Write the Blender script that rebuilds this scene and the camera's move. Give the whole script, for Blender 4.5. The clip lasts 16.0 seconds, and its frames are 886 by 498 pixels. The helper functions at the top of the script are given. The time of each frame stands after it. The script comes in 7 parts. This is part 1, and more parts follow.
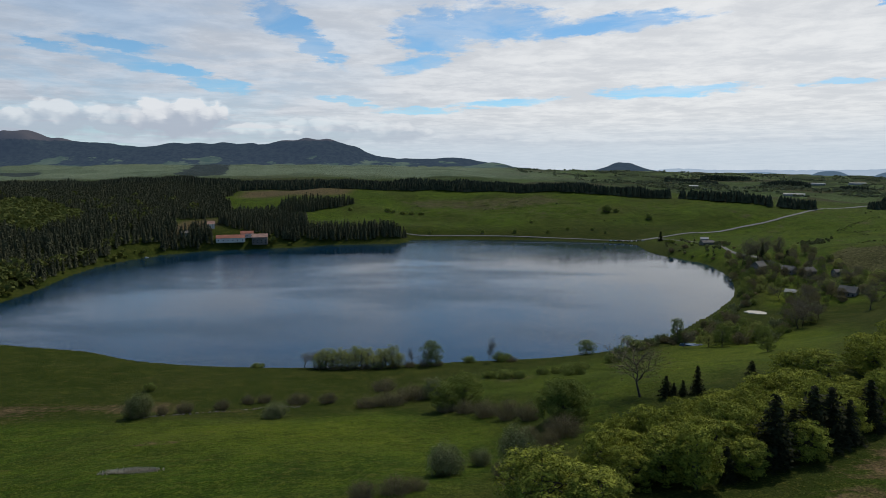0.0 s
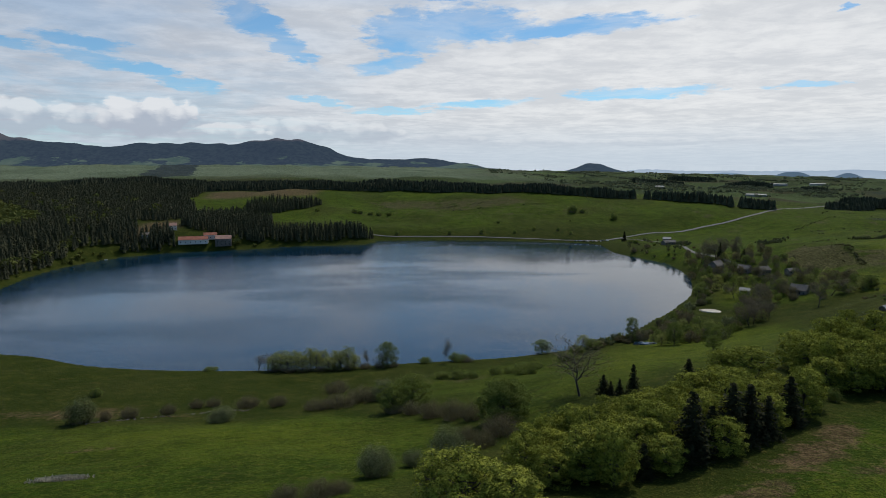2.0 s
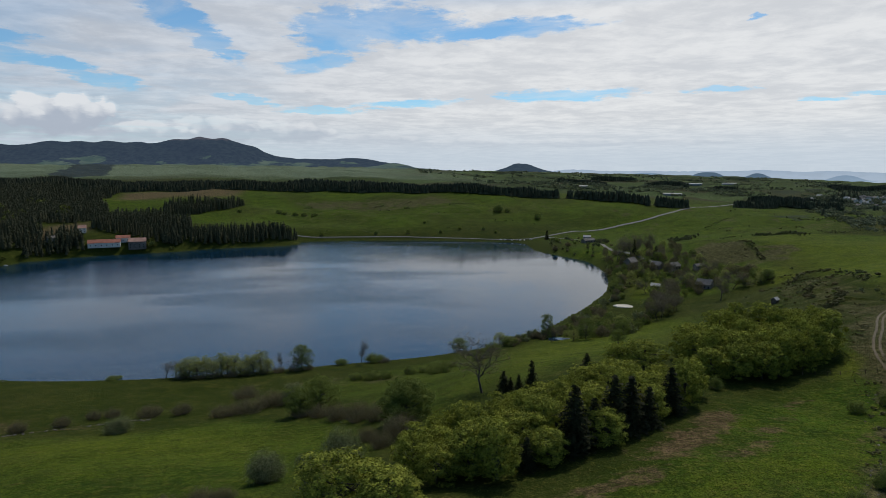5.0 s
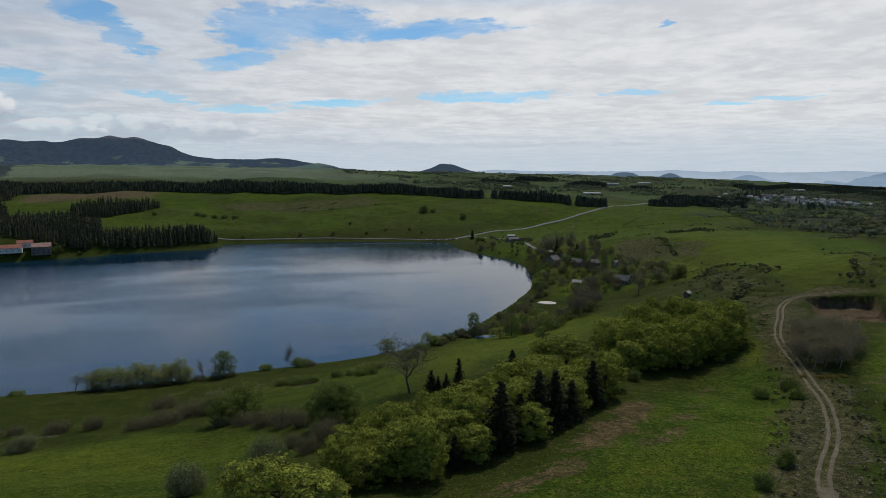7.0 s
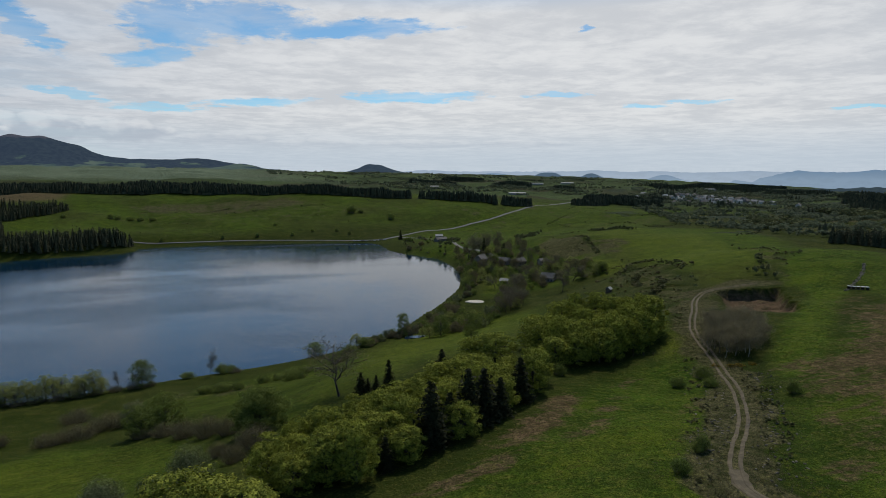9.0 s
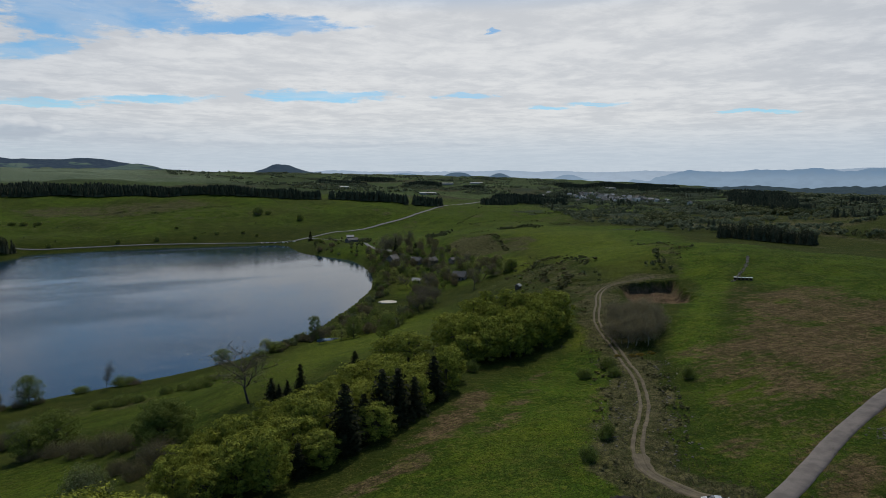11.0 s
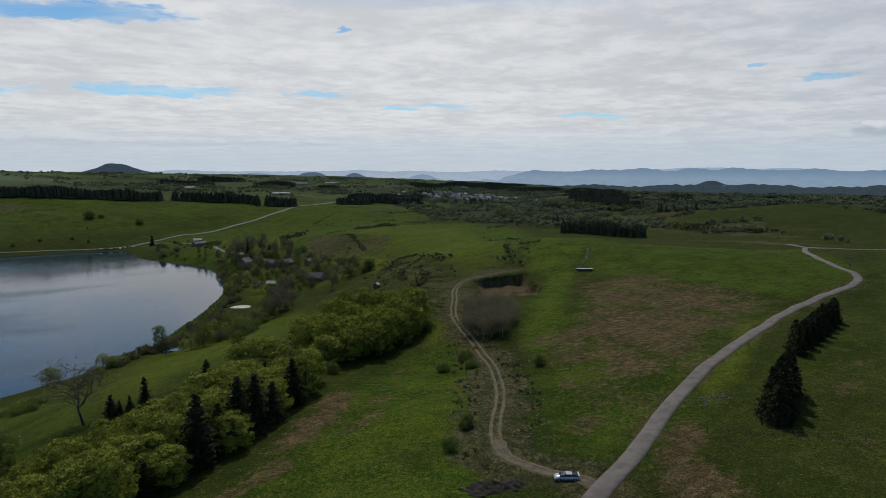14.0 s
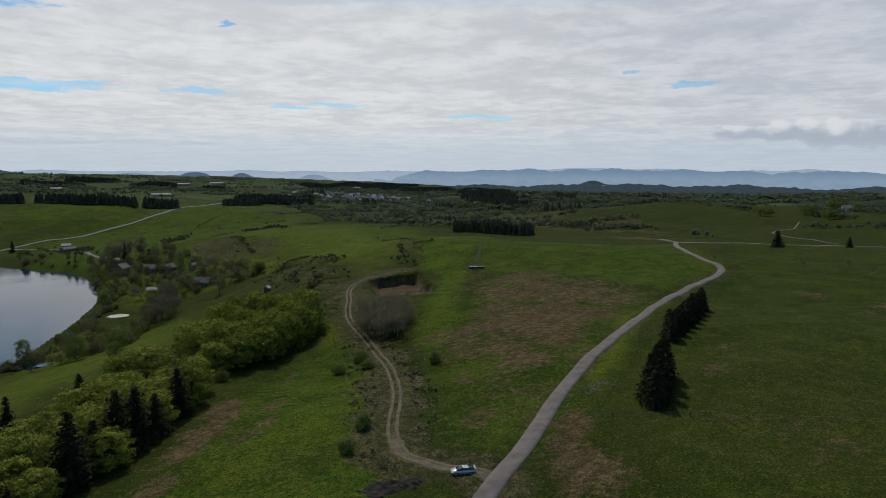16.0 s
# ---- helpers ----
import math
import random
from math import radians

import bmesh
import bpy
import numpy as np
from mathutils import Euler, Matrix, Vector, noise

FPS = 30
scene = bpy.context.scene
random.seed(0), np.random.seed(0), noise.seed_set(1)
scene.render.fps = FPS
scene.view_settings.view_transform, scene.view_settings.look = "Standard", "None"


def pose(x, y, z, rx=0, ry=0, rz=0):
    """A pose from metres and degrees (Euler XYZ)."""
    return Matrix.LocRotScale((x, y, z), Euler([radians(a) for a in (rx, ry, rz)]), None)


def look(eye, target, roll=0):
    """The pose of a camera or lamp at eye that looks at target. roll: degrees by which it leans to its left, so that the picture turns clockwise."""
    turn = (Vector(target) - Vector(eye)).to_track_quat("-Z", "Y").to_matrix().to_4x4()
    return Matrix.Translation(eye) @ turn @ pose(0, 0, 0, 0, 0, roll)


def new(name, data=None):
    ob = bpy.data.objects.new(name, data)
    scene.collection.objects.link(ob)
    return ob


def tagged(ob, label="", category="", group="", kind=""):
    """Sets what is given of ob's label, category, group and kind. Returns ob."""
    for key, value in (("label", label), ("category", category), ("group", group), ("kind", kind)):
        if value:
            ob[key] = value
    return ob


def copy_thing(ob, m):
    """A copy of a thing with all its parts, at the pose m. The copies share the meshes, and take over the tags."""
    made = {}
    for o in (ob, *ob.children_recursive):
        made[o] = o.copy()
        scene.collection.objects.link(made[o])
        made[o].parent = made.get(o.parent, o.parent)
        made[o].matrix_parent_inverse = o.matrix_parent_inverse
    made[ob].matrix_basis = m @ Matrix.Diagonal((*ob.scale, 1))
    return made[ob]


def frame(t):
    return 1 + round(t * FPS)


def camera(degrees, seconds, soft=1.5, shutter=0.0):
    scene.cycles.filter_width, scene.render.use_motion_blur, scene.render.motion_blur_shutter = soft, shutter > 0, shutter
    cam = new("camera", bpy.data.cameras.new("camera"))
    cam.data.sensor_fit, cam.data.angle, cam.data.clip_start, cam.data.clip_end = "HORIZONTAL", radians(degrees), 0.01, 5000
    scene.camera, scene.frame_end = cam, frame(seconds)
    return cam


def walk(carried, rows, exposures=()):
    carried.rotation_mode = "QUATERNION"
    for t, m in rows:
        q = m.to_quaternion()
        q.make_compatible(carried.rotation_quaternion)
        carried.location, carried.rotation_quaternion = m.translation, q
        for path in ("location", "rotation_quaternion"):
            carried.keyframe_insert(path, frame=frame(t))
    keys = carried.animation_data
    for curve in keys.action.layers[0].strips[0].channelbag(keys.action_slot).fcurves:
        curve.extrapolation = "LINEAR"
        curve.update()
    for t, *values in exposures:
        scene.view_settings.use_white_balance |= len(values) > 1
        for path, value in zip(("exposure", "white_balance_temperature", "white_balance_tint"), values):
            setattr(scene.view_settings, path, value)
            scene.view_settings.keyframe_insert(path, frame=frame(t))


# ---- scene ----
cam = camera(69.49, 16.0, 0.6)
# seconds, x, y, z, turn, tilt, lean
PATH = [
    (0, 0.00, 0.00, 108.00, 0.00, -7.36, -0.08), (0.5, 2.62, -0.15, 108.10, -0.36, -7.35, -0.08),
    (1, 5.16, -0.30, 108.19, -0.93, -7.33, -0.07), (1.5, 7.61, -0.41, 108.27, -1.66, -7.32, -0.05),
    (2, 10.06, -0.57, 108.31, -2.37, -7.31, -0.03), (2.5, 12.48, -0.78, 108.33, -3.13, -7.31, -0.01),
    (3, 14.83, -1.01, 108.35, -3.93, -7.31, 0.01), (5.5, 19.90, -1.52, 108.28, -9.89, -7.30, 0.05),
    (6, 19.93, -1.52, 108.25, -11.49, -7.29, 0.04), (6.5, 19.94, -1.50, 108.23, -13.23, -7.28, 0.04),
    (7, 19.96, -1.47, 108.23, -15.05, -7.27, 0.04), (7.5, 20.02, -1.44, 108.24, -16.68, -7.26, 0.04),
    (8, 20.06, -1.42, 108.25, -18.10, -7.25, 0.04), (10.5, 20.12, -1.49, 108.26, -27.51, -7.23, -0.02),
    (11, 20.17, -1.48, 108.20, -29.48, -7.23, -0.03), (11.5, 20.23, -1.46, 108.12, -31.52, -7.22, -0.06),
    (12, 20.31, -1.42, 108.01, -33.54, -7.22, -0.08), (12.5, 20.36, -1.37, 107.92, -35.57, -7.23, -0.08),
    (13, 20.34, -1.33, 107.82, -37.75, -7.24, -0.05), (13.5, 20.29, -1.30, 107.73, -40.03, -7.24, -0.02),
    (14, 20.24, -1.31, 107.63, -42.32, -7.24, 0.04), (14.5, 20.19, -1.31, 107.56, -44.62, -7.24, 0.09),
    (15, 20.17, -1.32, 107.52, -47.03, -7.23, 0.13), (15.5, 20.20, -1.33, 107.49, -49.46, -7.22, 0.16),
    (16, 20.27, -1.33, 107.46, -51.88, -7.21, 0.16)]
walk(cam, [(t, pose(x, y, z, 90 + tilt, -lean, turn)) for t, x, y, z, turn, tilt, lean in PATH],
     [(0, 0.0), (5.5, -0.06), (10.5, -0.14), (16, -0.14)])

# ---- sky and sun ----
SUN_AZIMUTH, SUN_HEIGHT = 30.0, 51.0     # degrees clockwise from +y, and above the horizon


def add(tree, kind, links=None, **values):
    """A node with its settings, and its inputs set or linked."""
    n = tree.nodes.new(kind)
    for key, v in values.items():
        setattr(n, key, v)
    for key, v in (links or {}).items():
        if isinstance(v, bpy.types.NodeSocket):
            tree.links.new(v, n.inputs[key])
        else:
            n.inputs[key].default_value = v
    return n


def calc(tree, op, a, b=0.0, c=0.0, clamp=False):
    return add(tree, "ShaderNodeMath", {0: a, 1: b, 2: c}, operation=op, use_clamp=clamp).outputs[0]


def span(tree, v, lo, hi, to_lo=0.0, to_hi=1.0, smooth=True):
    return add(tree, "ShaderNodeMapRange", {0: v, 1: lo, 2: hi, 3: to_lo, 4: to_hi},
               interpolation_type="SMOOTHSTEP" if smooth else "LINEAR").outputs[0]


def blend(tree, factor, a, b, mode="MIX"):
    n = add(tree, "ShaderNodeMix", data_type="RGBA", blend_type=mode)
    for key, v in ((0, factor), (6, a), (7, b)):
        if isinstance(v, bpy.types.NodeSocket):
            tree.links.new(v, n.inputs[key])
        else:
            n.inputs[key].default_value = (*v, 1) if isinstance(v, tuple) and len(v) == 3 else v
    return n.outputs[2]


def fbm(tree, vector, scale, detail=5.0, rough=0.55, warp=0.0, dims="3D"):
    return add(tree, "ShaderNodeTexNoise", {"Vector": vector, "Scale": scale, "Detail": detail, "Roughness": rough, "Distortion": warp},
               noise_dimensions=dims).outputs[0]


# openings in the cloud sheet: azimuth, height, half width, half height, slope (degrees)
OPENINGS = [(-13.8, 12.0, 4.2, 1.7, -15), (-10.8, 10.2, 3.4, 1.3, -35), (-0.9, 11.3, 4.6, 2.7, 5), (4.7, 12.0, 7.2, 2.2, 0), (14.0, 11.6, 9.5, 1.0, 3), (-2.4, 8.7, 4.2, 0.8, 8),
            (3.2, 14.4, 6.5, 0.7, 0), (-26.6, 9.4, 4.4, 0.8, -6), (-25.0, 8.2, 5.2, 0.75, -6), (-18.6, 6.8, 3.2, 0.9, -12), (-21.3, 7.7, 3.0, 0.6, -10), (-31.0, 9.0, 3.0, 0.5, -10), (18.5, 6.15, 8.0, 0.66, 1),
            (5.3, 5.5, 5.6, 0.5, 3), (-2.2, 4.8, 4.5, 0.4, 0), (-8.3, 5.6, 2.9, 0.45, -12), (31.7, 6.2, 3.2, 0.3, 0), (42.8, 5.4, 2.6, 0.27, -4), (33.3, 11.5, 0.8, 0.3, 0),
            (55.5, 4.5, 3.9, 0.27, -2), (73.2, 6.9, 2.3, 0.3, -3), (67.8, 8.0, 1.0, 0.2, 0), (39.2, 5.2, 2.6, 0.27, 0)]
# heaped clouds: azimuth, height, half width, half height, how much they stand out
CUMULUS = [(-22.0, 3.9, 4.6, 1.9, 1.0), (-26.5, 3.6, 4.0, 1.5, 0.9), (-30.5, 3.6, 4.0, 1.5, 0.9), (-34.5, 3.4, 3.0, 1.2, 0.9), (-10.8, 3.1, 4.6, 1.2, 0.7), (-5.0, 2.9, 4.2, 1.0, 0.65), (-16.4, 2.8, 4.0, 0.9, 0.7),
           (77.6, 2.9, 3.4, 0.7, 0.8), (80.6, 2.9, 3.0, 1.0, 0.95), (84.0, 2.7, 4.2, 1.25, 1.0), (88.0, 2.7, 3.6, 1.0, 1.0), (2.5, 2.4, 4.0, 0.6, 0.35), (10.5, 2.1, 4.5, 0.5, 0.3), (20.0, 2.1, 5.0, 0.45, 0.3), (28.0, 2.1, 4.0, 0.4, 0.3)]

world = bpy.data.worlds.new("world")
scene.world = world
world.use_nodes = True
W = world.node_tree
W.nodes.clear()
ray_dir = add(W, "ShaderNodeTexCoord").outputs["Generated"]
xyz = add(W, "ShaderNodeSeparateXYZ", {0: ray_dir})
dx, dy, dz = xyz.outputs
azimuth = calc(W, "MULTIPLY", calc(W, "ARCTAN2", dx, dy), 57.2958)
elev = calc(W, "MULTIPLY", calc(W, "ARCSINE", dz), 57.2958)
sheet_low = calc(W, "ADD", calc(W, "MAXIMUM", dz, 0.0), 0.055)
over = add(W, "ShaderNodeCombineXYZ", {0: calc(W, "DIVIDE", dx, sheet_low), 1: calc(W, "DIVIDE", dy, sheet_low), 2: 0.0}).outputs[0]
angles = add(W, "ShaderNodeCombineXYZ", {0: azimuth, 1: elev, 2: 0.0}).outputs[0]
drawn_out = add(W, "ShaderNodeVectorMath", {0: angles, 1: (0.30, 1.0, 1.0)}, operation="MULTIPLY").outputs[0]
ragged = calc(W, "SUBTRACT", fbm(W, over, 1.3, 9.0, 0.62), 0.5)
ragged_fine = calc(W, "SUBTRACT", fbm(W, drawn_out, 0.9, 9.0, 0.62), 0.5)
warped = add(W, "ShaderNodeCombineXYZ", {0: calc(W, "ADD", azimuth, calc(W, "MULTIPLY", calc(W, "ADD", ragged, ragged_fine), 4.0)),
                                         1: calc(W, "ADD", elev, calc(W, "ADD", calc(W, "MULTIPLY", ragged, 0.9), calc(W, "MULTIPLY", ragged_fine, 1.1))), 2: 0.0}).outputs[0]


def in_spot(vector, a, e, ra, re, slope=0.0):
    """Where a direction lies in an oval of the sky: 0 at its middle, length 1 at its rim."""
    return add(W, "ShaderNodeMapping", {"Vector": vector, "Location": (a, e, 0), "Rotation": (0, 0, radians(slope)), "Scale": (ra, re, 1)}, vector_type="TEXTURE").outputs[0]


def length_of(v):
    return add(W, "ShaderNodeVectorMath", {0: v}, operation="LENGTH").outputs[1]


gap = 0.0
for row in OPENINGS:
    gap = calc(W, "MAXIMUM", gap, span(W, length_of(in_spot(warped, *row)), 0.15, 1.35, 1.0, 0.0))
frayed = calc(W, "ADD", calc(W, "MULTIPLY", fbm(W, over, 3.6, 12.0, 0.66, 0.3), 0.5), calc(W, "MULTIPLY", fbm(W, drawn_out, 2.4, 9.0, 0.64), 0.5))
gap = span(W, calc(W, "ADD", gap, calc(W, "MULTIPLY", calc(W, "SUBTRACT", frayed, 0.5), 2.2)), 0.30, 0.80)
veiled = span(W, fbm(W, over, 1.9, 8.0, 0.6, 0.6), 0.36, 0.62, 0.0, 0.35)
sheet = calc(W, "SUBTRACT", 0.97, calc(W, "MULTIPLY", span(W, azimuth, -34.0, 4.0, 0.42, 0.0), span(W, fbm(W, over, 1.0, 7.0, 0.58, 0.5), 0.34, 0.66)))
cover = calc(W, "MULTIPLY", sheet, calc(W, "SUBTRACT", 1.0, calc(W, "MULTIPLY", gap, calc(W, "SUBTRACT", 1.0, veiled))))
behind = calc(W, "ADD", calc(W, "MULTIPLY", dx, math.sin(radians(SUN_AZIMUTH))), calc(W, "MULTIPLY", dy, math.cos(radians(SUN_AZIMUTH))))
cover = calc(W, "MULTIPLY", cover, calc(W, "MULTIPLY", span(W, elev, 12.8, 16.5, 1.0, 0.06), span(W, behind, -0.3, 0.2, 0.15, 1.0)))
# heaped clouds with rounded tops and flat grey bellies
swirl = add(W, "ShaderNodeVectorMath", {0: angles, 1: calc(W, "MULTIPLY", ragged_fine, 1.2)}, operation="ADD").outputs[0]
lumps = [add(W, "ShaderNodeTexVoronoi", {"Vector": swirl, "Scale": k}, feature="F1", voronoi_dimensions="2D").outputs["Distance"] for k in (0.62, 1.7)]
bulge = calc(W, "SUBTRACT", 0.40, calc(W, "ADD", calc(W, "MULTIPLY", lumps[0], 0.82), calc(W, "MULTIPLY", lumps[1], 0.18)))
puffs, puff_lit = 0.0, 0.0
for a, e, ra, re, weight in CUMULUS:
    q = in_spot(angles, a, e, ra, re)
    qx, qy, _ = add(W, "ShaderNodeSeparateXYZ", {0: q}).outputs
    low_cut = calc(W, "MULTIPLY", calc(W, "MINIMUM", qy, 0.0), 0.25)
    d = length_of(add(W, "ShaderNodeCombineXYZ", {0: qx, 1: calc(W, "ADD", qy, low_cut), 2: 0.0}).outputs[0])
    here = span(W, calc(W, "SUBTRACT", d, calc(W, "ADD", calc(W, "MULTIPLY", bulge, 0.65), calc(W, "MULTIPLY", ragged_fine, 0.8))), 0.76, span(W, qy, -0.3, 0.3, 1.30, 1.0), 1.0, 0.0)
    here = calc(W, "MULTIPLY", here, weight)
    lit = span(W, calc(W, "ADD", qy, calc(W, "ADD", calc(W, "MULTIPLY", bulge, 1.0), calc(W, "MULTIPLY", ragged_fine, 1.2))), -0.2, 0.6)
    puff_lit = calc(W, "MAXIMUM", puff_lit, calc(W, "MULTIPLY", here, lit))
    puffs = calc(W, "MAXIMUM", puffs, here)
cover = calc(W, "MAXIMUM", cover, calc(W, "MULTIPLY", puffs, 0.97), clamp=True)
# the sheet: brighter towards the sun, grey mottles and thin streaks
belly = fbm(W, over, 1.25, 10.0, 0.58, 0.25)
mottle = fbm(W, over, 4.2, 10.0, 0.66, 0.3)
streak = fbm(W, drawn_out, 0.6, 9.0, 0.58, 0.3)
tone = calc(W, "ADD", calc(W, "MULTIPLY", belly, 0.45), calc(W, "ADD", calc(W, "MULTIPLY", mottle, 0.36), calc(W, "MULTIPLY", streak, 0.19)))
dull = calc(W, "MAXIMUM", span(W, azimuth, -36.0, 20.0, 0.95, 0.0), calc(W, "MULTIPLY", span(W, azimuth, 44.0, 82.0, 0.0, 0.62), span(W, elev, 2.0, 12.0, 0.75, 1.0)))
shade = blend(W, dull, (0.65, 0.67, 0.70), (0.43, 0.48, 0.56))
light = blend(W, dull, (0.81, 0.82, 0.83), (0.57, 0.615, 0.69))
white = blend(W, span(W, tone, 0.41, 0.60), shade, light)
white = blend(W, span(W, elev, 0.3, 4.6, 0.72, 0.0), white, (0.50, 0.595, 0.71))
white = blend(W, calc(W, "MULTIPLY", puffs, span(W, elev, 0.6, 2.6, 0.25, 0.92)), white, blend(W, calc(W, "DIVIDE", puff_lit, calc(W, "MAXIMUM", puffs, 0.05)), (0.42, 0.47, 0.56), (0.77, 0.79, 0.82)))
cover = calc(W, "MAXIMUM", cover, span(W, elev, 0.5, 3.2, 0.93, 0.0))
sky = add(W, "ShaderNodeTexSky", sky_type="NISHITA", sun_disc=False, sun_elevation=radians(SUN_HEIGHT), sun_rotation=radians(SUN_AZIMUTH),
          altitude=1200.0, air_density=1.0, dust_density=0.0, ozone_density=2.4)
toward = add(W, "ShaderNodeVectorMath", {0: ray_dir, 1: (math.sin(radians(SUN_AZIMUTH)) * math.cos(radians(SUN_HEIGHT)), math.cos(radians(SUN_AZIMUTH)) * math.cos(radians(SUN_HEIGHT)), math.sin(radians(SUN_HEIGHT)))}, operation="DOT_PRODUCT").outputs[1]
veil = calc(W, "MULTIPLY", span(W, toward, 0.80, 0.97), span(W, elev, 12.5, 18.0))
white = blend(W, veil, white, (1.0, 1.0, 0.97))
cover = calc(W, "MAXIMUM", cover, calc(W, "MULTIPLY", veil, 0.9))
clear = add(W, "ShaderNodeBackground", {0: blend(W, 1.0, sky.outputs[0], (0.77, 1.0, 1.06), "MULTIPLY"), 1: 0.094})
cloud = add(W, "ShaderNodeBackground", {0: white, 1: 1.0})
mix = add(W, "ShaderNodeMixShader", {0: cover, 1: clear.outputs[0], 2: cloud.outputs[0]})
add(W, "ShaderNodeOutputWorld", {0: mix.outputs[0]})

sun = new("sun", bpy.data.lights.new("sun", "SUN"))
sun.data.energy, sun.data.angle, sun.data.color = 2.4, radians(0.6), (1.0, 0.94, 0.82)
az, up = radians(SUN_AZIMUTH), radians(SUN_HEIGHT)
sun.matrix_world = look((0, 0, 0), (-math.sin(az) * math.cos(up), -math.cos(az) * math.cos(up), -math.sin(up)))

# ---- materials ----
def material(name):
    m = bpy.data.materials.new(name)
    m.use_nodes = True
    t = m.node_tree
    t.nodes.clear()
    return m, t


def finish(t, colour, rough=0.8, metal=0.0, bump=None, strength=0.3, distance=0.1, spec=0.3, through_light=None):
    b = add(t, "ShaderNodeBsdfPrincipled", {"Base Color": colour if isinstance(colour, bpy.types.NodeSocket) else (*colour, 1), "Roughness": rough,
                                            "Metallic": metal, "Specular IOR Level": spec})
    if bump is not None:
        n = add(t, "ShaderNodeBump", {"Height": bump, "Strength": strength, "Distance": distance})
        t.links.new(n.outputs[0], b.inputs["Normal"])
    out = b.outputs[0]
    if through_light:
        tr = add(t, "ShaderNodeBsdfTranslucent", {0: colour})
        out = add(t, "ShaderNodeMixShader", {0: through_light, 1: out, 2: tr.outputs[0]}).outputs[0]
    add(t, "ShaderNodeOutputMaterial", {0: out})


def place_of(t):
    return add(t, "ShaderNodeNewGeometry").outputs["Position"]


def plain(name, colour, rough=0.7, metal=0.0, vary=0.25, scale=3.0, bump=0.2, spec=0.3):
    """A surface with stains and grain at two scales."""
    m, t = material(name)
    p = place_of(t)
    n1, n2 = fbm(t, p, scale * 0.3, 4), fbm(t, p, scale * 4, 5)
    lo, hi = tuple(c * (1 - vary) for c in colour), tuple(min(1, c * (1 + vary)) for c in colour)
    c = blend(t, span(t, n1, 0.3, 0.7), lo, hi)
    c = blend(t, span(t, n2, 0.3, 0.7, 0.0, 0.4), c, lo)
    finish(t, c, rough, metal, n2, bump, 0.05, spec)
    return m


def foliage(name, dark, bright, tip, glow=0.35, rough=0.55):
    """Leaves: each leaf and each plant in its own tone, some light coming through."""
    m, t = material(name)
    leaf = add(t, "ShaderNodeNewGeometry").outputs["Random Per Island"]
    plant = add(t, "ShaderNodeObjectInfo").outputs["Random"]
    c = blend(t, calc(t, "POWER", leaf, 1.6), dark, bright)
    c = blend(t, span(t, plant, 0.0, 1.0, 0.0, 0.7), c, tip)
    c = blend(t, span(t, fbm(t, place_of(t), 0.75, 3), 0.44, 0.60, 0.0, 0.65), c, bright)
    finish(t, c, 0.85, 0.0, None, spec=0.08, through_light=glow)
    return m


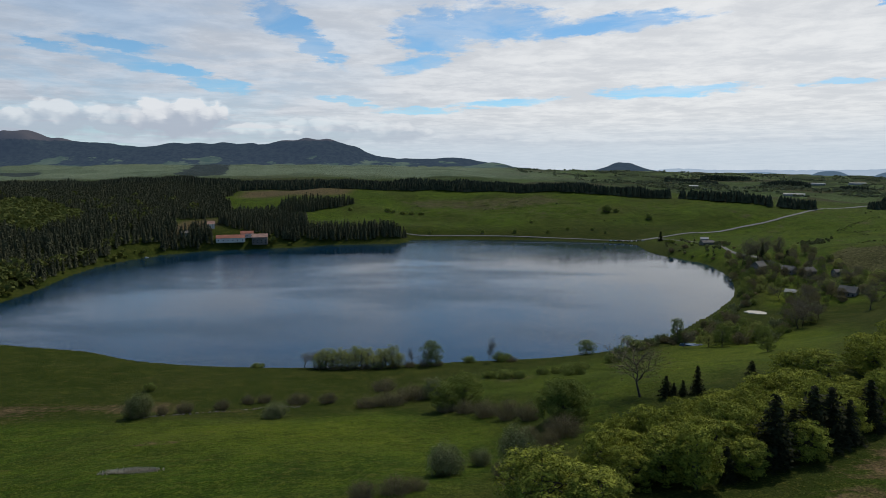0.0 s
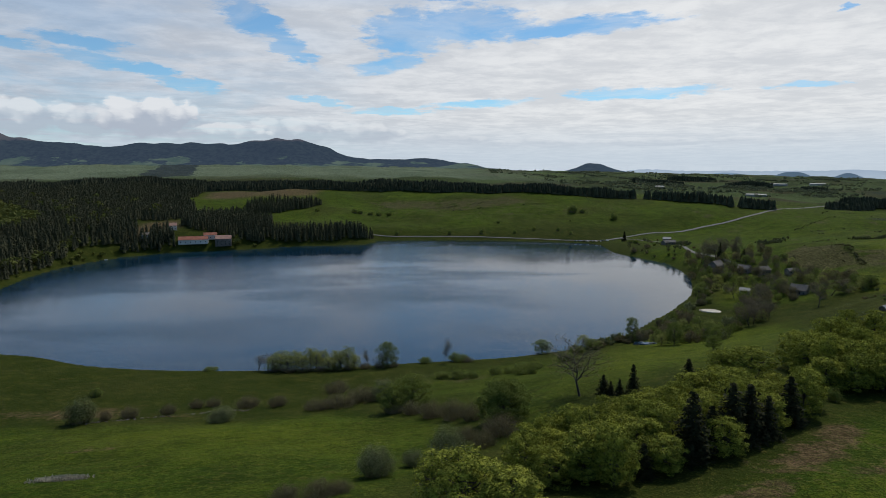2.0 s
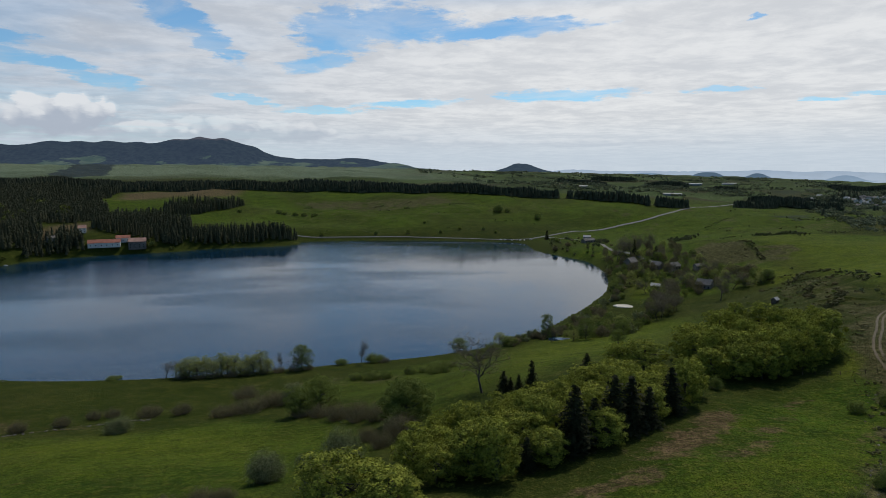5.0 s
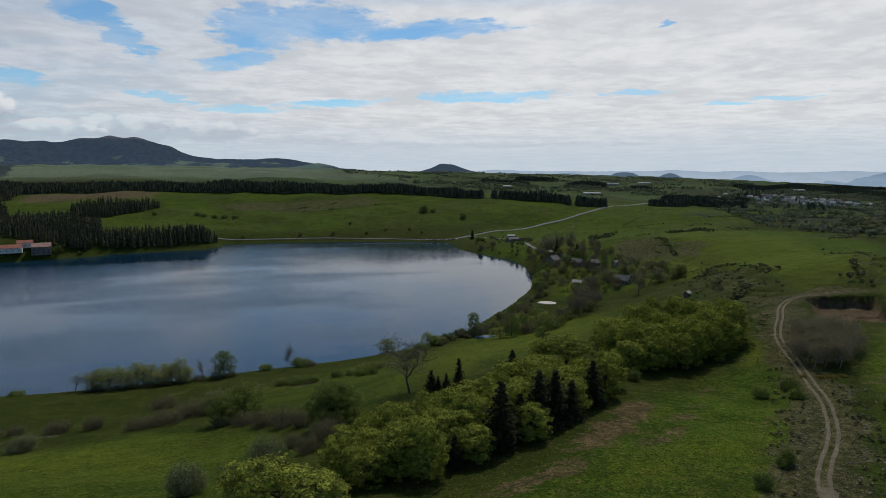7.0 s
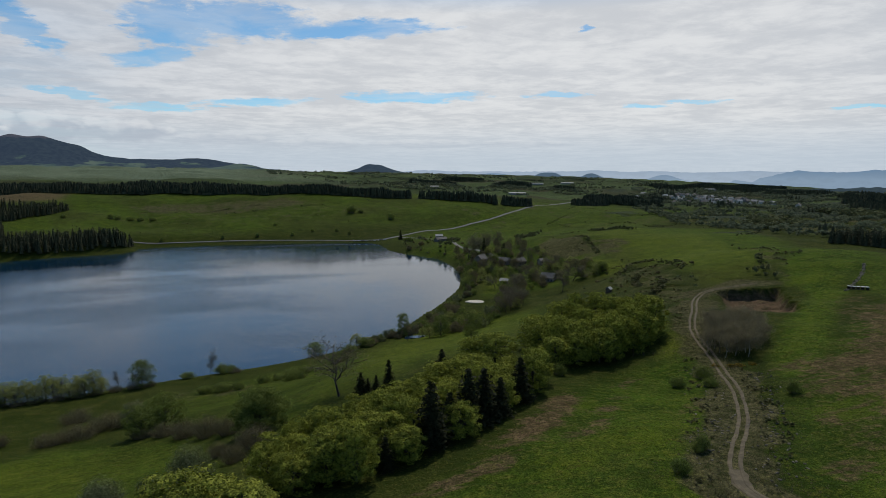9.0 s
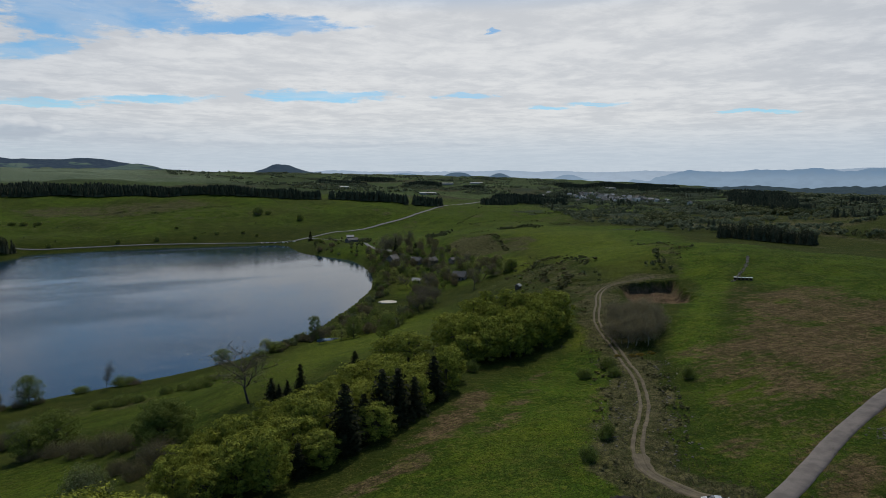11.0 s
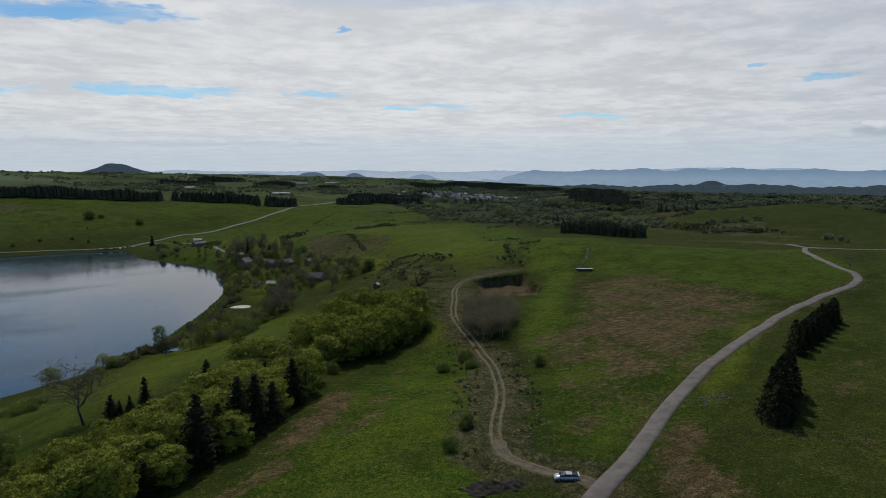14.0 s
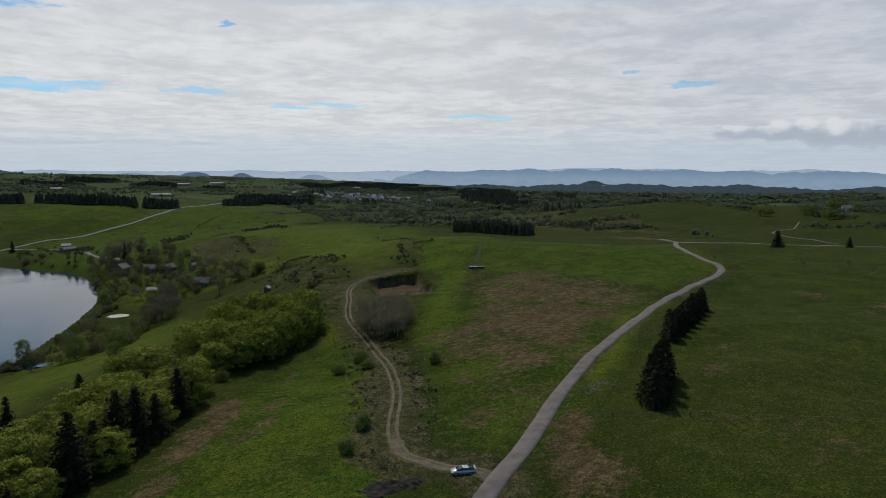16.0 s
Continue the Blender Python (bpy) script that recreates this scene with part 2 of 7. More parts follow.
def ground_material():
    m, t = material("meadow")
    p = place_of(t)
    cov = add(t, "ShaderNodeVertexColor", layer_name="cover")
    lush, soil, rough_land = add(t, "ShaderNodeSeparateColor", {0: cov.outputs[0]}).outputs
    cov2 = add(t, "ShaderNodeVertexColor", layer_name="cover_far")
    wood, fields, bare = add(t, "ShaderNodeSeparateColor", {0: cov2.outputs[0]}).outputs
    hill_haze = cov2.outputs[1]
    n_big, n_mid, n_small, n_tuft = fbm(t, p, 0.012, 4), fbm(t, p, 0.07, 6, 0.6), fbm(t, p, 0.45, 5, 0.62), fbm(t, p, 2.7, 6, 0.70, 0.5)
    c = blend(t, span(t, n_mid, 0.3, 0.7), (0.023, 0.037, 0.006), (0.043, 0.055, 0.010))          # poor pasture
    green = blend(t, span(t, n_mid, 0.3, 0.72), (0.026, 0.064, 0.005), (0.070, 0.130, 0.010))
    green = blend(t, span(t, n_small, 0.49, 0.62, 0.0, 0.6), green, (0.110, 0.130, 0.016))
    c = blend(t, lush, c, green)
    c = blend(t, span(t, n_big, 0.45, 0.7, 0.0, 0.25), c, (0.075, 0.070, 0.024))
    sward = fbm(t, add(t, "ShaderNodeMapping", {"Vector": p, "Rotation": (0, 0, 0.5), "Scale": (1.0, 2.6, 1.0)}).outputs[0], 0.03, 7, 0.68)
    c = blend(t, calc(t, "MULTIPLY", span(t, sward, 0.48, 0.68), calc(t, "MULTIPLY", lush, 0.65)), c, (0.098, 0.132, 0.009))
    c = blend(t, span(t, sward, 0.30, 0.46, 0.55, 0.0), c, (0.020, 0.032, 0.004))
    # pale areas: brightness of backlit grass put into the colour, and dry verges
    c = blend(t, calc(t, "MULTIPLY", cov.outputs[1], span(t, n_mid, 0.25, 0.65, 0.5, 0.95)), c, blend(t, n_small, (0.070, 0.110, 0.008), (0.170, 0.190, 0.020)))
    # dead grass in tufts
    thatch = fbm(t, add(t, "ShaderNodeMapping", {"Vector": p, "Rotation": (0, 0, 0.7), "Scale": (1.0, 2.2, 1.0)}).outputs[0], 0.16, 8, 0.72, 0.5)
    c = blend(t, span(t, thatch, 0.55, 0.67, 0.0, 0.45), c, (0.120, 0.092, 0.028))
    heath = blend(t, span(t, n_small, 0.35, 0.65), (0.044, 0.043, 0.018), (0.125, 0.110, 0.058))
    patch = calc(t, "ADD", rough_land, calc(t, "MULTIPLY", calc(t, "SUBTRACT", n_mid, 0.5), 1.6))
    c = blend(t, calc(t, "MULTIPLY", span(t, patch, 0.35, 0.75), span(t, rough_land, 0.0, 0.15)), c, heath)
    earth = blend(t, span(t, n_small, 0.3, 0.7), (0.085, 0.054, 0.032), (0.195, 0.130, 0.080))
    rows = fbm(t, add(t, "ShaderNodeMapping", {"Vector": p, "Rotation": (0, 0, radians(-9)), "Scale": (0.035, 1.0, 1.0)}).outputs[0], 0.75, 4, 0.6)
    earth = blend(t, span(t, rows, 0.40, 0.60, 0.0, 0.6), earth, (0.070, 0.050, 0.026))
    patch = calc(t, "ADD", soil, calc(t, "MULTIPLY", calc(t, "SUBTRACT", calc(t, "ADD", n_mid, calc(t, "ADD", calc(t, "MULTIPLY", n_small, 0.7), calc(t, "MULTIPLY", calc(t, "SUBTRACT", rows, 0.5), 0.8))), 0.85), 1.7))
    c = blend(t, calc(t, "MULTIPLY", span(t, patch, 0.3, 0.8), span(t, soil, 0.0, 0.15)), c, earth)
    # far fields, each with a tone of its own
    cell = add(t, "ShaderNodeTexVoronoi", {"Vector": p, "Scale": 0.0062, "Randomness": 0.9}, voronoi_dimensions="2D")
    tone = add(t, "ShaderNodeSeparateColor", {0: cell.outputs["Color"]}).outputs[0]
    tone2 = add(t, "ShaderNodeSeparateColor", {0: cell.outputs["Color"]}).outputs[1]
    far = blend(t, tone, (0.028, 0.046, 0.022), (0.085, 0.125, 0.048))
    far = blend(t, span(t, tone2, 0.72, 0.9), far, (0.055, 0.055, 0.032))
    c = blend(t, fields, c, far)
    # far hill pasture paled: distance haze put into its colour
    c = blend(t, calc(t, "MULTIPLY", hill_haze, 0.9), c, blend(t, tone, (0.13, 0.175, 0.12), (0.21, 0.255, 0.18)))
    # far woods lightened and blued, haze painted into both tones
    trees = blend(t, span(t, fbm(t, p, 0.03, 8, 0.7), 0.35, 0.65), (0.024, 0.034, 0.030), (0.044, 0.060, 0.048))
    trees = blend(t, calc(t, "MULTIPLY", hill_haze, 0.9), trees, blend(t, span(t, fbm(t, p, 0.02, 6, 0.7), 0.4, 0.6), (0.030, 0.043, 0.066), (0.050, 0.068, 0.090)))
    c = blend(t, span(t, calc(t, "ADD", wood, calc(t, "MULTIPLY", calc(t, "SUBTRACT", fbm(t, p, 0.006, 8, 0.68), 0.5), 2.0)), 0.45, 0.55), c, trees)
    c = blend(t, bare, c, blend(t, n_small, (0.10, 0.062, 0.042), (0.21, 0.135, 0.095)))
    c = blend(t, span(t, n_tuft, 0.38, 0.57, 0.8, 0.0), c, (0.011, 0.017, 0.003))
    c = blend(t, calc(t, "MULTIPLY", span(t, n_tuft, 0.53, 0.64), span(t, n_small, 0.40, 0.62, 0.1, 0.6)), c, (0.145, 0.135, 0.026))
    patchy = fbm(t, p, 0.16, 9, 0.74, 0.3)
    c = blend(t, span(t, patchy, 0.36, 0.50, 0.5, 0.0), c, (0.019, 0.031, 0.005))
    c = blend(t, span(t, patchy, 0.54, 0.68, 0.0, 0.32), c, (0.110, 0.112, 0.024))
    clump = fbm(t, p, 0.9, 5, 0.7, 0.4)
    c = blend(t, span(t, clump, 0.34, 0.50, 0.55, 0.0), c, (0.018, 0.030, 0.004))
    c = blend(t, calc(t, "MULTIPLY", span(t, clump, 0.54, 0.68, 0.0, 0.5), lush), c, (0.125, 0.155, 0.016))
    relief = calc(t, "ADD", calc(t, "MULTIPLY", n_tuft, 0.35), n_small)
    finish(t, c, 0.95, 0.0, relief, 0.9, 0.8, 0.025)
    return m


def water_material():
    m, t = material("lake_water")
    p = place_of(t)
    drawn = add(t, "ShaderNodeMapping", {"Vector": p, "Rotation": (0, 0, radians(-8)), "Scale": (0.35, 1.0, 1.0)}).outputs[0]
    calm = span(t, fbm(t, drawn, 0.011, 7, 0.58, 0.5), 0.36, 0.64, 0.25, 1.0)
    east = add(t, "ShaderNodeSeparateXYZ", {0: p}).outputs[0]
    calm = calc(t, "MULTIPLY", calm, span(t, east, 20.0, 240.0, 1.0, 0.30))
    small = add(t, "ShaderNodeTexNoise", {"Vector": drawn, "Scale": 2.6, "Detail": 3.0, "Roughness": 0.6}).outputs[0]
    large = add(t, "ShaderNodeTexNoise", {"Vector": drawn, "Scale": 0.25, "Detail": 3.0, "Roughness": 0.55}).outputs[0]
    b = add(t, "ShaderNodeBsdfPrincipled", {"Base Color": (0.004, 0.024, 0.050, 1), "Roughness": 0.09, "IOR": 1.42, "Specular IOR Level": 0.5})
    n = add(t, "ShaderNodeBump", {"Height": calc(t, "ADD", calc(t, "MULTIPLY", small, 0.40), calc(t, "MULTIPLY", large, 0.45)), "Strength": calc(t, "MULTIPLY", calm, 0.25), "Distance": 1.0})
    t.links.new(n.outputs[0], b.inputs["Normal"])
    t.links.new(span(t, calm, 0.1, 1.0, 0.04, 0.14), b.inputs["Roughness"])
    add(t, "ShaderNodeOutputMaterial", {0: b.outputs[0]})
    return m


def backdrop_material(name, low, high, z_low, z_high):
    """Hills many kilometres away, beyond the built land, with haze painted as glow."""
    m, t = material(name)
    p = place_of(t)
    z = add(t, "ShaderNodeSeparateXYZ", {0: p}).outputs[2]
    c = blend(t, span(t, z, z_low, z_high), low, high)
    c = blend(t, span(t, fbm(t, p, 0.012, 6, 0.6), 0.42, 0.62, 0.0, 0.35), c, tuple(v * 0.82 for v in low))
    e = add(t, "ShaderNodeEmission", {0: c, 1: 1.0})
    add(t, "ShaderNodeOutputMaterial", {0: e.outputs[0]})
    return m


GROUND, WATER = ground_material(), water_material()
ASPHALT = plain("asphalt", (0.135, 0.117, 0.106), 0.9, 0, 0.25, 1.2, 0.3)
PALE_ROAD = plain("worn_pale_asphalt", (0.15, 0.148, 0.14), 0.9, 0, 0.2, 1.2, 0.3)
GRAVEL = plain("trodden_gravel", (0.108, 0.087, 0.054), 0.95, 0, 0.35, 2.0, 0.5)
BARK = plain("bark", (0.075, 0.062, 0.050), 0.95, 0, 0.4, 4.0, 0.6)
TWIG = plain("twigs", (0.15, 0.125, 0.088), 0.95, 0, 0.35, 2.0, 0.3)
STONE = plain("grey_stone", (0.22, 0.20, 0.18), 0.9, 0, 0.35, 1.5, 0.6)
RUBBLE = plain("field_stones", (0.14, 0.125, 0.105), 0.95, 0, 0.45, 2.5, 0.8)
WALL_STONE = plain("basalt_masonry", (0.17, 0.145, 0.125), 0.9, 0, 0.3, 1.0, 0.5)
WHITE_WALL = plain("white_render", (0.62, 0.58, 0.52), 0.85, 0, 0.12, 0.8, 0.2)
RED_ROOF = plain("red_tiles", (0.34, 0.13, 0.085), 0.85, 0, 0.22, 0.8, 0.4)
PINK_ROOF = plain("faded_tiles", (0.38, 0.22, 0.17), 0.85, 0, 0.2, 0.8, 0.4)
GREY_ROOF = plain("grey_stone_slates", (0.175, 0.160, 0.145), 0.92, 0, 0.3, 0.8, 0.4, 0.1)
PALE_ROOF = plain("pale_sheet_roof", (0.30, 0.295, 0.285), 0.7, 0.0, 0.12, 0.4, 0.1)
DARK_GLASS = plain("dark_window", (0.02, 0.024, 0.03), 0.1, 0, 0.1, 1.0, 0.0, 0.5)
WOOD = plain("weathered_wood", (0.13, 0.10, 0.075), 0.9, 0, 0.3, 3.0, 0.4)
SILVER = plain("silver_paint", (0.46, 0.47, 0.48), 0.32, 0.5, 0.05, 0.5, 0.0, 0.5)
WHITE_PAINT = plain("white_car_paint", (0.75, 0.75, 0.74), 0.3, 0.0, 0.05, 0.5, 0.0, 0.5)
BLUE_PAINT = plain("dark_car_paint", (0.05, 0.06, 0.08), 0.3, 0.2, 0.05, 0.5, 0.0, 0.5)
TYRE = plain("tyre_rubber", (0.02, 0.02, 0.02), 0.9, 0, 0.2, 3.0, 0.2)
BLACK_SOIL = plain("dark_earth", (0.018, 0.014, 0.011), 0.95, 0, 0.4, 2.5, 0.8)
# pale pond colour: bright sky reflection painted in with the bank
POND_PALE = plain("pond_pale", (0.50, 0.46, 0.40), 0.9, 0, 0.15, 1.0, 0.3)
BEECH = foliage("fresh_beech_leaves", (0.034, 0.049, 0.010), (0.385, 0.405, 0.060), (0.115, 0.138, 0.021), 0.17)
PALE_LEAF = foliage("pale_spring_leaves", (0.11, 0.130, 0.034), (0.32, 0.34, 0.105), (0.26, 0.27, 0.075), 0.42)
WILLOW = foliage("grey_green_leaves", (0.070, 0.088, 0.036), (0.215, 0.235, 0.115), (0.080, 0.098, 0.026), 0.3)
DARK_LEAF = foliage("dark_leaves", (0.055, 0.080, 0.016), (0.20, 0.24, 0.06), (0.13, 0.16, 0.03), 0.3)
BROWN_LEAF = foliage("brown_buds", (0.080, 0.070, 0.034), (0.195, 0.170, 0.092), (0.145, 0.130, 0.066), 0.35)
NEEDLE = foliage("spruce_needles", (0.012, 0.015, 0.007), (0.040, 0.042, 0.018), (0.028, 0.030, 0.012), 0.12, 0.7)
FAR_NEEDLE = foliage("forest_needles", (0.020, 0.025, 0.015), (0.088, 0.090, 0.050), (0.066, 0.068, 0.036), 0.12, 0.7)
FAR_LEAF = foliage("woodland_leaves", (0.040, 0.052, 0.024), (0.125, 0.138, 0.062), (0.085, 0.095, 0.042), 0.32, 0.7)
MIXED_LEAF = foliage("young_wood_leaves", (0.045, 0.058, 0.014), (0.15, 0.165, 0.040), (0.10, 0.11, 0.03), 0.2, 0.7)
GORSE = foliage("gorse_and_heather", (0.036, 0.042, 0.014), (0.120, 0.118, 0.048), (0.090, 0.084, 0.040), 0.15, 0.7)
OLIVE_BUD = foliage("olive_buds", (0.110, 0.098, 0.055), (0.270, 0.240, 0.140), (0.190, 0.170, 0.096), 0.4, 0.7)
STRAW = foliage("straw_grass", (0.07, 0.064, 0.032), (0.25, 0.22, 0.125), (0.15, 0.135, 0.075), 0.3, 0.8)
PALE_REED = foliage("dead_reeds", (0.22, 0.20, 0.15), (0.50, 0.46, 0.36), (0.36, 0.33, 0.25), 0.3, 0.8)
BROOM = foliage("yellow_broom", (0.05, 0.05, 0.012), (0.26, 0.17, 0.015), (0.10, 0.09, 0.02), 0.3, 0.8)
PALE_BARK = plain("birch_bark", (0.26, 0.24, 0.20), 0.9, 0, 0.35, 4.0, 0.4)
# far leaves, paled and evened out: distance haze put into their colour
HAZY_LEAF = foliage("hazed_valley_leaves", (0.060, 0.080, 0.052), (0.150, 0.175, 0.102), (0.105, 0.125, 0.076), 0.42, 0.7)

# ---- the lie of the land: a lake at z = 0 below a plateau, with swells (x, y, radius, rise) on it ----
PLATEAU = 48.0
HOME_MOUNDS = [(20, 0, 101, 3.0), (-20, 100, 71, 5.8), (152, 45, 45, 0.1), (126, 95, 45, -2.4),
    (92, 128, 45, -4.4), (27, 180, 45, -10.2), (83, 173, 48, 11.9), (-160, 60, 139, -6.0),
    (150, -150, 211, 7.1), (141, 176, 45, -7.1), (225, 115, 81, 0.6), (-64, 239, 59, -3.0),
    (-200, -150, 235, 0.3), (-117, 232, 88, 4.1), (322, 47, 93, -1.6), (-250, 150, 172, -7.1),
    (-60, 330, 125, -33.4), (310, 201, 79, -10.2), (287, 234, 50, -6.1), (100, 362, 91, -21.5),
    (153, 368, 71, -0.2), (255, 318, 99, 13.6), (217, 361, 71, -13.4), (378, 238, 84, 22.2)]
BASIN_MOUNDS = [(-350, 300, 198, -25.6), (445, 217, 82, -10.3), (238, 458, 109, -35.5), (442, 292, 93, -3.6),
    (294, 450, 62, -4.1), (524, 160, 126, 5.0), (344, 547, 45, -5.1), (309, 569, 45, -4.9),
    (-500, 400, 220, -18.8), (473, 532, 131, 7.1), (767, 73, 230, -2.2), (-326, 686, 206, 2.6),
    (714, 356, 138, -9.3), (-500, 600, 214, -19.0), (-497, 726, 139, -3.9), (685, 605, 228, -7.9),
    (296, 880, 211, -30.7), (121, 958, 211, -12.2), (-497, 821, 142, 7.2), (398, 924, 122, -9.6),
    (964, 329, 165, 19.5), (-131, 1022, 228, -27.6), (277, 1084, 155, 6.1), (-329, 1081, 232, -12.0)]
FAR_MOUNDS = [(482, 1055, 88, 10.6), (232, 1218, 256, 12.7), (636, 1086, 210, 5.2), (967, 814, 386, -10.1),
    (-256, 1295, 249, 7.8), (830, 1141, 390, -8.8), (1500, -500, 711, 3.4), (-900, 1500, 496, -9.5),
    (1514, 1172, 409, -6.5), (1424, 1423, 582, -15.1), (2137, 597, 668, -7.7), (873, 2128, 501, -5.3),
    (921, 2437, 690, -6.0), (2611, 218, 668, 5.4), (2788, 1605, 843, -4.7), (-1357, 2898, 770, 9.5),
    (-797, 3202, 906, 21.4), (-1870, 2719, 1294, 11.9), (-1870, 2719, 598, 11.3), (-75, 3599, 1276, 27.3),
    (-3500, 1000, 2606, 14.1), (3500, 1500, 1240, -10.8), (1652, 3643, 1302, 7.1), (4500, 0, 1763, -12.2)]
VALE = [(1560, 560, 260, -14), (403, 566, 24, 4.5), (300, 380, 14, 1.5), (3900, 2700, 1100, -32), (4400, 700, 1300, -62), (3300, 1700, 700, -14)]
MOUNDS = np.array(VALE + HOME_MOUNDS + BASIN_MOUNDS + FAR_MOUNDS)
# isolated volcanic hills: x, y, radius along, radius across, turn in degrees, rise, flatness of the top
PEAKS = [(-764, 4165, 286, 289, 0, 85.1, 1.43), (-1136, 4230, 700, 366, 0, 93.0, 1.23), (-1993, 4099, 986, 394, 8, 120.4, 1.15),
         (-2597, 3903, 137, 168, 0, 79.6, 1.77), (-2657, 4139, 555, 402, 0, 124.6, 1.00), (-320, 4158, 335, 271, 0, 22.0, 0.74),
         (316, 3696, 139, 120, 0, 10.2, 1.30), (273, 3611, 95, 227, 0, 30.6, 0.70), (62, 4280, 378, 317, 0, 67.1, 0.91),
         (1228, 4361, 144, 203, 0, 59.4, 1.10), (-2737, 4104, 232, 423, 0, 18.3, 0.84)]
SHORE = [(-352, 440), (-360, 553), (-376, 640), (-376, 707), (-358, 765), (-326, 805), (-236, 844), (-145, 884), (-75, 897),
         (-52, 915), (-45, 946), (14, 948), (97, 939), (178, 923), (238, 902), (266, 880), (262, 800), (279, 744), (292, 700),
         (287, 647), (272, 589), (243, 524), (208, 475), (179, 439), (148, 403), (119, 377), (70, 355), (11, 345), (-68, 335),
         (-131, 338), (-177, 349), (-212, 366), (-270, 380), (-325, 400)]


def rounded(points, steps=4, closed=True):
    """A smooth line through the points."""
    p = np.array(points, float)
    n = len(p)
    pick = (lambda i: p[i % n]) if closed else (lambda i: p[min(max(i, 0), n - 1)])
    line = []
    for i in range(n if closed else n - 1):
        a, b, c, d = pick(i - 1), pick(i), pick(i + 1), pick(i + 2)
        for k in range(steps):
            t = k / steps
            line.append(0.5 * (2 * b + (c - a) * t + (2 * a - 5 * b + 4 * c - d) * t * t + (3 * b - a - 3 * c + d) * t ** 3))
    return np.array(line if closed else line + [p[-1]])


def off_line(x, y, line, closed):
    """Distance from a line, and whether the place lies inside it."""
    x, y = np.asarray(x, float), np.asarray(y, float)
    best, inside = np.full(x.shape, 1e18), np.zeros(x.shape, bool)
    ends = np.roll(line, -1, 0) if closed else line[1:]
    for (ax, ay), (bx, by) in zip(line, ends):
        ex, ey = bx - ax, by - ay
        t = np.clip(((x - ax) * ex + (y - ay) * ey) / max(ex * ex + ey * ey, 1e-9), 0, 1)
        best = np.minimum(best, (x - ax - t * ex) ** 2 + (y - ay - t * ey) ** 2)
        if closed and ay != by:
            inside ^= ((ay > y) != (by > y)) & (x < (bx - ax) * (y - ay) / (by - ay) + ax)
    return np.sqrt(best), inside


def area(x, y, outline, soft):
    """1 inside an outline, 0 outside, over a soft edge."""
    outline = np.array(outline, float)
    x, y = np.asarray(x, float), np.asarray(y, float)
    lo, hi = outline.min(0) - soft * 2, outline.max(0) + soft * 2
    near = (x > lo[0]) & (x < hi[0]) & (y > lo[1]) & (y < hi[1])
    out = np.zeros(x.shape)
    if near.any():
        d, inside = off_line(x[near], y[near], outline, True)
        out[near] = np.clip(0.5 + np.where(inside, d, -d) / (2 * soft), 0, 1)
    return out


def waves(x, y, size, seed=0):
    """Cheap smooth noise from turned sine waves, about -1 to 1."""
    rng = np.random.RandomState(seed)
    out = 0
    for k in range(6):
        a, ph, f = rng.uniform(0, 6.283), rng.uniform(0, 6.283), rng.uniform(0.6, 1.7) * 6.283 / size
        out = out + np.sin((x * np.cos(a) + y * np.sin(a)) * f + ph + 1.3 * np.sin((x * np.sin(a) - y * np.cos(a)) * f * 0.7 + ph * 2))
    return out / 3.2


SHORE_LINE = rounded(SHORE, 4)
# grassy banks between terraces: a line, and the rise over it
BANKS = [(rounded([(313, 438), (332, 432), (350, 425)], 4, False), 2.2), (rounded([(310, 388), (325, 397), (345, 413), (356, 396)], 4, False), 2.6),
         (rounded([(302, 345), (306, 336), (309, 324), (312, 310)], 4, False), 2.4), (rounded([(262, 300), (275, 318), (290, 330)], 4, False), 2.0),
         (rounded([(240, 262), (258, 275), (272, 290)], 4, False), 1.8), (rounded([(382, 511), (394, 537), (402, 564), (405, 590)], 4, False), 2.0)]


def peaks_rise(x, y):
    """How far the volcanic hills stand over the plain."""
    h = np.zeros(np.shape(x))
    for px, py, a, b, turn, rise, flat in PEAKS:
        c, s = math.cos(math.radians(turn)), math.sin(math.radians(turn))
        q = (((x - px) * c + (y - py) * s) / a) ** 2 + (((y - py) * c - (x - px) * s) / b) ** 2
        h = h + rise * np.exp(-q ** flat) * (1 + 0.04 * waves(x, y, 260, 5))
    return h


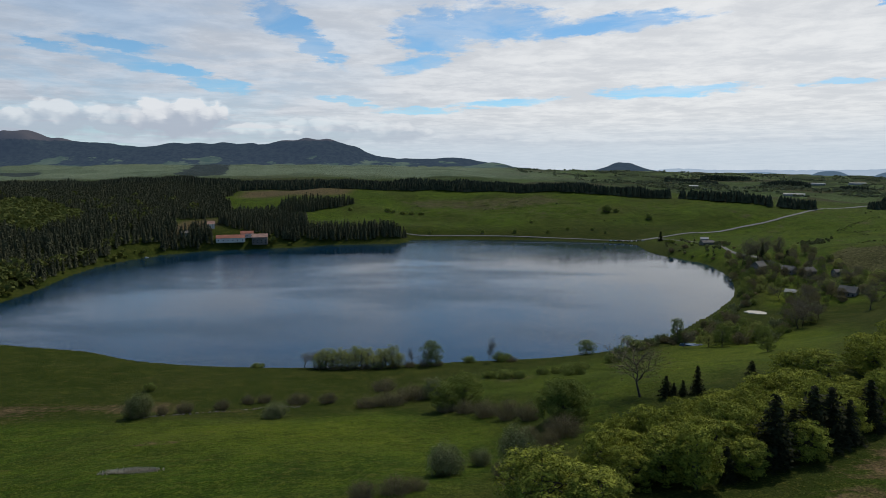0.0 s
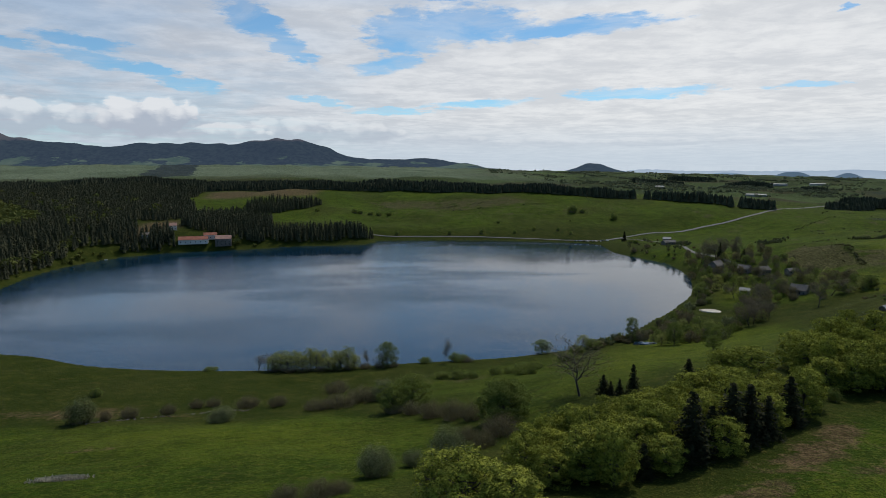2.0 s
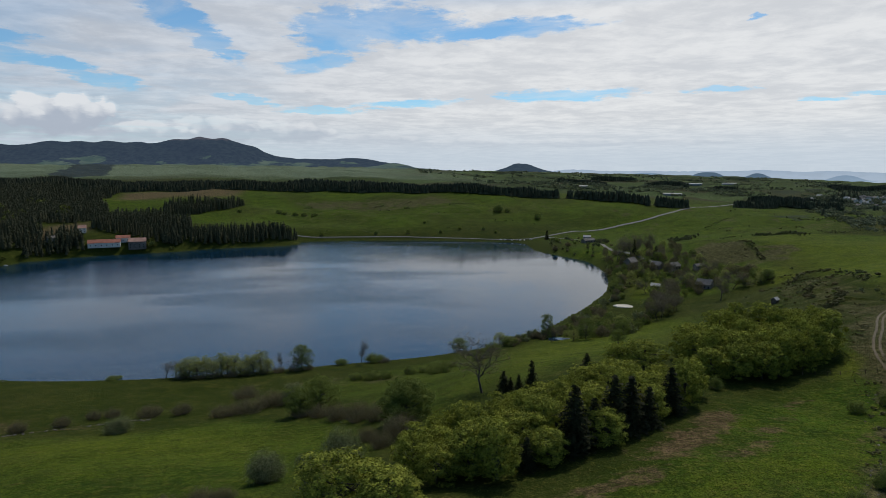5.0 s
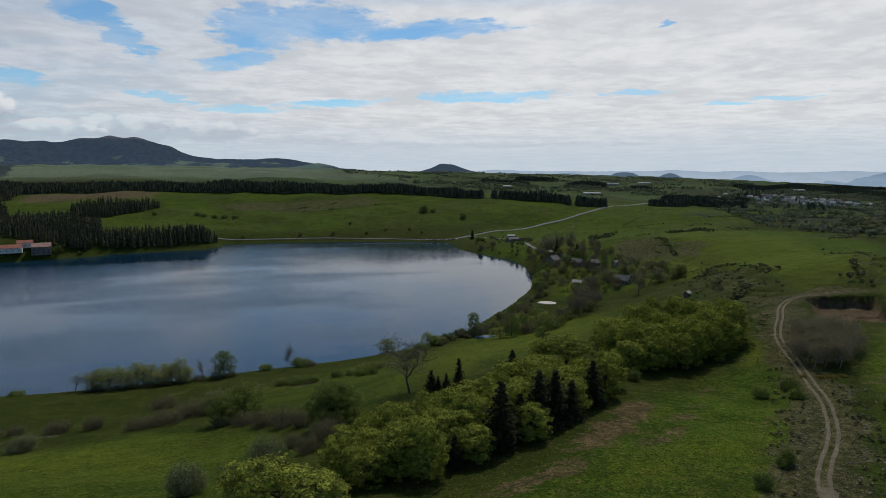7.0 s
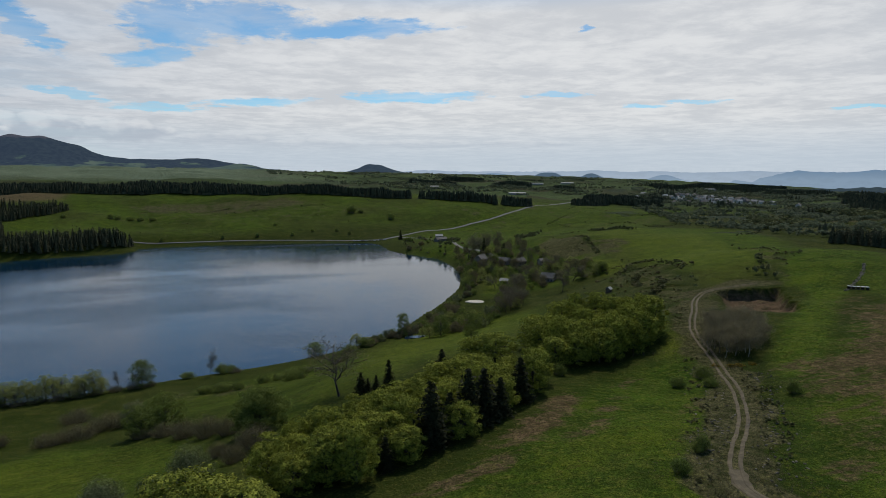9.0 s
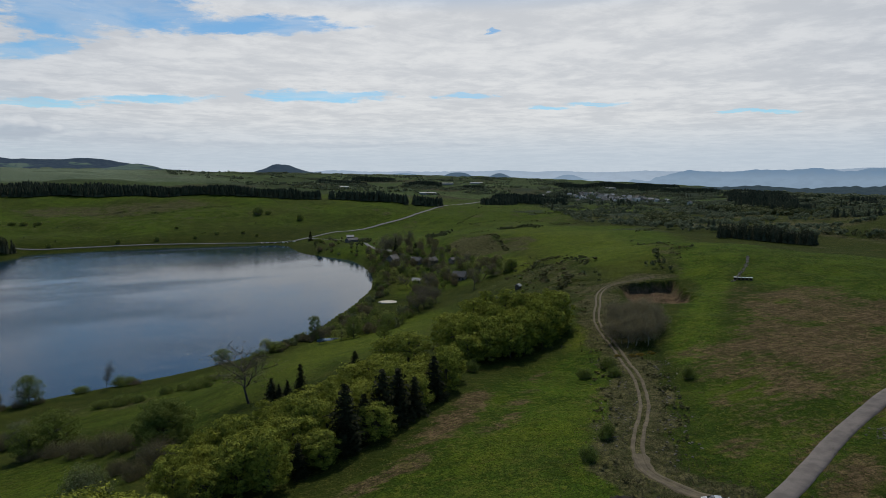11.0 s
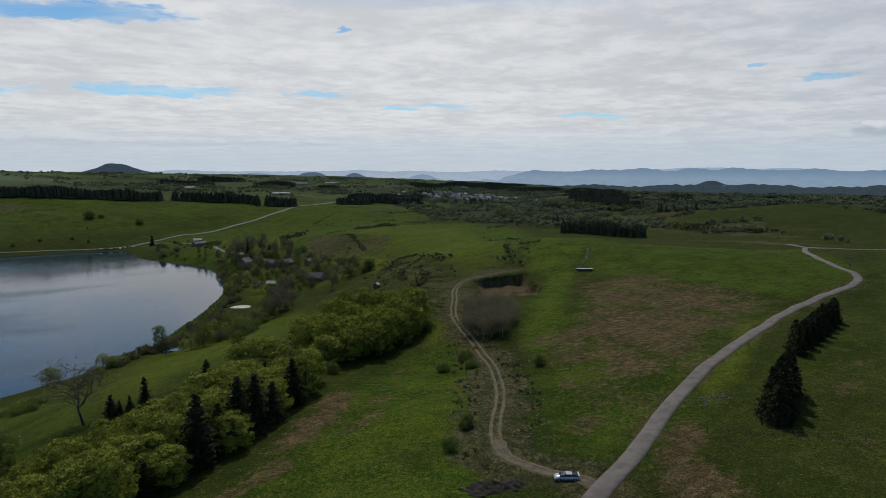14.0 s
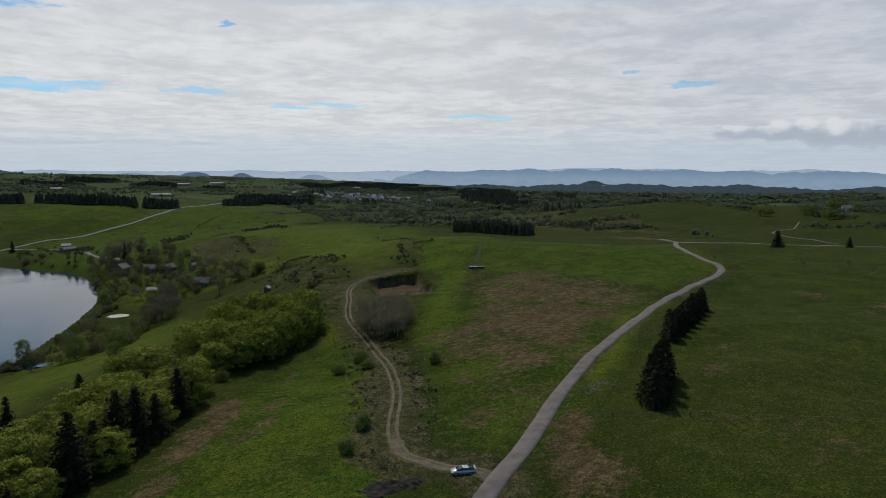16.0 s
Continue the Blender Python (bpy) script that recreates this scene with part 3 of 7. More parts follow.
def height(x, y):
    x, y = np.asarray(x, float), np.asarray(y, float)
    h = np.full(x.shape, PLATEAU)
    for mx, my, r, rise in MOUNDS:
        h = h + rise * np.exp(-((x - mx) ** 2 + (y - my) ** 2) / (2 * r * r))
    h = h + peaks_rise(x, y)
    for line, rise in BANKS:
        lo, hi = line.min(0) - 30, line.max(0) + 30
        near = (x > lo[0]) & (x < hi[0]) & (y > lo[1]) & (y < hi[1])
        if near.any():
            d, _ = off_line(x[near], y[near], line, False)
            beyond = np.hypot(x[near] - 20, y[near]) - np.hypot(*(line.mean(0) - (20, 0)))
            h[near] += rise * np.exp(-(d / 9) ** 2) * np.clip(0.5 + d / 3 * np.sign(beyond), 0, 1)
    far = np.clip(np.hypot(x - 20, y) / 1500, 0, 1)
    h = h + waves(x, y, 37, 1) * 0.35 + waves(x, y, 150, 2) * (0.7 + 2.0 * far) + waves(x, y, 520, 3) * 5 * far ** 2
    shape = h.shape
    x, y, h = x.ravel(), y.ravel(), h.ravel().copy()
    near = (x > -540) & (x < 460) & (y > 180) & (y < 1110)
    if near.any():
        d, inside = off_line(x[near], y[near], SHORE_LINE, True)
        grow = 1 - np.exp(-d / 30)
        h[near] = np.where(inside, -0.2 - np.minimum(d, 40) * 0.1, 0.12 + grow * np.maximum(h[near], 1.2 + 0.01 * d))
    return h.reshape(shape)


def ground_z(x, y):
    return float(height(np.array([x]), np.array([y]))[0])

# ---- building helpers ----
def mesh_of(name, verts, faces, mat, smooth=False):
    """A mesh from arrays; faces all have the same number of corners."""
    verts, faces = np.asarray(verts, np.float32), np.asarray(faces, np.int32)
    me = bpy.data.meshes.new(name)
    n, k = faces.shape
    me.vertices.add(len(verts)), me.loops.add(n * k), me.polygons.add(n)
    me.vertices.foreach_set("co", verts.ravel())
    me.loops.foreach_set("vertex_index", faces.ravel())
    me.polygons.foreach_set("loop_start", np.arange(0, n * k, k, dtype=np.int32))
    me.polygons.foreach_set("use_smooth", np.full(n, smooth))
    me.materials.append(mat)
    me.update(calc_edges=True)
    return me


def piece(name, me, parent=None, label=""):
    ob = new(name, me)
    ob.parent = parent
    if label:
        ob["label"] = label
    return ob


def part(name, bm, mat, parent, label="", smooth=False):
    me = bpy.data.meshes.new(name)
    bm.to_mesh(me)
    bm.free()
    me.materials.append(mat)
    if smooth:
        for f in me.polygons:
            f.use_smooth = True
    return piece(name, me, parent, label)


def box(bm, x0, y0, z0, x1, y1, z1, bevel=0.0):
    made = bmesh.ops.create_cube(bm, size=1.0)["verts"]
    for v in made:
        v.co = ((v.co.x + 0.5) * (x1 - x0) + x0, (v.co.y + 0.5) * (y1 - y0) + y0, (v.co.z + 0.5) * (z1 - z0) + z0)
    if bevel:
        edges = {e for v in made for e in v.link_edges}
        bmesh.ops.bevel(bm, geom=list(edges), offset=bevel, segments=2, affect="EDGES", profile=0.6)
    return made


def on_ground(x, y, turn=0.0, size=1.0, sink=0.0, tall=1.0):
    return Matrix.Translation((x, y, ground_z(x, y) - sink)) @ Matrix.Rotation(radians(turn), 4, "Z") @ Matrix.Diagonal((size, size, size * tall, 1))


# ---- roads ----
MAIN_ROAD = rounded([(20, 26), (62, 41), (100, 53), (120, 58), (134, 62), (151, 67), (184, 74), (225, 80), (270, 87), (313, 89), (340, 88), (366, 88), (386, 92),
                     (402, 101), (428, 118), (470, 139), (520, 160), (552, 171)], 8, False)
CROSS_ROAD = rounded([(575, 192), (556, 172), (546, 145), (548, 103), (570, 71), (605, 31), (660, -40), (740, -150)], 6, False)
LANE = rounded([(600, 60), (688, 124), (743, 119), (833, 126)], 6, False)
FAR_ROAD = rounded([(280, 896), (305, 905), (360, 923), (448, 951), (519, 975), (620, 1057), (742, 1163), (840, 1225)], 6, False)
LAKE_ROAD = rounded([(-60, 958), (14, 958), (97, 949), (178, 932), (238, 911), (285, 898)], 6, False)
HAMLET_LANE = rounded([(305, 905), (330, 860), (345, 800), (322, 715), (322, 640), (318, 580)], 6, False)
TRACK = rounded([(107, 55), (108, 61), (107, 66), (107, 71), (108, 77), (112, 83), (119, 90), (130, 99), (139, 107), (154, 123), (167, 141), (180, 160),
                 (194, 182), (206, 196), (220, 210), (234, 225), (249, 239), (262, 246.5), (276, 247), (290, 241)], 6, False)

# the sheet of ground: rings round the viewpoint, closer together where they are near
FIELD_BROWN = [(172, 118), (182, 130), (214, 136), (286, 188), (314, 164), (306, 110), (294, 98), (244, 92), (189, 81), (152, 73), (148, 80), (168, 100)]
PIT = (262, 222)


def pit_depth(x, y):
    """A small quarry with steep back and side walls, open towards the south-west."""
    ax, ay = math.cos(radians(50)), math.sin(radians(50))
    u, v = (x - PIT[0]) * ax + (y - PIT[1]) * ay, -(x - PIT[0]) * ay + (y - PIT[1]) * ax
    back = np.clip((22 + 1.6 * waves(v, v * 0, 11, 8) - (v / 20) ** 2 * 4 - u) / 1.8, 0, 1)
    mouth = np.clip((u + 46) / 42, 0, 1)
    side = np.clip((v + 18 + 1.5 * waves(u, u * 0, 13, 9)) / 2.2, 0, 1) * np.clip((12 - v) / 7, 0, 1)
    return (5.6 + 0.5 * waves(x, y, 9, 10)) * back * mouth * mouth * (3 - 2 * mouth) * side


plain_height = height


def height(x, y):
    x, y = np.asarray(x, float), np.asarray(y, float)
    h = plain_height(x, y)
    near = (np.abs(x - PIT[0]) < 60) & (np.abs(y - PIT[1]) < 60)
    if near.any():
        h = h.copy()
        h[near] -= pit_depth(x[near], y[near])
    return h


def build_ground():
    cx, cy = 20.0, 0.0
    rings = np.r_[0.5, np.geomspace(12, 4920, 350), np.arange(285.0, 385.0, 1.1)]
    rings.sort()
    a0, a1 = radians(-44), radians(94)
    turns = np.r_[np.linspace(a0, a1, 440), np.linspace(a1, a0 + 2 * math.pi, 60)[1:-1]]
    R, A = np.meshgrid(rings, turns, indexing="ij")
    x, y = cx + R * np.sin(A), cy + R * np.cos(A)
    z = height(x, y)
    for line, half in ((MAIN_ROAD, 2.6), (CROSS_ROAD, 3.0), (LANE, 2.5), (FAR_ROAD, 3.6), (LAKE_ROAD, 3.0)):
        lo, hi = line.min(0) - 12, line.max(0) + 12
        near = (x > lo[0]) & (x < hi[0]) & (y > lo[1]) & (y < hi[1])
        d, _ = off_line(x[near], y[near], line, False)
        z[near] -= 0.25 * np.clip((half + 1.0 - d) / 1.0, 0, 1)
    z -= 10 * np.clip((peaks_rise(x, y) - 12) / 10, 0, 1)
    nr, na = x.shape
    i, j = np.meshgrid(np.arange(nr - 1), np.arange(na), indexing="ij")
    j2 = (j + 1) % na
    faces = np.stack([i * na + j, i * na + j2, (i + 1) * na + j2, (i + 1) * na + j], -1).reshape(-1, 4)[:, ::-1]
    me = mesh_of("ground", np.stack([x, y, z], -1).reshape(-1, 3), faces, GROUND, True)
    x, y, z = x.ravel(), y.ravel(), z.ravel()
    dist = np.hypot(x - cx, y - cy)
    # rich pasture, brown soil, rough heath
    lush = np.zeros(x.shape)
    for outline, v, soft in (([(-160, 235), (-60, 232), (-20, 240), (15, 205), (20, 140), (-10, 100), (-180, 40), (-300, 120)], 0.60, 7),
                             ([(60, 100), (90, 120), (122, 150), (170, 165), (186, 175), (150, 125), (105, 82), (95, 60), (40, 20), (0, 60)], 0.8, 6),
                             ([(172, 122), (300, 182), (330, 230), (300, 100), (230, 78), (120, 50), (115, 66), (118, 80)], 0.55, 5),
                             ([(300, 185), (318, 220), (345, 260), (420, 230), (540, 170), (470, 128), (400, 92), (310, 95), (304, 150)], 0.68, 5),
                             ([(172, 124), (186, 141), (215, 163), (246, 182), (288, 208), (302, 236), (318, 220), (302, 200), (268, 182), (215, 142), (180, 122)], 0.95, 3),
                             ([(304, 204), (294, 226), (330, 262), (372, 288), (420, 260), (348, 230)], 0.95, 4),
                             ([(205, 215), (188, 190), (165, 178), (170, 200), (190, 230)], 0.9, 4),
                             ([(70, 190), (110, 330), (150, 380), (190, 410), (240, 380), (200, 300), (130, 215)], 0.7, 12),
                             ([(245, 470), (290, 520), (300, 620), (290, 700), (275, 760), (320, 770), (380, 640), (420, 560), (340, 430)], 0.8, 10),
                             ([(330, 268), (400, 290), (520, 420), (620, 560), (560, 720), (420, 600), (400, 480), (300, 300)], 0.9, 12),
                             # last field but two: low value darkens its colour in place of cloud shade
                             ([(110, 20), (170, 60), (240, 72), (340, 78), (400, 88), (540, 120), (620, 0), (500, -200), (200, -150), (60, -40)], 0.18, 4),
                             ([(360, 600), (300, 900), (620, 1100), (900, 1150), (780, 850), (560, 700)], 0.8, 30), ([(40, 160), (100, 240), (130, 330), (90, 340), (0, 300), (-20, 280), (30, 220)], 0.4, 10)):
        lush = np.maximum(lush, v * area(x, y, outline, soft))
    # meadows brightened in colour as if sunlit from behind; dry road verges too
    pale = np.zeros(x.shape)
    for outline, v, soft in (([(60, 200), (100, 330), (150, 378), (195, 412), (225, 380), (190, 300), (125, 225)], 0.55, 14), ([(176, 126), (186, 139), (246, 180), (296, 212), (300, 203), (215, 145)], 0.3, 4), ([(186, 187), (198, 188), (178, 162), (166, 168)], 1.0, 3),
                             ([(245, 478), (268, 520), (290, 600), (300, 560), (290, 505), (262, 480)], 0.8, 8), ([(-110, 222), (-30, 226), (10, 190), (-10, 165), (-90, 185)], 0.6, 16),
                             ([(310, 255), (350, 290), (420, 380), (540, 560), (405, 535), (375, 470), (320, 330), (276, 258)], 0.55, 8), ([(345, 430), (372, 450), (360, 500), (335, 470)], 0.9, 6), ([(420, 520), (560, 640), (540, 720), (430, 620)], 0.5, 20),
                             ([(159, 61), (184, 65), (216, 75), (246, 84), (285, 85), (285, 88), (246, 91), (206, 77), (170, 69)], 1.0, 2.5), ([(325, 437), (347, 434), (370, 443), (345, 420), (324, 412)], 1.0, 4), ([(100, 70), (104, 84), (120, 104), (140, 122), (128, 126), (100, 100)], 0.3, 6), ([(40, 240), (120, 345), (95, 345), (20, 300)], 0.2, 10)):
        pale = np.maximum(pale, v * area(x, y, outline, soft))
    far_hill = np.clip((y - 960) / 60, 0, 1) * np.clip((1500 - y) / 200, 0, 1)
    lush = np.maximum(lush, far_hill * (0.68 + 0.35 * waves(x, y, 160, 11)))
    lush = np.clip(lush * (1 + 0.15 * waves(x, y, 45, 12)), 0, 1)
    soil = area(x, y, FIELD_BROWN, 12) * (0.80 + 0.20 * waves(x, y, 46, 21) + 0.12 * waves(x * 0.25 + y, y * 0.25 - x * 0.1, 9, 22))
    soil = np.maximum(soil, area(x, y, [(118, 66), (130, 84), (172, 118), (190, 130), (240, 120), (200, 82), (150, 72)], 6) * (0.34 + 0.22 * waves(x, y, 19, 26)))
    for ex, ey, rx, ry, turn, v in ((92, 122, 17, 5, 38, 1.0), (108, 136, 14, 4, 42, 0.9), (116, 128, 9, 3, 30, 0.75), (70, 104, 14, 4, 25, 0.8), (138, 150, 7, 3, 30, 0.6), (132, 118, 6, 3, 30, 0.55), (98, 113, 8, 3, 30, 0.7), (125, 137, 5, 3, 20, 0.65), (106, 117, 5, 2.5, 20, 0.65), (84, 120, 14, 3, 30, 0.7),
                                    (122, 48, 17, 7, 35, 0.95), (140, 57, 11, 4, 20, 0.8), (156, 32, 2.2, 22, 24, 0.5), (186, 43, 8, 3, 0, 0.6), (158, 19, 9, 4, 0, 0.55), (313, 15, 16, 6, 0, 0.6), (152, 10, 9, 5, 0, 0.5), (-130, 258, 30, 9, 0, 0.8), (-185, 250, 30, 12, 10, 0.75), (-85, 252, 16, 4, 5, 0.6),
                                    (215, 45, 8, 3, 0, 0.5), (330, 40, 20, 6, 20, 0.5), (205, 77, 20, 2, 12, 0.55), (-92, 190, 14, 3, 5, 0.6), (580, 215, 12, 55, 0, 0.8)):
        c, s = math.cos(radians(turn)), math.sin(radians(turn))
        u, w = ((x - ex) * c + (y - ey) * s) / rx, (-(x - ex) * s + (y - ey) * c) / ry
        soil = np.maximum(soil, v * np.exp(-(u * u + w * w) * 0.8))
    rough = np.zeros(x.shape)
    near = dist < 420
    d, _ = off_line(x[near], y[near], TRACK, False)
    rough[near] = np.clip((11 + 4 * waves(x[near], y[near], 24, 25) - d) / 5, 0, 1) * 0.85
    d, _ = off_line(x[near], y[near], MAIN_ROAD, False)
    soil[near] = np.maximum(soil[near], np.clip((5.5 - d) / 3, 0, 1) * 0.5)
    for outline, v, soft in (([(334, 400), (345, 385), (312, 312), (281, 275), (264, 250), (215, 215), (202, 225), (250, 310), (300, 390)], 0.5, 10), ([(442, 384), (378, 312), (354, 272), (310, 240), (300, 248), (325, 275), (400, 370)], 0.45, 5), ([(364, 602), (399, 622), (410, 590), (384, 511), (364, 530), (350, 576)], 0.9, 6), ([(655, 263), (655, 305), (740, 365), (790, 355), (805, 300), (712, 246)], 0.8, 10),
                             ([(-230, 1180), (-60, 1040), (200, 1010), (420, 1060), (400, 1130), (100, 1180)], 0.38, 30),
                             ([(404, 573), (440, 520), (390, 480), (350, 520), (357, 600)], 0.6, 12),
                             ([(300, 232), (312, 262), (330, 275), (345, 300), (325, 262), (310, 235)], 0.7, 6),
                             ([(900, 420), (760, 410), (690, 215), (640, 190), (700, 400), (880, 600)], 0.75, 25),
                             ([(-90, 1250), (-60, 1150), (60, 1120), (190, 1110), (230, 1160), (200, 1210)], 0.7, 30),
                             ([(-10, 295), (40, 270), (60, 300), (20, 320), (-40, 310)], 0.45, 10)):
        rough = np.maximum(rough, v * area(x, y, outline, soft))
    valley = np.clip(area(x, y, [(620, 760), (560, 520), (690, 400), (900, 430), (1150, 420), (1300, 200), (1300, -200), (4800, -400), (4800, 3000), (2600, 2600), (1500, 2000), (900, 1300)], 90), 0, 1)
    rough = np.maximum(rough, valley * (0.35 + 0.35 * waves(x, y, 210, 13)))
    plain_right = np.clip((dist - 480) / 200, 0, 1) * np.clip((x - 360) / 120, 0, 1) * np.clip((2600 - dist) / 300, 0, 1)
    rough = np.maximum(rough, plain_right * np.clip(0.12 + 0.34 * waves(x, y, 95, 23) + 0.2 * waves(x, y, 31, 24), 0, 0.8) * (1 - 0.85 * area(x, y, [(395, 470), (440, 430), (620, 480), (640, 560), (560, 700), (450, 640)], 15)) * (1 - 0.7 * area(x, y, [(600, 40), (700, 215), (850, 300), (980, 330), (1050, 200), (900, 0), (700, -100)], 40)))
    # far hills, where the ground colours carry painted haze
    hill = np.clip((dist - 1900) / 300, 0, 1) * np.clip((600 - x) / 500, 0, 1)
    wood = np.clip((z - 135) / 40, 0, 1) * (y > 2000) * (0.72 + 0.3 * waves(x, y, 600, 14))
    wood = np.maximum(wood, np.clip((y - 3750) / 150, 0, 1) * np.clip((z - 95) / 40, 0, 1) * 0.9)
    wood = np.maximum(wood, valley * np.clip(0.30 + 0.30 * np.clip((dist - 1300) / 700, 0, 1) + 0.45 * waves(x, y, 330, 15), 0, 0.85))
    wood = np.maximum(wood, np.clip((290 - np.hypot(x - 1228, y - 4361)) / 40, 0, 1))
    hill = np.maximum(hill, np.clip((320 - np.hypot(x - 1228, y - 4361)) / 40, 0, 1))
    fields = np.clip((dist - 1350) / 250, 0, 1) * (1 - 0.5 * np.clip((-x + 200) / 400, 0, 1))
    for tongue in ([(-788, 1891), (-951, 2388), (-1378, 3710), (-1244, 3799), (-716, 2152), (-732, 1966)], [(-1311, 1903), (-1225, 1913), (-1300, 2100), (-1400, 2050)], [(-1073, 1733), (-1024, 1767), (-1060, 1850), (-1110, 1830)]):
        wood = np.maximum(wood, area(x, y, tongue, 30))
    bare = np.clip((pit_depth(x, y) - 1.8) / 1.5, 0, 1)
    bare = np.maximum(bare, area(x, y, [(-196, 1292), (-300, 1270), (-400, 1240), (-410, 1330), (-300, 1390), (-190, 1380)], 12) * 0.8)
    bare = np.maximum(bare, area(x, y, [(-356, 800), (-322, 855), (-317, 896), (-343, 958), (-366, 909), (-366, 832)], 6) * 0.75)
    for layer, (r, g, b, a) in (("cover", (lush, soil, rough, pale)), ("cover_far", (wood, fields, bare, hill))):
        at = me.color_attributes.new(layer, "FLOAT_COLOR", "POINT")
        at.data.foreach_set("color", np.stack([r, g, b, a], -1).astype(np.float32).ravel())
    ob = piece("ground", me)
    tagged(ob, "rolling green pasture with brown patches, heath and bare soil", "ground", kind="structure")


build_ground()


def build_lake():
    line = rounded(SHORE, 6)
    cen = np.array([-40.0, 640.0])
    verts, faces = [], []
    rings = 24
    n = len(line)
    for k in range(rings + 1):
        p = cen + (line - cen) * ((k / rings) * 1.012)
        verts.append(np.c_[p, np.zeros(n)])
    for k in range(rings):
        for i in range(n):
            faces.append((k * n + i, (k + 1) * n + i, (k + 1) * n + (i + 1) % n, k * n + (i + 1) % n))
    me = mesh_of("water", np.concatenate(verts), np.array(faces)[:, ::-1], WATER, True)
    tagged(piece("water", me), "calm blue-grey lake water with soft ripples", "lake", kind="structure")


build_lake()


def ribbon(name, line, half, mat, lift, wobble=0.0, crown=0.05, off=0.0, parent=None, label=""):
    """A strip laid over the ground, its edges turned down into it."""
    p = np.array(line)
    step = np.hypot(*np.diff(p, axis=0).T)
    s = np.r_[0, np.cumsum(step)]
    ss = np.linspace(0, s[-1], max(8, int(s[-1] / 2.0)))
    p = np.c_[np.interp(ss, s, p[:, 0]), np.interp(ss, s, p[:, 1])]
    d = np.gradient(p, axis=0)
    d /= np.linalg.norm(d, axis=1)[:, None]
    nrm = np.c_[-d[:, 1], d[:, 0]]
    cols, verts = [(-1.12, -0.3), (-1, 0.0), (-0.5, crown * 0.75), (0, crown), (0.5, crown * 0.75), (1, 0.0), (1.12, -0.3)], []
    zc = height(p[:, 0], p[:, 1])
    for u, dz in cols:
        w = half * (1 + wobble * np.sin(ss * 0.9 + u * 2) * np.sin(ss * 0.37 + 1 + u)) * u + off
        q = p + nrm * w[:, None] if isinstance(w, np.ndarray) else p + nrm * w
        z = np.maximum(height(q[:, 0], q[:, 1]), 0.05)
        verts.append(np.c_[q, np.maximum(z, zc - 0.12) * 0.5 + z * 0.5 + lift + dz])
    n, k = len(p), len(cols)
    v = np.stack(verts, 1).reshape(-1, 3)
    i, j = np.meshgrid(np.arange(n - 1), np.arange(k - 1), indexing="ij")
    faces = np.stack([i * k + j, (i + 1) * k + j, (i + 1) * k + j + 1, i * k + j + 1], -1).reshape(-1, 4)[:, ::-1]
    return piece(name, mesh_of(name, v, faces, mat, True), parent, label)


tagged(ribbon("road", MAIN_ROAD, 1.75, ASPHALT, 0.06, 0.02), "narrow grey asphalt country road winding over pasture", "road", kind="structure")
tagged(ribbon("road", CROSS_ROAD, 1.9, ASPHALT, 0.10, 0.02), "straight grey asphalt road across the plateau", "road", kind="structure")
tagged(ribbon("road", LANE, 0.8, ASPHALT, 0.15, 0.05), "pale narrow lane climbing a grassy hill", "road", kind="structure")
tagged(ribbon("road", FAR_ROAD, 2.4, PALE_ROAD, 0.6, 0.03), "pale asphalt road leading away from the lake", "road", kind="structure")
tagged(ribbon("road", LAKE_ROAD, 1.1, PALE_ROAD, 0.15, 0.03), "pale lakeside road along the far shore", "road", kind="structure")
tagged(ribbon("road", HAMLET_LANE, 1.8, PALE_ROAD, 0.15, 0.05), "narrow pale lane through a hamlet", "road", kind="structure")
track = new("dirt_track")
tagged(track, "dirt track with two pale gravel wheel ruts and grass between", "track", kind="structure")
for side in (-0.95, 0.95):
    ribbon("wheel_rut", TRACK, 0.42, GRAVEL, 0.05, 0.35, 0.02, side, track)
ribbon("gravel_apron", TRACK[:32], 1.55, GRAVEL, 0.03, 0.3, 0.02, 0.0, track, "trodden gravel where the track meets the road")


# ---- far hills beyond the plain ----
def backdrop_ridge(label, a0, a1, dist, base, tops, mat, seed, fine=6.0):
    """A long hill line of its own thickness, from one azimuth to another, through crest heights."""
    n = 260
    a = np.linspace(radians(a0), radians(a1), n)
    crest = np.interp(np.linspace(0, len(tops) - 1, n), np.arange(len(tops)), tops)
    k = np.ones(15) / 15
    crest = np.convolve(np.pad(crest, 7, mode="edge"), k, mode="valid")
    crest = crest + fine * waves(a * dist, a * 0, 420, seed) * 0.9 + fine * 0.3 * waves(a * dist, a * 0, 90, seed + 1)
    ends = np.clip(np.minimum(np.arange(n), n - 1 - np.arange(n)) / 40, 0, 1)
    crest = base + (crest - base) * (0.3 + 0.7 * ends ** 0.7)
    verts = []
    for f, dd in ((-1.2, -265), (0.0, -260), (0.45, -140), (0.8, -60), (1.0, 0), (0.6, 60), (0.0, 120)):
        z = base + (crest - base) * f - 60 * (f < 0) + (4 * waves(a * dist, a * 0 + dd, 160, seed + 2) if 0 < f < 1 else 0)
        verts.append(np.c_[20 + (dist + dd) * np.sin(a), (dist + dd) * np.cos(a), z])
    v = np.concatenate(verts)
    faces = [(r * n + i, r * n + i + 1, (r + 1) * n + i + 1, (r + 1) * n + i) for r in range(6) for i in range(n - 1)]
    ob = piece("backdrop", mesh_of("backdrop", v, np.array(faces), mat, True))
    tagged(ob, label, "hills", kind="structure")


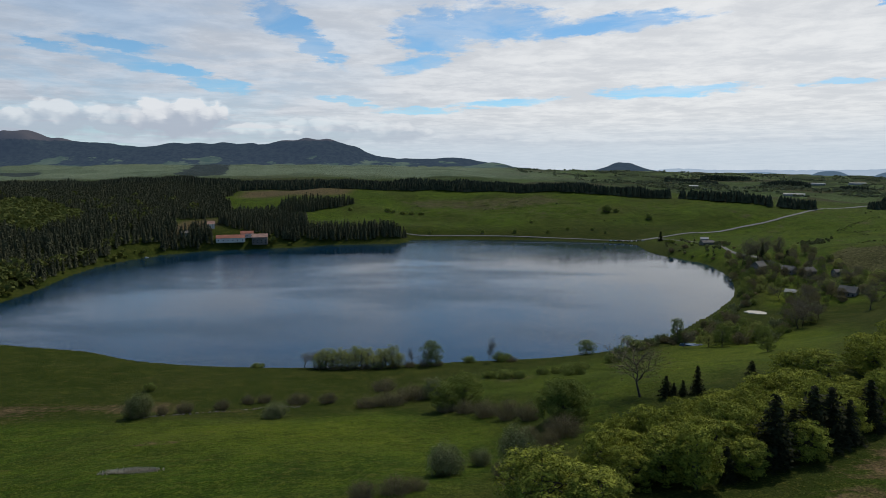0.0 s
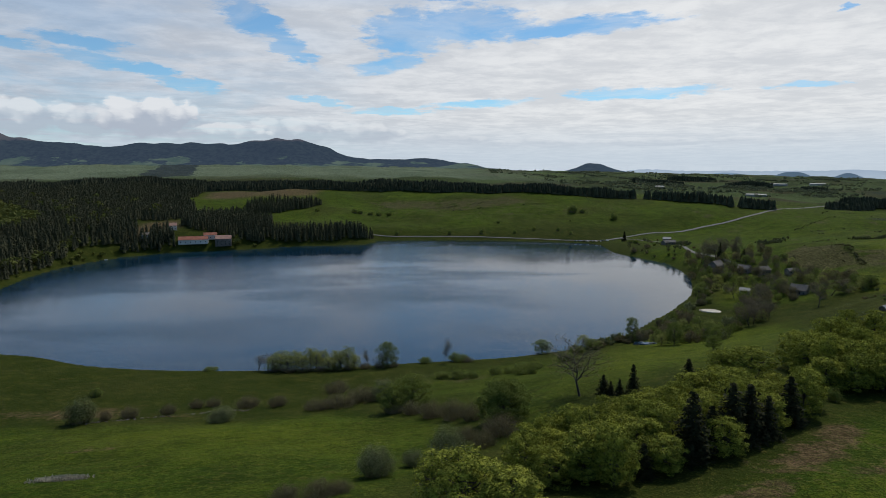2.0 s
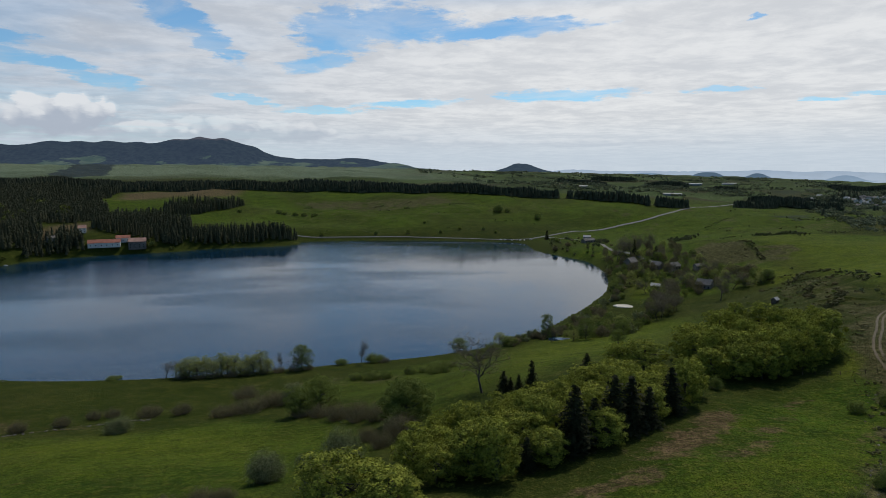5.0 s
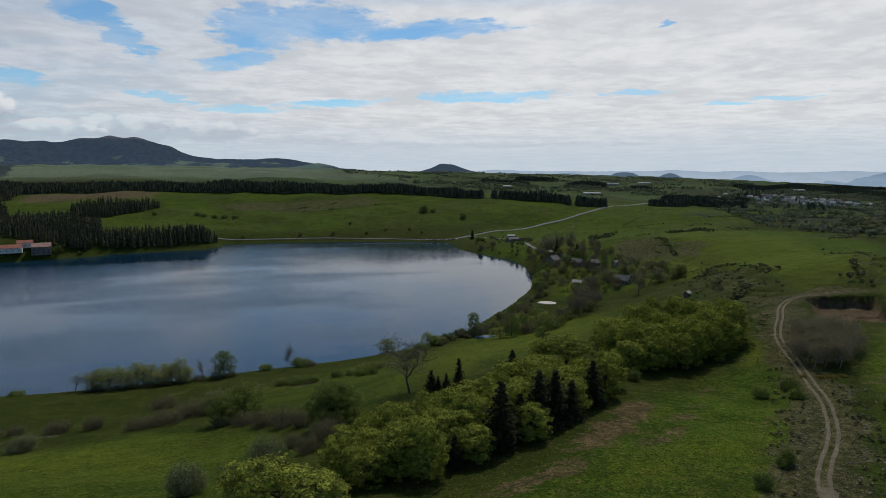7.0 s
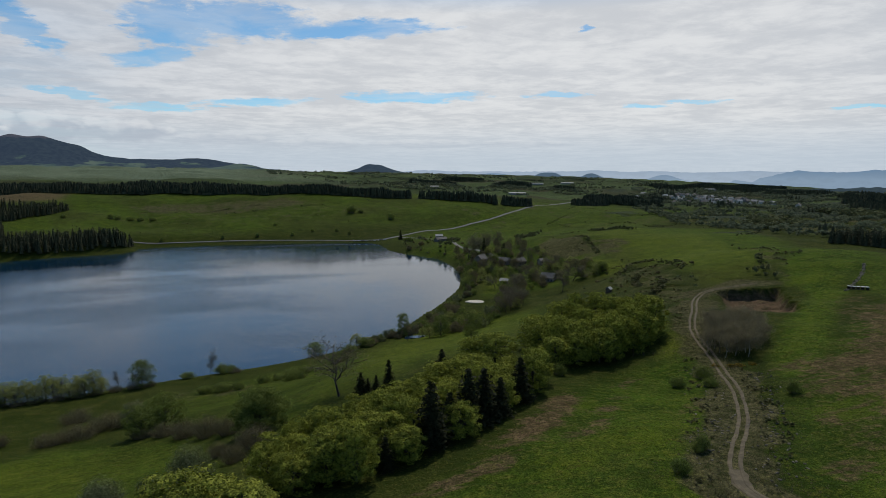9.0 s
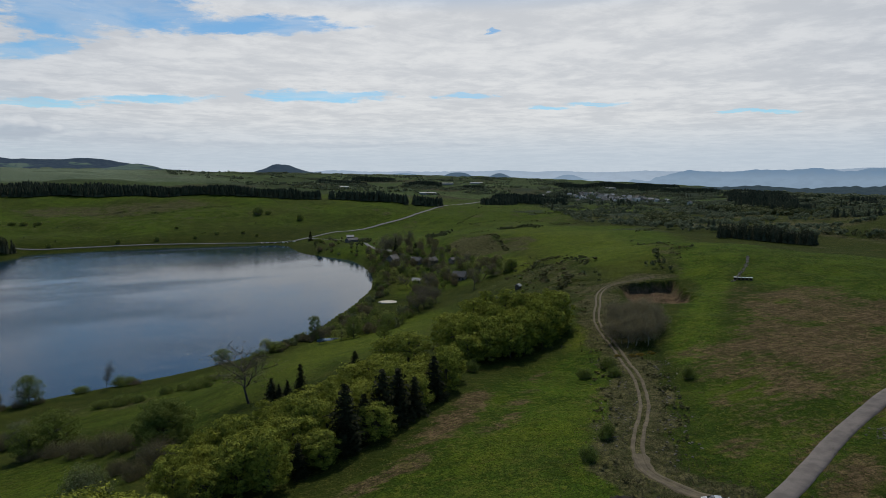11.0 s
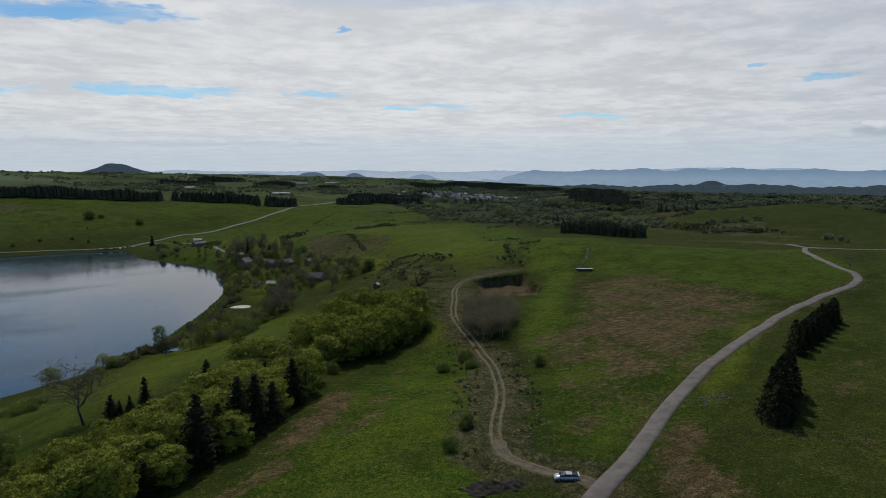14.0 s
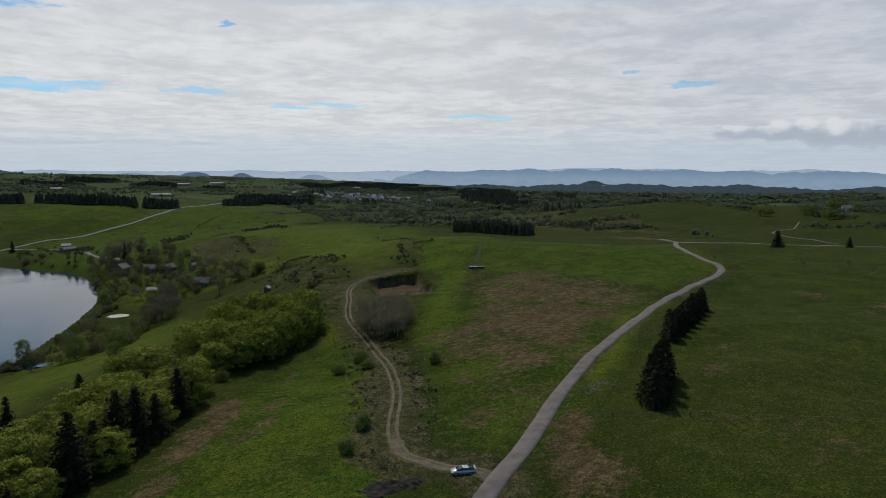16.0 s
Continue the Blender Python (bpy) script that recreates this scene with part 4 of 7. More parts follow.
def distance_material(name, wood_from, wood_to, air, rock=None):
    """Woods and pastures kilometres away; blue haze is added as an even glow."""
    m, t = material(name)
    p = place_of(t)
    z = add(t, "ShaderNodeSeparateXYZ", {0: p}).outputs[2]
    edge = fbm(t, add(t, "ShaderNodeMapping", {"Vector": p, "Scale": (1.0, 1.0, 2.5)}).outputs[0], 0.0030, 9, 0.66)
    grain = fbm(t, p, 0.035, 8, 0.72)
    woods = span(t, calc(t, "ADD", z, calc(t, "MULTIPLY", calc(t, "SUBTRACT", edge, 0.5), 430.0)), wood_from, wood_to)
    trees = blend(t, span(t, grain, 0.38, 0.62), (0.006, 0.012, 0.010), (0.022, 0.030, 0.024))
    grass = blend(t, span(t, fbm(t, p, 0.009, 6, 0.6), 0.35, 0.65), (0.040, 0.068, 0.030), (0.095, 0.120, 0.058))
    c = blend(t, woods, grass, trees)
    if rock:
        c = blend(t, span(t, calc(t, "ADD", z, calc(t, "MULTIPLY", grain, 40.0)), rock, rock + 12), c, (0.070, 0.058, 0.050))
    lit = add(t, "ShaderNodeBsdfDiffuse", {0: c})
    # the haze: one even blue emission laid over the lit colours
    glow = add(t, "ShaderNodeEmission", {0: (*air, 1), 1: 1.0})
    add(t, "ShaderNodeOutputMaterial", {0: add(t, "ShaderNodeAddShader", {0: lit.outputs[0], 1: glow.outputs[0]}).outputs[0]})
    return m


def build_mountains(a0, a1, mat, label):
    """The volcanic hills on the horizon, kilometres beyond the lake."""
    a, r = np.radians(np.linspace(a0, a1, int((a1 - a0) * 9))), np.linspace(3250, 4900, 90)
    R, A = np.meshgrid(r, a, indexing="ij")
    x, y = 20 + R * np.sin(A), R * np.cos(A)
    z = height(x, y)
    keep = (peaks_rise(x, y) > 8).ravel()
    nr, na = x.shape
    i, j = np.meshgrid(np.arange(nr - 1), np.arange(na - 1), indexing="ij")
    f = np.stack([i * na + j, i * na + j + 1, (i + 1) * na + j + 1, (i + 1) * na + j], -1).reshape(-1, 4)[:, ::-1]
    f = f[keep[f].any(1)]
    used, back = np.unique(f, return_inverse=True)
    v = np.stack([x, y, z], -1).reshape(-1, 3)[used]
    tagged(piece("backdrop", mesh_of("backdrop", v, back.reshape(-1, 4), mat, True)), label, "mountains", kind="structure")


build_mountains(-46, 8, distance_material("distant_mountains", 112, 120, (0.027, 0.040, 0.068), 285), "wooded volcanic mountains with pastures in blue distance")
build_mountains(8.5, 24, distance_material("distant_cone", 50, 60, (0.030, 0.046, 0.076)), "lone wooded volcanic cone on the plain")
# blue haze held in the glow colours, paler the farther the hills
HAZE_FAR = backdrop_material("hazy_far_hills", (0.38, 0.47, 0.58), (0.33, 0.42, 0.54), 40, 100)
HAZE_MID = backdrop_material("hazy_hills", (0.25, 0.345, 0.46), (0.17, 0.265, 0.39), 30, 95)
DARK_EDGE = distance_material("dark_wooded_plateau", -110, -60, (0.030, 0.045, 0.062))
HAZE_NEAR = backdrop_material("hazed_wooded_hills", (0.115, 0.170, 0.235), (0.072, 0.120, 0.180), 20, 80)
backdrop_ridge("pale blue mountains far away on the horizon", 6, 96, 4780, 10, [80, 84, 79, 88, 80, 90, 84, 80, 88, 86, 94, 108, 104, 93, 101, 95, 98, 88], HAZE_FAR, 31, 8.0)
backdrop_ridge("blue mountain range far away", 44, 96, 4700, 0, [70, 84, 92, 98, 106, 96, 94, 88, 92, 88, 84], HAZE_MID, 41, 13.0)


def lone_hill(label, azimuth, dist, wide, base, top, mat, seed, flat=1.0):
    """A single far hill, domed, on the plain."""
    n, a0 = 48, radians(azimuth)
    cx, cy = 20 + dist * math.sin(a0), dist * math.cos(a0)
    verts, faces = [], []
    for k in range(13):
        r = 1 - k / 12
        for i in range(n):
            a = 6.283 * i / n
            rr = r * (1 + 0.08 * math.sin(3 * a + seed) + 0.05 * math.sin(7 * a + 2 * seed))
            verts.append((cx + wide * rr * math.cos(a), cy + wide * 0.45 * rr * math.sin(a), base + (top - base) * math.exp(-(abs(rr) * 1.9) ** (2 * flat) / 1.4)))
    faces = [(k * n + i, k * n + (i + 1) % n, (k + 1) * n + (i + 1) % n, (k + 1) * n + i) for k in range(12) for i in range(n)]
    tagged(piece("backdrop", mesh_of("backdrop", np.array(verts), np.array(faces), mat, True)), label, "hill", kind="structure")


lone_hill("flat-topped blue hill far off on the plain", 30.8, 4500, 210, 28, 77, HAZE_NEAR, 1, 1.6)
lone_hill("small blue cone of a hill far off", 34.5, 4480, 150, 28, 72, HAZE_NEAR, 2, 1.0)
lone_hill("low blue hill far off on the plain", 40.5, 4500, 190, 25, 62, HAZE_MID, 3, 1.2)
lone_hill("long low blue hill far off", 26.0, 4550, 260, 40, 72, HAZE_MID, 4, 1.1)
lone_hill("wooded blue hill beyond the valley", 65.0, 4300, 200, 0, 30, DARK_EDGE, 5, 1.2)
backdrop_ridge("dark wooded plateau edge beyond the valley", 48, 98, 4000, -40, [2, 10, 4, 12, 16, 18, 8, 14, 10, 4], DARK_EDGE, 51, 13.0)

# ---- plants ----
def tubes(paths, sides=5):
    """Tapered tubes along paths of (x, y, z, radius)."""
    verts, faces, base = [], [], 0
    ang = np.linspace(0, 2 * math.pi, sides, endpoint=False)
    for path in paths:
        p = np.array(path, float)
        d = np.gradient(p[:, :3], axis=0)
        d /= np.linalg.norm(d, axis=1)[:, None] + 1e-9
        ref = np.where(np.abs(d[:, 2:3]) > 0.9, [[1.0, 0, 0]], [[0, 0, 1.0]])
        u = np.cross(d, ref)
        u /= np.linalg.norm(u, axis=1)[:, None] + 1e-9
        w = np.cross(d, u)
        ring = p[:, None, :3] + p[:, None, 3:4] * (np.cos(ang)[None, :, None] * u[:, None] + np.sin(ang)[None, :, None] * w[:, None])
        verts.append(ring.reshape(-1, 3))
        for i in range(len(p) - 1):
            for k in range(sides):
                k2 = (k + 1) % sides
                faces.append((base + i * sides + k, base + i * sides + k2, base + (i + 1) * sides + k2, base + (i + 1) * sides + k))
        base += len(p) * sides
    return np.concatenate(verts), np.array(faces)


def blades(paths):
    """Twigs as thin folded strips along paths of (x, y, z, radius)."""
    verts, faces, base = [], [], 0
    for path in paths:
        p = np.array(path, float)
        d = p[-1, :3] - p[0, :3]
        u = np.cross(d, (math.sin(base), math.cos(base), 0.3))
        u /= np.linalg.norm(u) + 1e-9
        w = p[:, 3:4] * 1.25
        verts.append(np.stack([p[:, :3] - u * w, p[:, :3] + u * w], 1).reshape(-1, 3))
        faces += [(base + 2 * i, base + 2 * i + 1, base + 2 * i + 3, base + 2 * i + 2) for i in range(len(p) - 1)]
        base += 2 * len(p)
    return np.concatenate(verts), np.array(faces)


def leaf_cards(pos, nrm, size, rng, narrow=0.55):
    """Small pointed leaf sprays at pos, facing about along nrm."""
    n = len(pos)
    nrm = nrm + rng.normal(0, 0.5, (n, 3))
    nrm /= np.linalg.norm(nrm, axis=1)[:, None] + 1e-9
    u = np.cross(nrm, rng.normal(0, 1, (n, 3)))
    u /= np.linalg.norm(u, axis=1)[:, None] + 1e-9
    w = np.cross(nrm, u)
    s = size * rng.uniform(0.6, 1.3, (n, 1))
    v = np.stack([pos - u * s, pos + w * s * narrow * 1.5 + nrm * s * 0.2, pos + u * s], 1).reshape(-1, 3)
    return v, np.arange(n * 3).reshape(-1, 3)


def leafy_tree(name, seed, tall, wide, leaves, leaf, mat, label, category="tree", low=0.22, clumps=46, bark=BARK):
    """A tapered trunk with limbs and a crown of clumps of leaf sprays; unit: metres."""
    rng = np.random.RandomState(seed)
    top = new(name)
    tagged(top, label, category)
    count = min(clumps, 140)
    z = 1 - (np.arange(count) + 0.5) / count * 1.78
    turn = np.arange(count) * 2.39996 + rng.uniform(0, 6.283) + rng.normal(0, 0.25, count)
    flat = np.sqrt(np.clip(1 - z * z, 0.02, 1)) ** np.where(z < 0, 0.55, 0.85)
    swell = rng.uniform(0.60, 1.06, count) * (1 + 0.13 * np.sin(2 * turn + rng.uniform(0, 6)) + 0.10 * np.sin(3 * turn + 4 * z + rng.uniform(0, 6)))
    swell = np.where(np.arange(count) % 4 == 3, swell * 0.62, swell)
    heart, half = tall * (low + (0.94 - low) * 0.47), tall * (0.94 - low) * 0.53
    centres = np.c_[wide * 0.45 * flat * swell * np.cos(turn), wide * 0.45 * flat * swell * np.sin(turn), heart + half * z * (0.55 + 0.45 * swell)]
    sizes = wide * rng.uniform(0.055, 0.115, count) * (140 / count) ** 0.45
    clumps = count
    lean = rng.normal(0, 0.02 * tall, 2)
    trunk = [(lean[0] * t, lean[1] * t, tall * 0.8 * t - 0.5, 0.028 * tall * (1 - t * 0.85) + 0.03) for t in np.linspace(0, 1, 7)]
    paths = [trunk]
    for k in rng.choice(clumps, min(18, clumps), replace=False):
        t0 = rng.uniform(0.25, 0.75)
        a = np.array([lean[0] * t0, lean[1] * t0, tall * 0.8 * t0 - 0.5])
        mid = (a + centres[k]) / 2 + rng.normal(0, 0.04 * wide, 3) - (0, 0, 0.03 * tall)
        paths.append([(*a, 0.012 * tall), (*mid, 0.008 * tall), (*centres[k], 0.003 * tall)])
    v, f = tubes(paths, 5)
    piece("trunk", mesh_of("trunk", v, f, bark, True), top)
    share = sizes ** 2 / (sizes ** 2).sum()
    which = rng.choice(clumps, leaves, p=share)
    d = rng.normal(0, 1, (leaves, 3))
    d /= np.linalg.norm(d, axis=1)[:, None]
    away = centres[which] - (0, 0, heart)
    away /= np.linalg.norm(away, axis=1)[:, None] + 1e-9
    back = (d * away).sum(1, keepdims=True)
    d = np.where((back < 0) & (rng.uniform(0, 1, (leaves, 1)) < 0.7), d - 2 * back * away, d)
    r = rng.uniform(0.25, 1.25, (leaves, 1)) ** 0.6 * np.where(rng.uniform(0, 1, (leaves, 1)) < 0.10, 1.5, 1.0)
    pos = centres[which] + d * sizes[which, None] * r * np.array([1.2, 1.2, 0.7])
    pos[:, 2] = np.maximum(pos[:, 2], 0.15)
    out = away
    v, f = leaf_cards(pos, out * 0.25 + d * 1.1, leaf, rng)
    piece("crown", mesh_of("crown", v, f, mat), top)
    return top


def bare_tree(name, seed, tall, wide, label, buds=1100, bud_mat=BROWN_LEAF, stems=1, category="tree", bark=BARK):
    """A leafless tree: trunk, limbs, branches and twigs, with buds."""
    rng = np.random.RandomState(seed)
    top = new(name)
    tagged(top, label, category)
    heavy, fine, ends = [], [], []

    def grow(a, d, length, rad, level):
        pts, p, dd = [(*a, rad)], np.array(a, float), np.array(d, float)
        seg = 4 if level < 2 else 3
        for k in range(seg):
            dd = dd + rng.normal(0, 0.13, 3) + (0, 0, 0.05)
            dd /= np.linalg.norm(dd)
            p = p + dd * length / seg
            pts.append((*p, rad * (1 - 0.75 * (k + 1) / seg)))
            if level < 3:
                for _ in range(2 if level else 3):
                    if k == 0 and level == 0:
                        continue
                    side = rng.normal(0, 1, 3)
                    side -= dd * side.dot(dd)
                    side /= np.linalg.norm(side) + 1e-9
                    nd = dd * rng.uniform(0.35, 0.8) + side * rng.uniform(0.5, 0.9) * wide / tall * 1.3
                    grow(p, nd / np.linalg.norm(nd), length * rng.uniform(0.42, 0.66), max(rad * 0.5, 0.028), level + 1)
        (heavy if level < 2 else fine).append(pts)
        if level >= 2:
            ends.append(p)

    for s in range(stems):
        a = rng.normal(0, 0.12 * wide, 3) * (stems > 1)
        grow((a[0], a[1], -0.3), (rng.normal(0, 0.06), rng.normal(0, 0.06), 1), tall * 0.62 * rng.uniform(0.85, 1.05), 0.016 * tall, 0)
    v, f = tubes(heavy, 5)
    piece("trunk", mesh_of("trunk", v, f, bark, True), top)
    v, f = blades(fine)
    piece("branchwork", mesh_of("branchwork", v, f, TWIG), top)
    ends = np.array(ends)
    pos = ends[rng.randint(0, len(ends), buds)] + rng.normal(0, 0.05 * tall, (buds, 3))
    v, f = leaf_cards(pos, rng.normal(0, 1, (buds, 3)), 0.20, rng)
    piece("foliage", mesh_of("foliage", v, f, bud_mat), top)
    return top


def shrub(name, seed, tall, wide, leaves, leaf, mat, label, stalks=70):
    """A shrub: many thin stems from the ground with leaves or buds on their ends."""
    rng = np.random.RandomState(seed)
    top = new(name)
    tagged(top, label, "bush")
    paths, tips = [], []
    for k in range(stalks):
        a, r = rng.uniform(0, 6.283), wide / 2 * math.sqrt(rng.uniform(0, 1))
        x, y = r * math.cos(a), r * math.sin(a)
        h = tall * rng.uniform(0.55, 1.0) * math.sqrt(max(0.12, 1 - (r / (wide / 2)) ** 2 * 0.8))
        paths.append([(x * 0.45, y * 0.45, -0.3, 0.05), (x * 0.8, y * 0.8, h * 0.55, 0.03), (x * 1.02, y * 1.02, h, 0.008)])
        tips.append((x, y, h))
    v, f = blades(paths)
    piece("branchwork", mesh_of("branchwork", v, f, TWIG), top)
    tips = np.array(tips)
    pick = rng.randint(0, stalks, leaves)
    t = rng.uniform(0.18, 1.08, (leaves, 1)) ** 0.7
    pos = tips[pick] * np.c_[0.5 + 0.5 * t, 0.5 + 0.5 * t, t] + rng.normal(0, 0.07 * wide, (leaves, 3)) * (1, 1, 0.6)
    pos[:, 2] = np.maximum(pos[:, 2], 0.05)
    out = pos - (0, 0, tall * 0.3)
    out /= np.linalg.norm(out, axis=1)[:, None] + 1e-9
    v, f = leaf_cards(pos, out, leaf, rng)
    piece("foliage", mesh_of("foliage", v, f, mat), top)
    return top


def spruce(name, seed, tall, wide, label, dense=1.0, blunt=0.8):
    """A spruce: straight trunk and whorls of drooping boughs, each with sprays of needles."""
    rng = np.random.RandomState(seed)
    top = new(name)
    tagged(top, label, "conifer")
    v, f = tubes([[(0, 0, -0.5, 0.02 * tall), (0, 0, tall * 0.5, 0.013 * tall), (0, 0, tall * 0.99, 0.01)]], 6)
    piece("trunk", mesh_of("trunk", v, f, BARK, True), top)
    pos, nrm = [], []
    layers = int(26 * dense)
    for k in range(layers):
        t = (k + 0.5) / layers
        z = tall * (0.05 + 0.94 * t)
        reach = wide / 2 * (1 - t) ** blunt * rng.uniform(0.85, 1.1) + 0.12
        for b in range(int(6 + 9 * (1 - t))):
            a, ln = rng.uniform(0, 6.283), reach * rng.uniform(0.7, 1.12)
            for s in np.linspace(0.25, 1.0, int(3 + 5 * (1 - t))):
                pos.append((ln * s * math.cos(a) + rng.normal(0, 0.08), ln * s * math.sin(a) + rng.normal(0, 0.08), z - 0.28 * ln * s * s + rng.normal(0, 0.08)))
                nrm.append((0.5 * math.cos(a), 0.5 * math.sin(a), 0.8))
    v, f = leaf_cards(np.array(pos), np.array(nrm), 0.055 * wide + 0.14, rng, 0.5)
    piece("crown", mesh_of("crown", v, f, NEEDLE), top)
    return top


MADE = []


def plant(models, x, y, tall, wide=None, rng=random, sink=0.0):
    """Set a plant out on the ground. The first use of a model places it; later ones copy it."""
    model, mt, mw = rng.choice(models)
    sx = (wide / mw) if wide else tall / mt
    m = Matrix.Translation((x, y, ground_z(x, y) - sink)) @ Matrix.Rotation(rng.uniform(0, 6.283), 4, "Z") @ Matrix.Diagonal((sx, sx, tall / mt, 1))
    if model.name not in MADE:
        MADE.append(model.name)
        model.matrix_basis = m
        return model
    ob = copy_thing(model, Matrix.Identity(4))
    ob.matrix_basis = m
    return ob


dice = random.Random(7)
BEECHES = [(leafy_tree("beech_tree", s, 12, w, 9500, 0.24, BEECH, "beech tree with fresh yellow-green spring leaves in a grove", clumps=c, low=0.03), 12, w)
           for s, w, c in ((1, 9.5, 200), (2, 8.5, 170), (3, 10.5, 220), (4, 9, 190))]
LIGHT_TREES = [(leafy_tree("young_tree", s, 11, w, 6000, 0.17, PALE_LEAF, "slender pale green tree beside the lake", clumps=70, low=0.06), 11, w) for s, w in ((11, 8.5), (12, 7.5))]
GREEN_TREES = [(leafy_tree("leafy_tree", s, 10, w, 7000, 0.19, DARK_LEAF, "round green broadleaf tree near the shore", clumps=80, low=0.06), 10, w) for s, w in ((21, 9), (22, 8))]
ROUND_TREES = [(leafy_tree("maple_tree", 25, 12.5, 13, 24000, 0.22, DARK_LEAF, "dense round dark green tree standing in a meadow", clumps=420, low=0.03), 12.5, 13)]
WILLOWS = [(shrub("willow_bush", s, 8, 9.5, 8500, 0.19, WILLOW, "pale grey-green willow bush in a wet meadow", 110), 8, 9.5) for s in (31, 32)]
GREY_BUSHES = [(shrub("bare_bush", s, 5, 9, 3600, 0.15, BROWN_LEAF, "leafless grey-brown thorn bush on grassland", 150), 5, 9) for s in (41, 42, 43)]
BUSHES = [(shrub("green_bush", s, 4, 6, 2600, 0.19, DARK_LEAF, "low dark green bush on rough grass", 60), 4, 6) for s in (51, 52, 53)]
VILLAGE_TREES = [(leafy_tree("hamlet_tree", s, 10, w, 1500, 0.40, m, lab, clumps=60, low=0.08), 10, w)
                 for s, w, m, lab in ((81, 9, DARK_LEAF, "green tree growing round a hamlet"), (82, 8, PALE_LEAF, "pale green spring tree in a hamlet"), (83, 9, BROWN_LEAF, "brown budding tree in a hamlet"), (84, 10, BROWN_LEAF, "brown leafless tree with dense twigs"))]
BANK_BUSHES = [(shrub("bank_bush", s, 4, 6, 950, 0.32, m, lab, 24), 4, 6) for s, m, lab in ((91, DARK_LEAF, "dark green bush on the lake bank"), (92, BROWN_LEAF, "grey-brown bush on the lake bank"), (93, WILLOW, "pale willow bush on the lake bank"))]
BROOM_BUSHES = [(shrub("broom_bush", 97, 2, 3, 600, 0.16, BROOM, "low broom bush in yellow flower below a thicket", 30), 2, 3)]
BARE_TREES = [(bare_tree("bare_tree", s, 15, w, "leafless brown tree with fine twigs"), 15, w) for s, w in ((61, 10), (62, 12), (63, 9))]
SPRUCES = [(spruce("spruce_tree", s, 13, w, "tall dark spruce at the edge of a grove"), 13, w) for s, w in ((71, 6.0), (72, 6.6))]
SMALL_SPRUCES = [(spruce("young_spruce", 75, 7, 4.4, "young dark green spruce on a meadow", 0.7), 7, 4.4)]

# the near grove: beeches with spruces along its front
GROVE_ONE = [(30, 118), (46, 112), (66, 119), (86, 129), (106, 147), (113, 158), (98, 166), (80, 158), (58, 146), (36, 137)]
GROVE_TWO = [(124, 170), (140, 173), (160, 176), (180, 192), (186, 206), (176, 222), (158, 226), (140, 212), (128, 192)]


def fill(outline, gap, seed):
    """Places in an outline, at least a gap apart."""
    rng = np.random.RandomState(seed)
    o = np.array(outline, float)
    cand = rng.uniform(o.min(0), o.max(0), (6000, 2))
    _, inside = off_line(cand[:, 0], cand[:, 1], o, True)
    kept = []
    for p in cand[inside]:
        if all((p[0] - q[0]) ** 2 + (p[1] - q[1]) ** 2 > gap * gap for q in kept):
            kept.append(p)
    return kept


FRONT_SPRUCES = [(66, 124, 13.5), (78, 131.5, 13.0), (98, 143.5, 11.0), (88, 135, 9.0), (72, 128, 9.5), (83, 133.5, 12.0), (54, 118, 6.5)]
for x, y in fill(GROVE_ONE, 6.0, 3):
    clear_of = min(math.hypot(x - a + k * 0.35, y - b + k * 0.94) for a, b, _ in FRONT_SPRUCES for k in (0, 3, 6))
    if clear_of > 3.0:
        plant(BEECHES, x, y, dice.uniform(7.5, 12.5), dice.uniform(7.5, 11.0), dice)
for x, y, h in FRONT_SPRUCES:
    plant(SPRUCES, x - 0.2, y - 2.6, h * 1.08, h * 0.78, dice)
for x, y in fill(GROVE_TWO, 6.4, 4):
    plant(BEECHES, x + 2.5, y - 0.5, dice.uniform(9.0, 15.5), dice.uniform(8.0, 12.5), dice)
for x, y, h, w in ((17.2, 104.5, 11.5, 14.5), (26.0, 100.0, 9.0, 11.5), (115, 190, 9.5, 13), (108, 195, 8, 9), (22, 112, 8, 9)):
    plant(BEECHES, x, y, h, w, dice)
plant(ROUND_TREES, 36.0, 184, 13.0, 15.5, dice)

for x, y, h, w in [(-63.8, 336, 11.0, 11.0), (-54.8, 335, 11.0, 9.1), (-47.7, 336, 12.2, 8.5), (-41.1, 337, 10.7, 8.0), (-34.3, 336, 10.4, 7.9), (-27.6, 336, 11.9, 10.4),
                   (152, 356, 7.1, 6.9), (110, 371, 8.0, 8.1), (-51, 331, 9, 9), (-37, 331, 8, 9), (-59, 332, 10, 9), (-44, 333, 11, 8), (-31, 333, 10, 9), (-67, 333, 8, 8), (-24, 333, 8, 8)]:
    plant(LIGHT_TREES, x, y, h, w, dice)
for x, y, h, w in [(8.0, 236, 14, 13), (0.5, 232, 11, 11), (-6.5, 338, 14.2, 11.1), (83.4, 362.0, 8.5, 10.6), (115, 367, 5.5, 12), (144.3, 384, 15, 8.8), (158, 352, 14.1, 11), (182.8, 358, 10.9, 10.6), (144.7, 277, 7, 7.1), (170, 221, 5.8, 7)]:
    plant(GREEN_TREES, x, y, h, w, dice)
for x, y, h, w in [(17.4, 140.7, 10.4, 10.0), (-120.4, 241.7, 10.6, 12.1), (-65.3, 237.8, 6.6, 10.5), (-4.3, 262.5, 9.3, 10.2), (0.7, 136.7, 7.6, 9.2), (8.9, 145, 4.5, 6.2)]:
    plant(WILLOWS, x, y, h, w, dice)
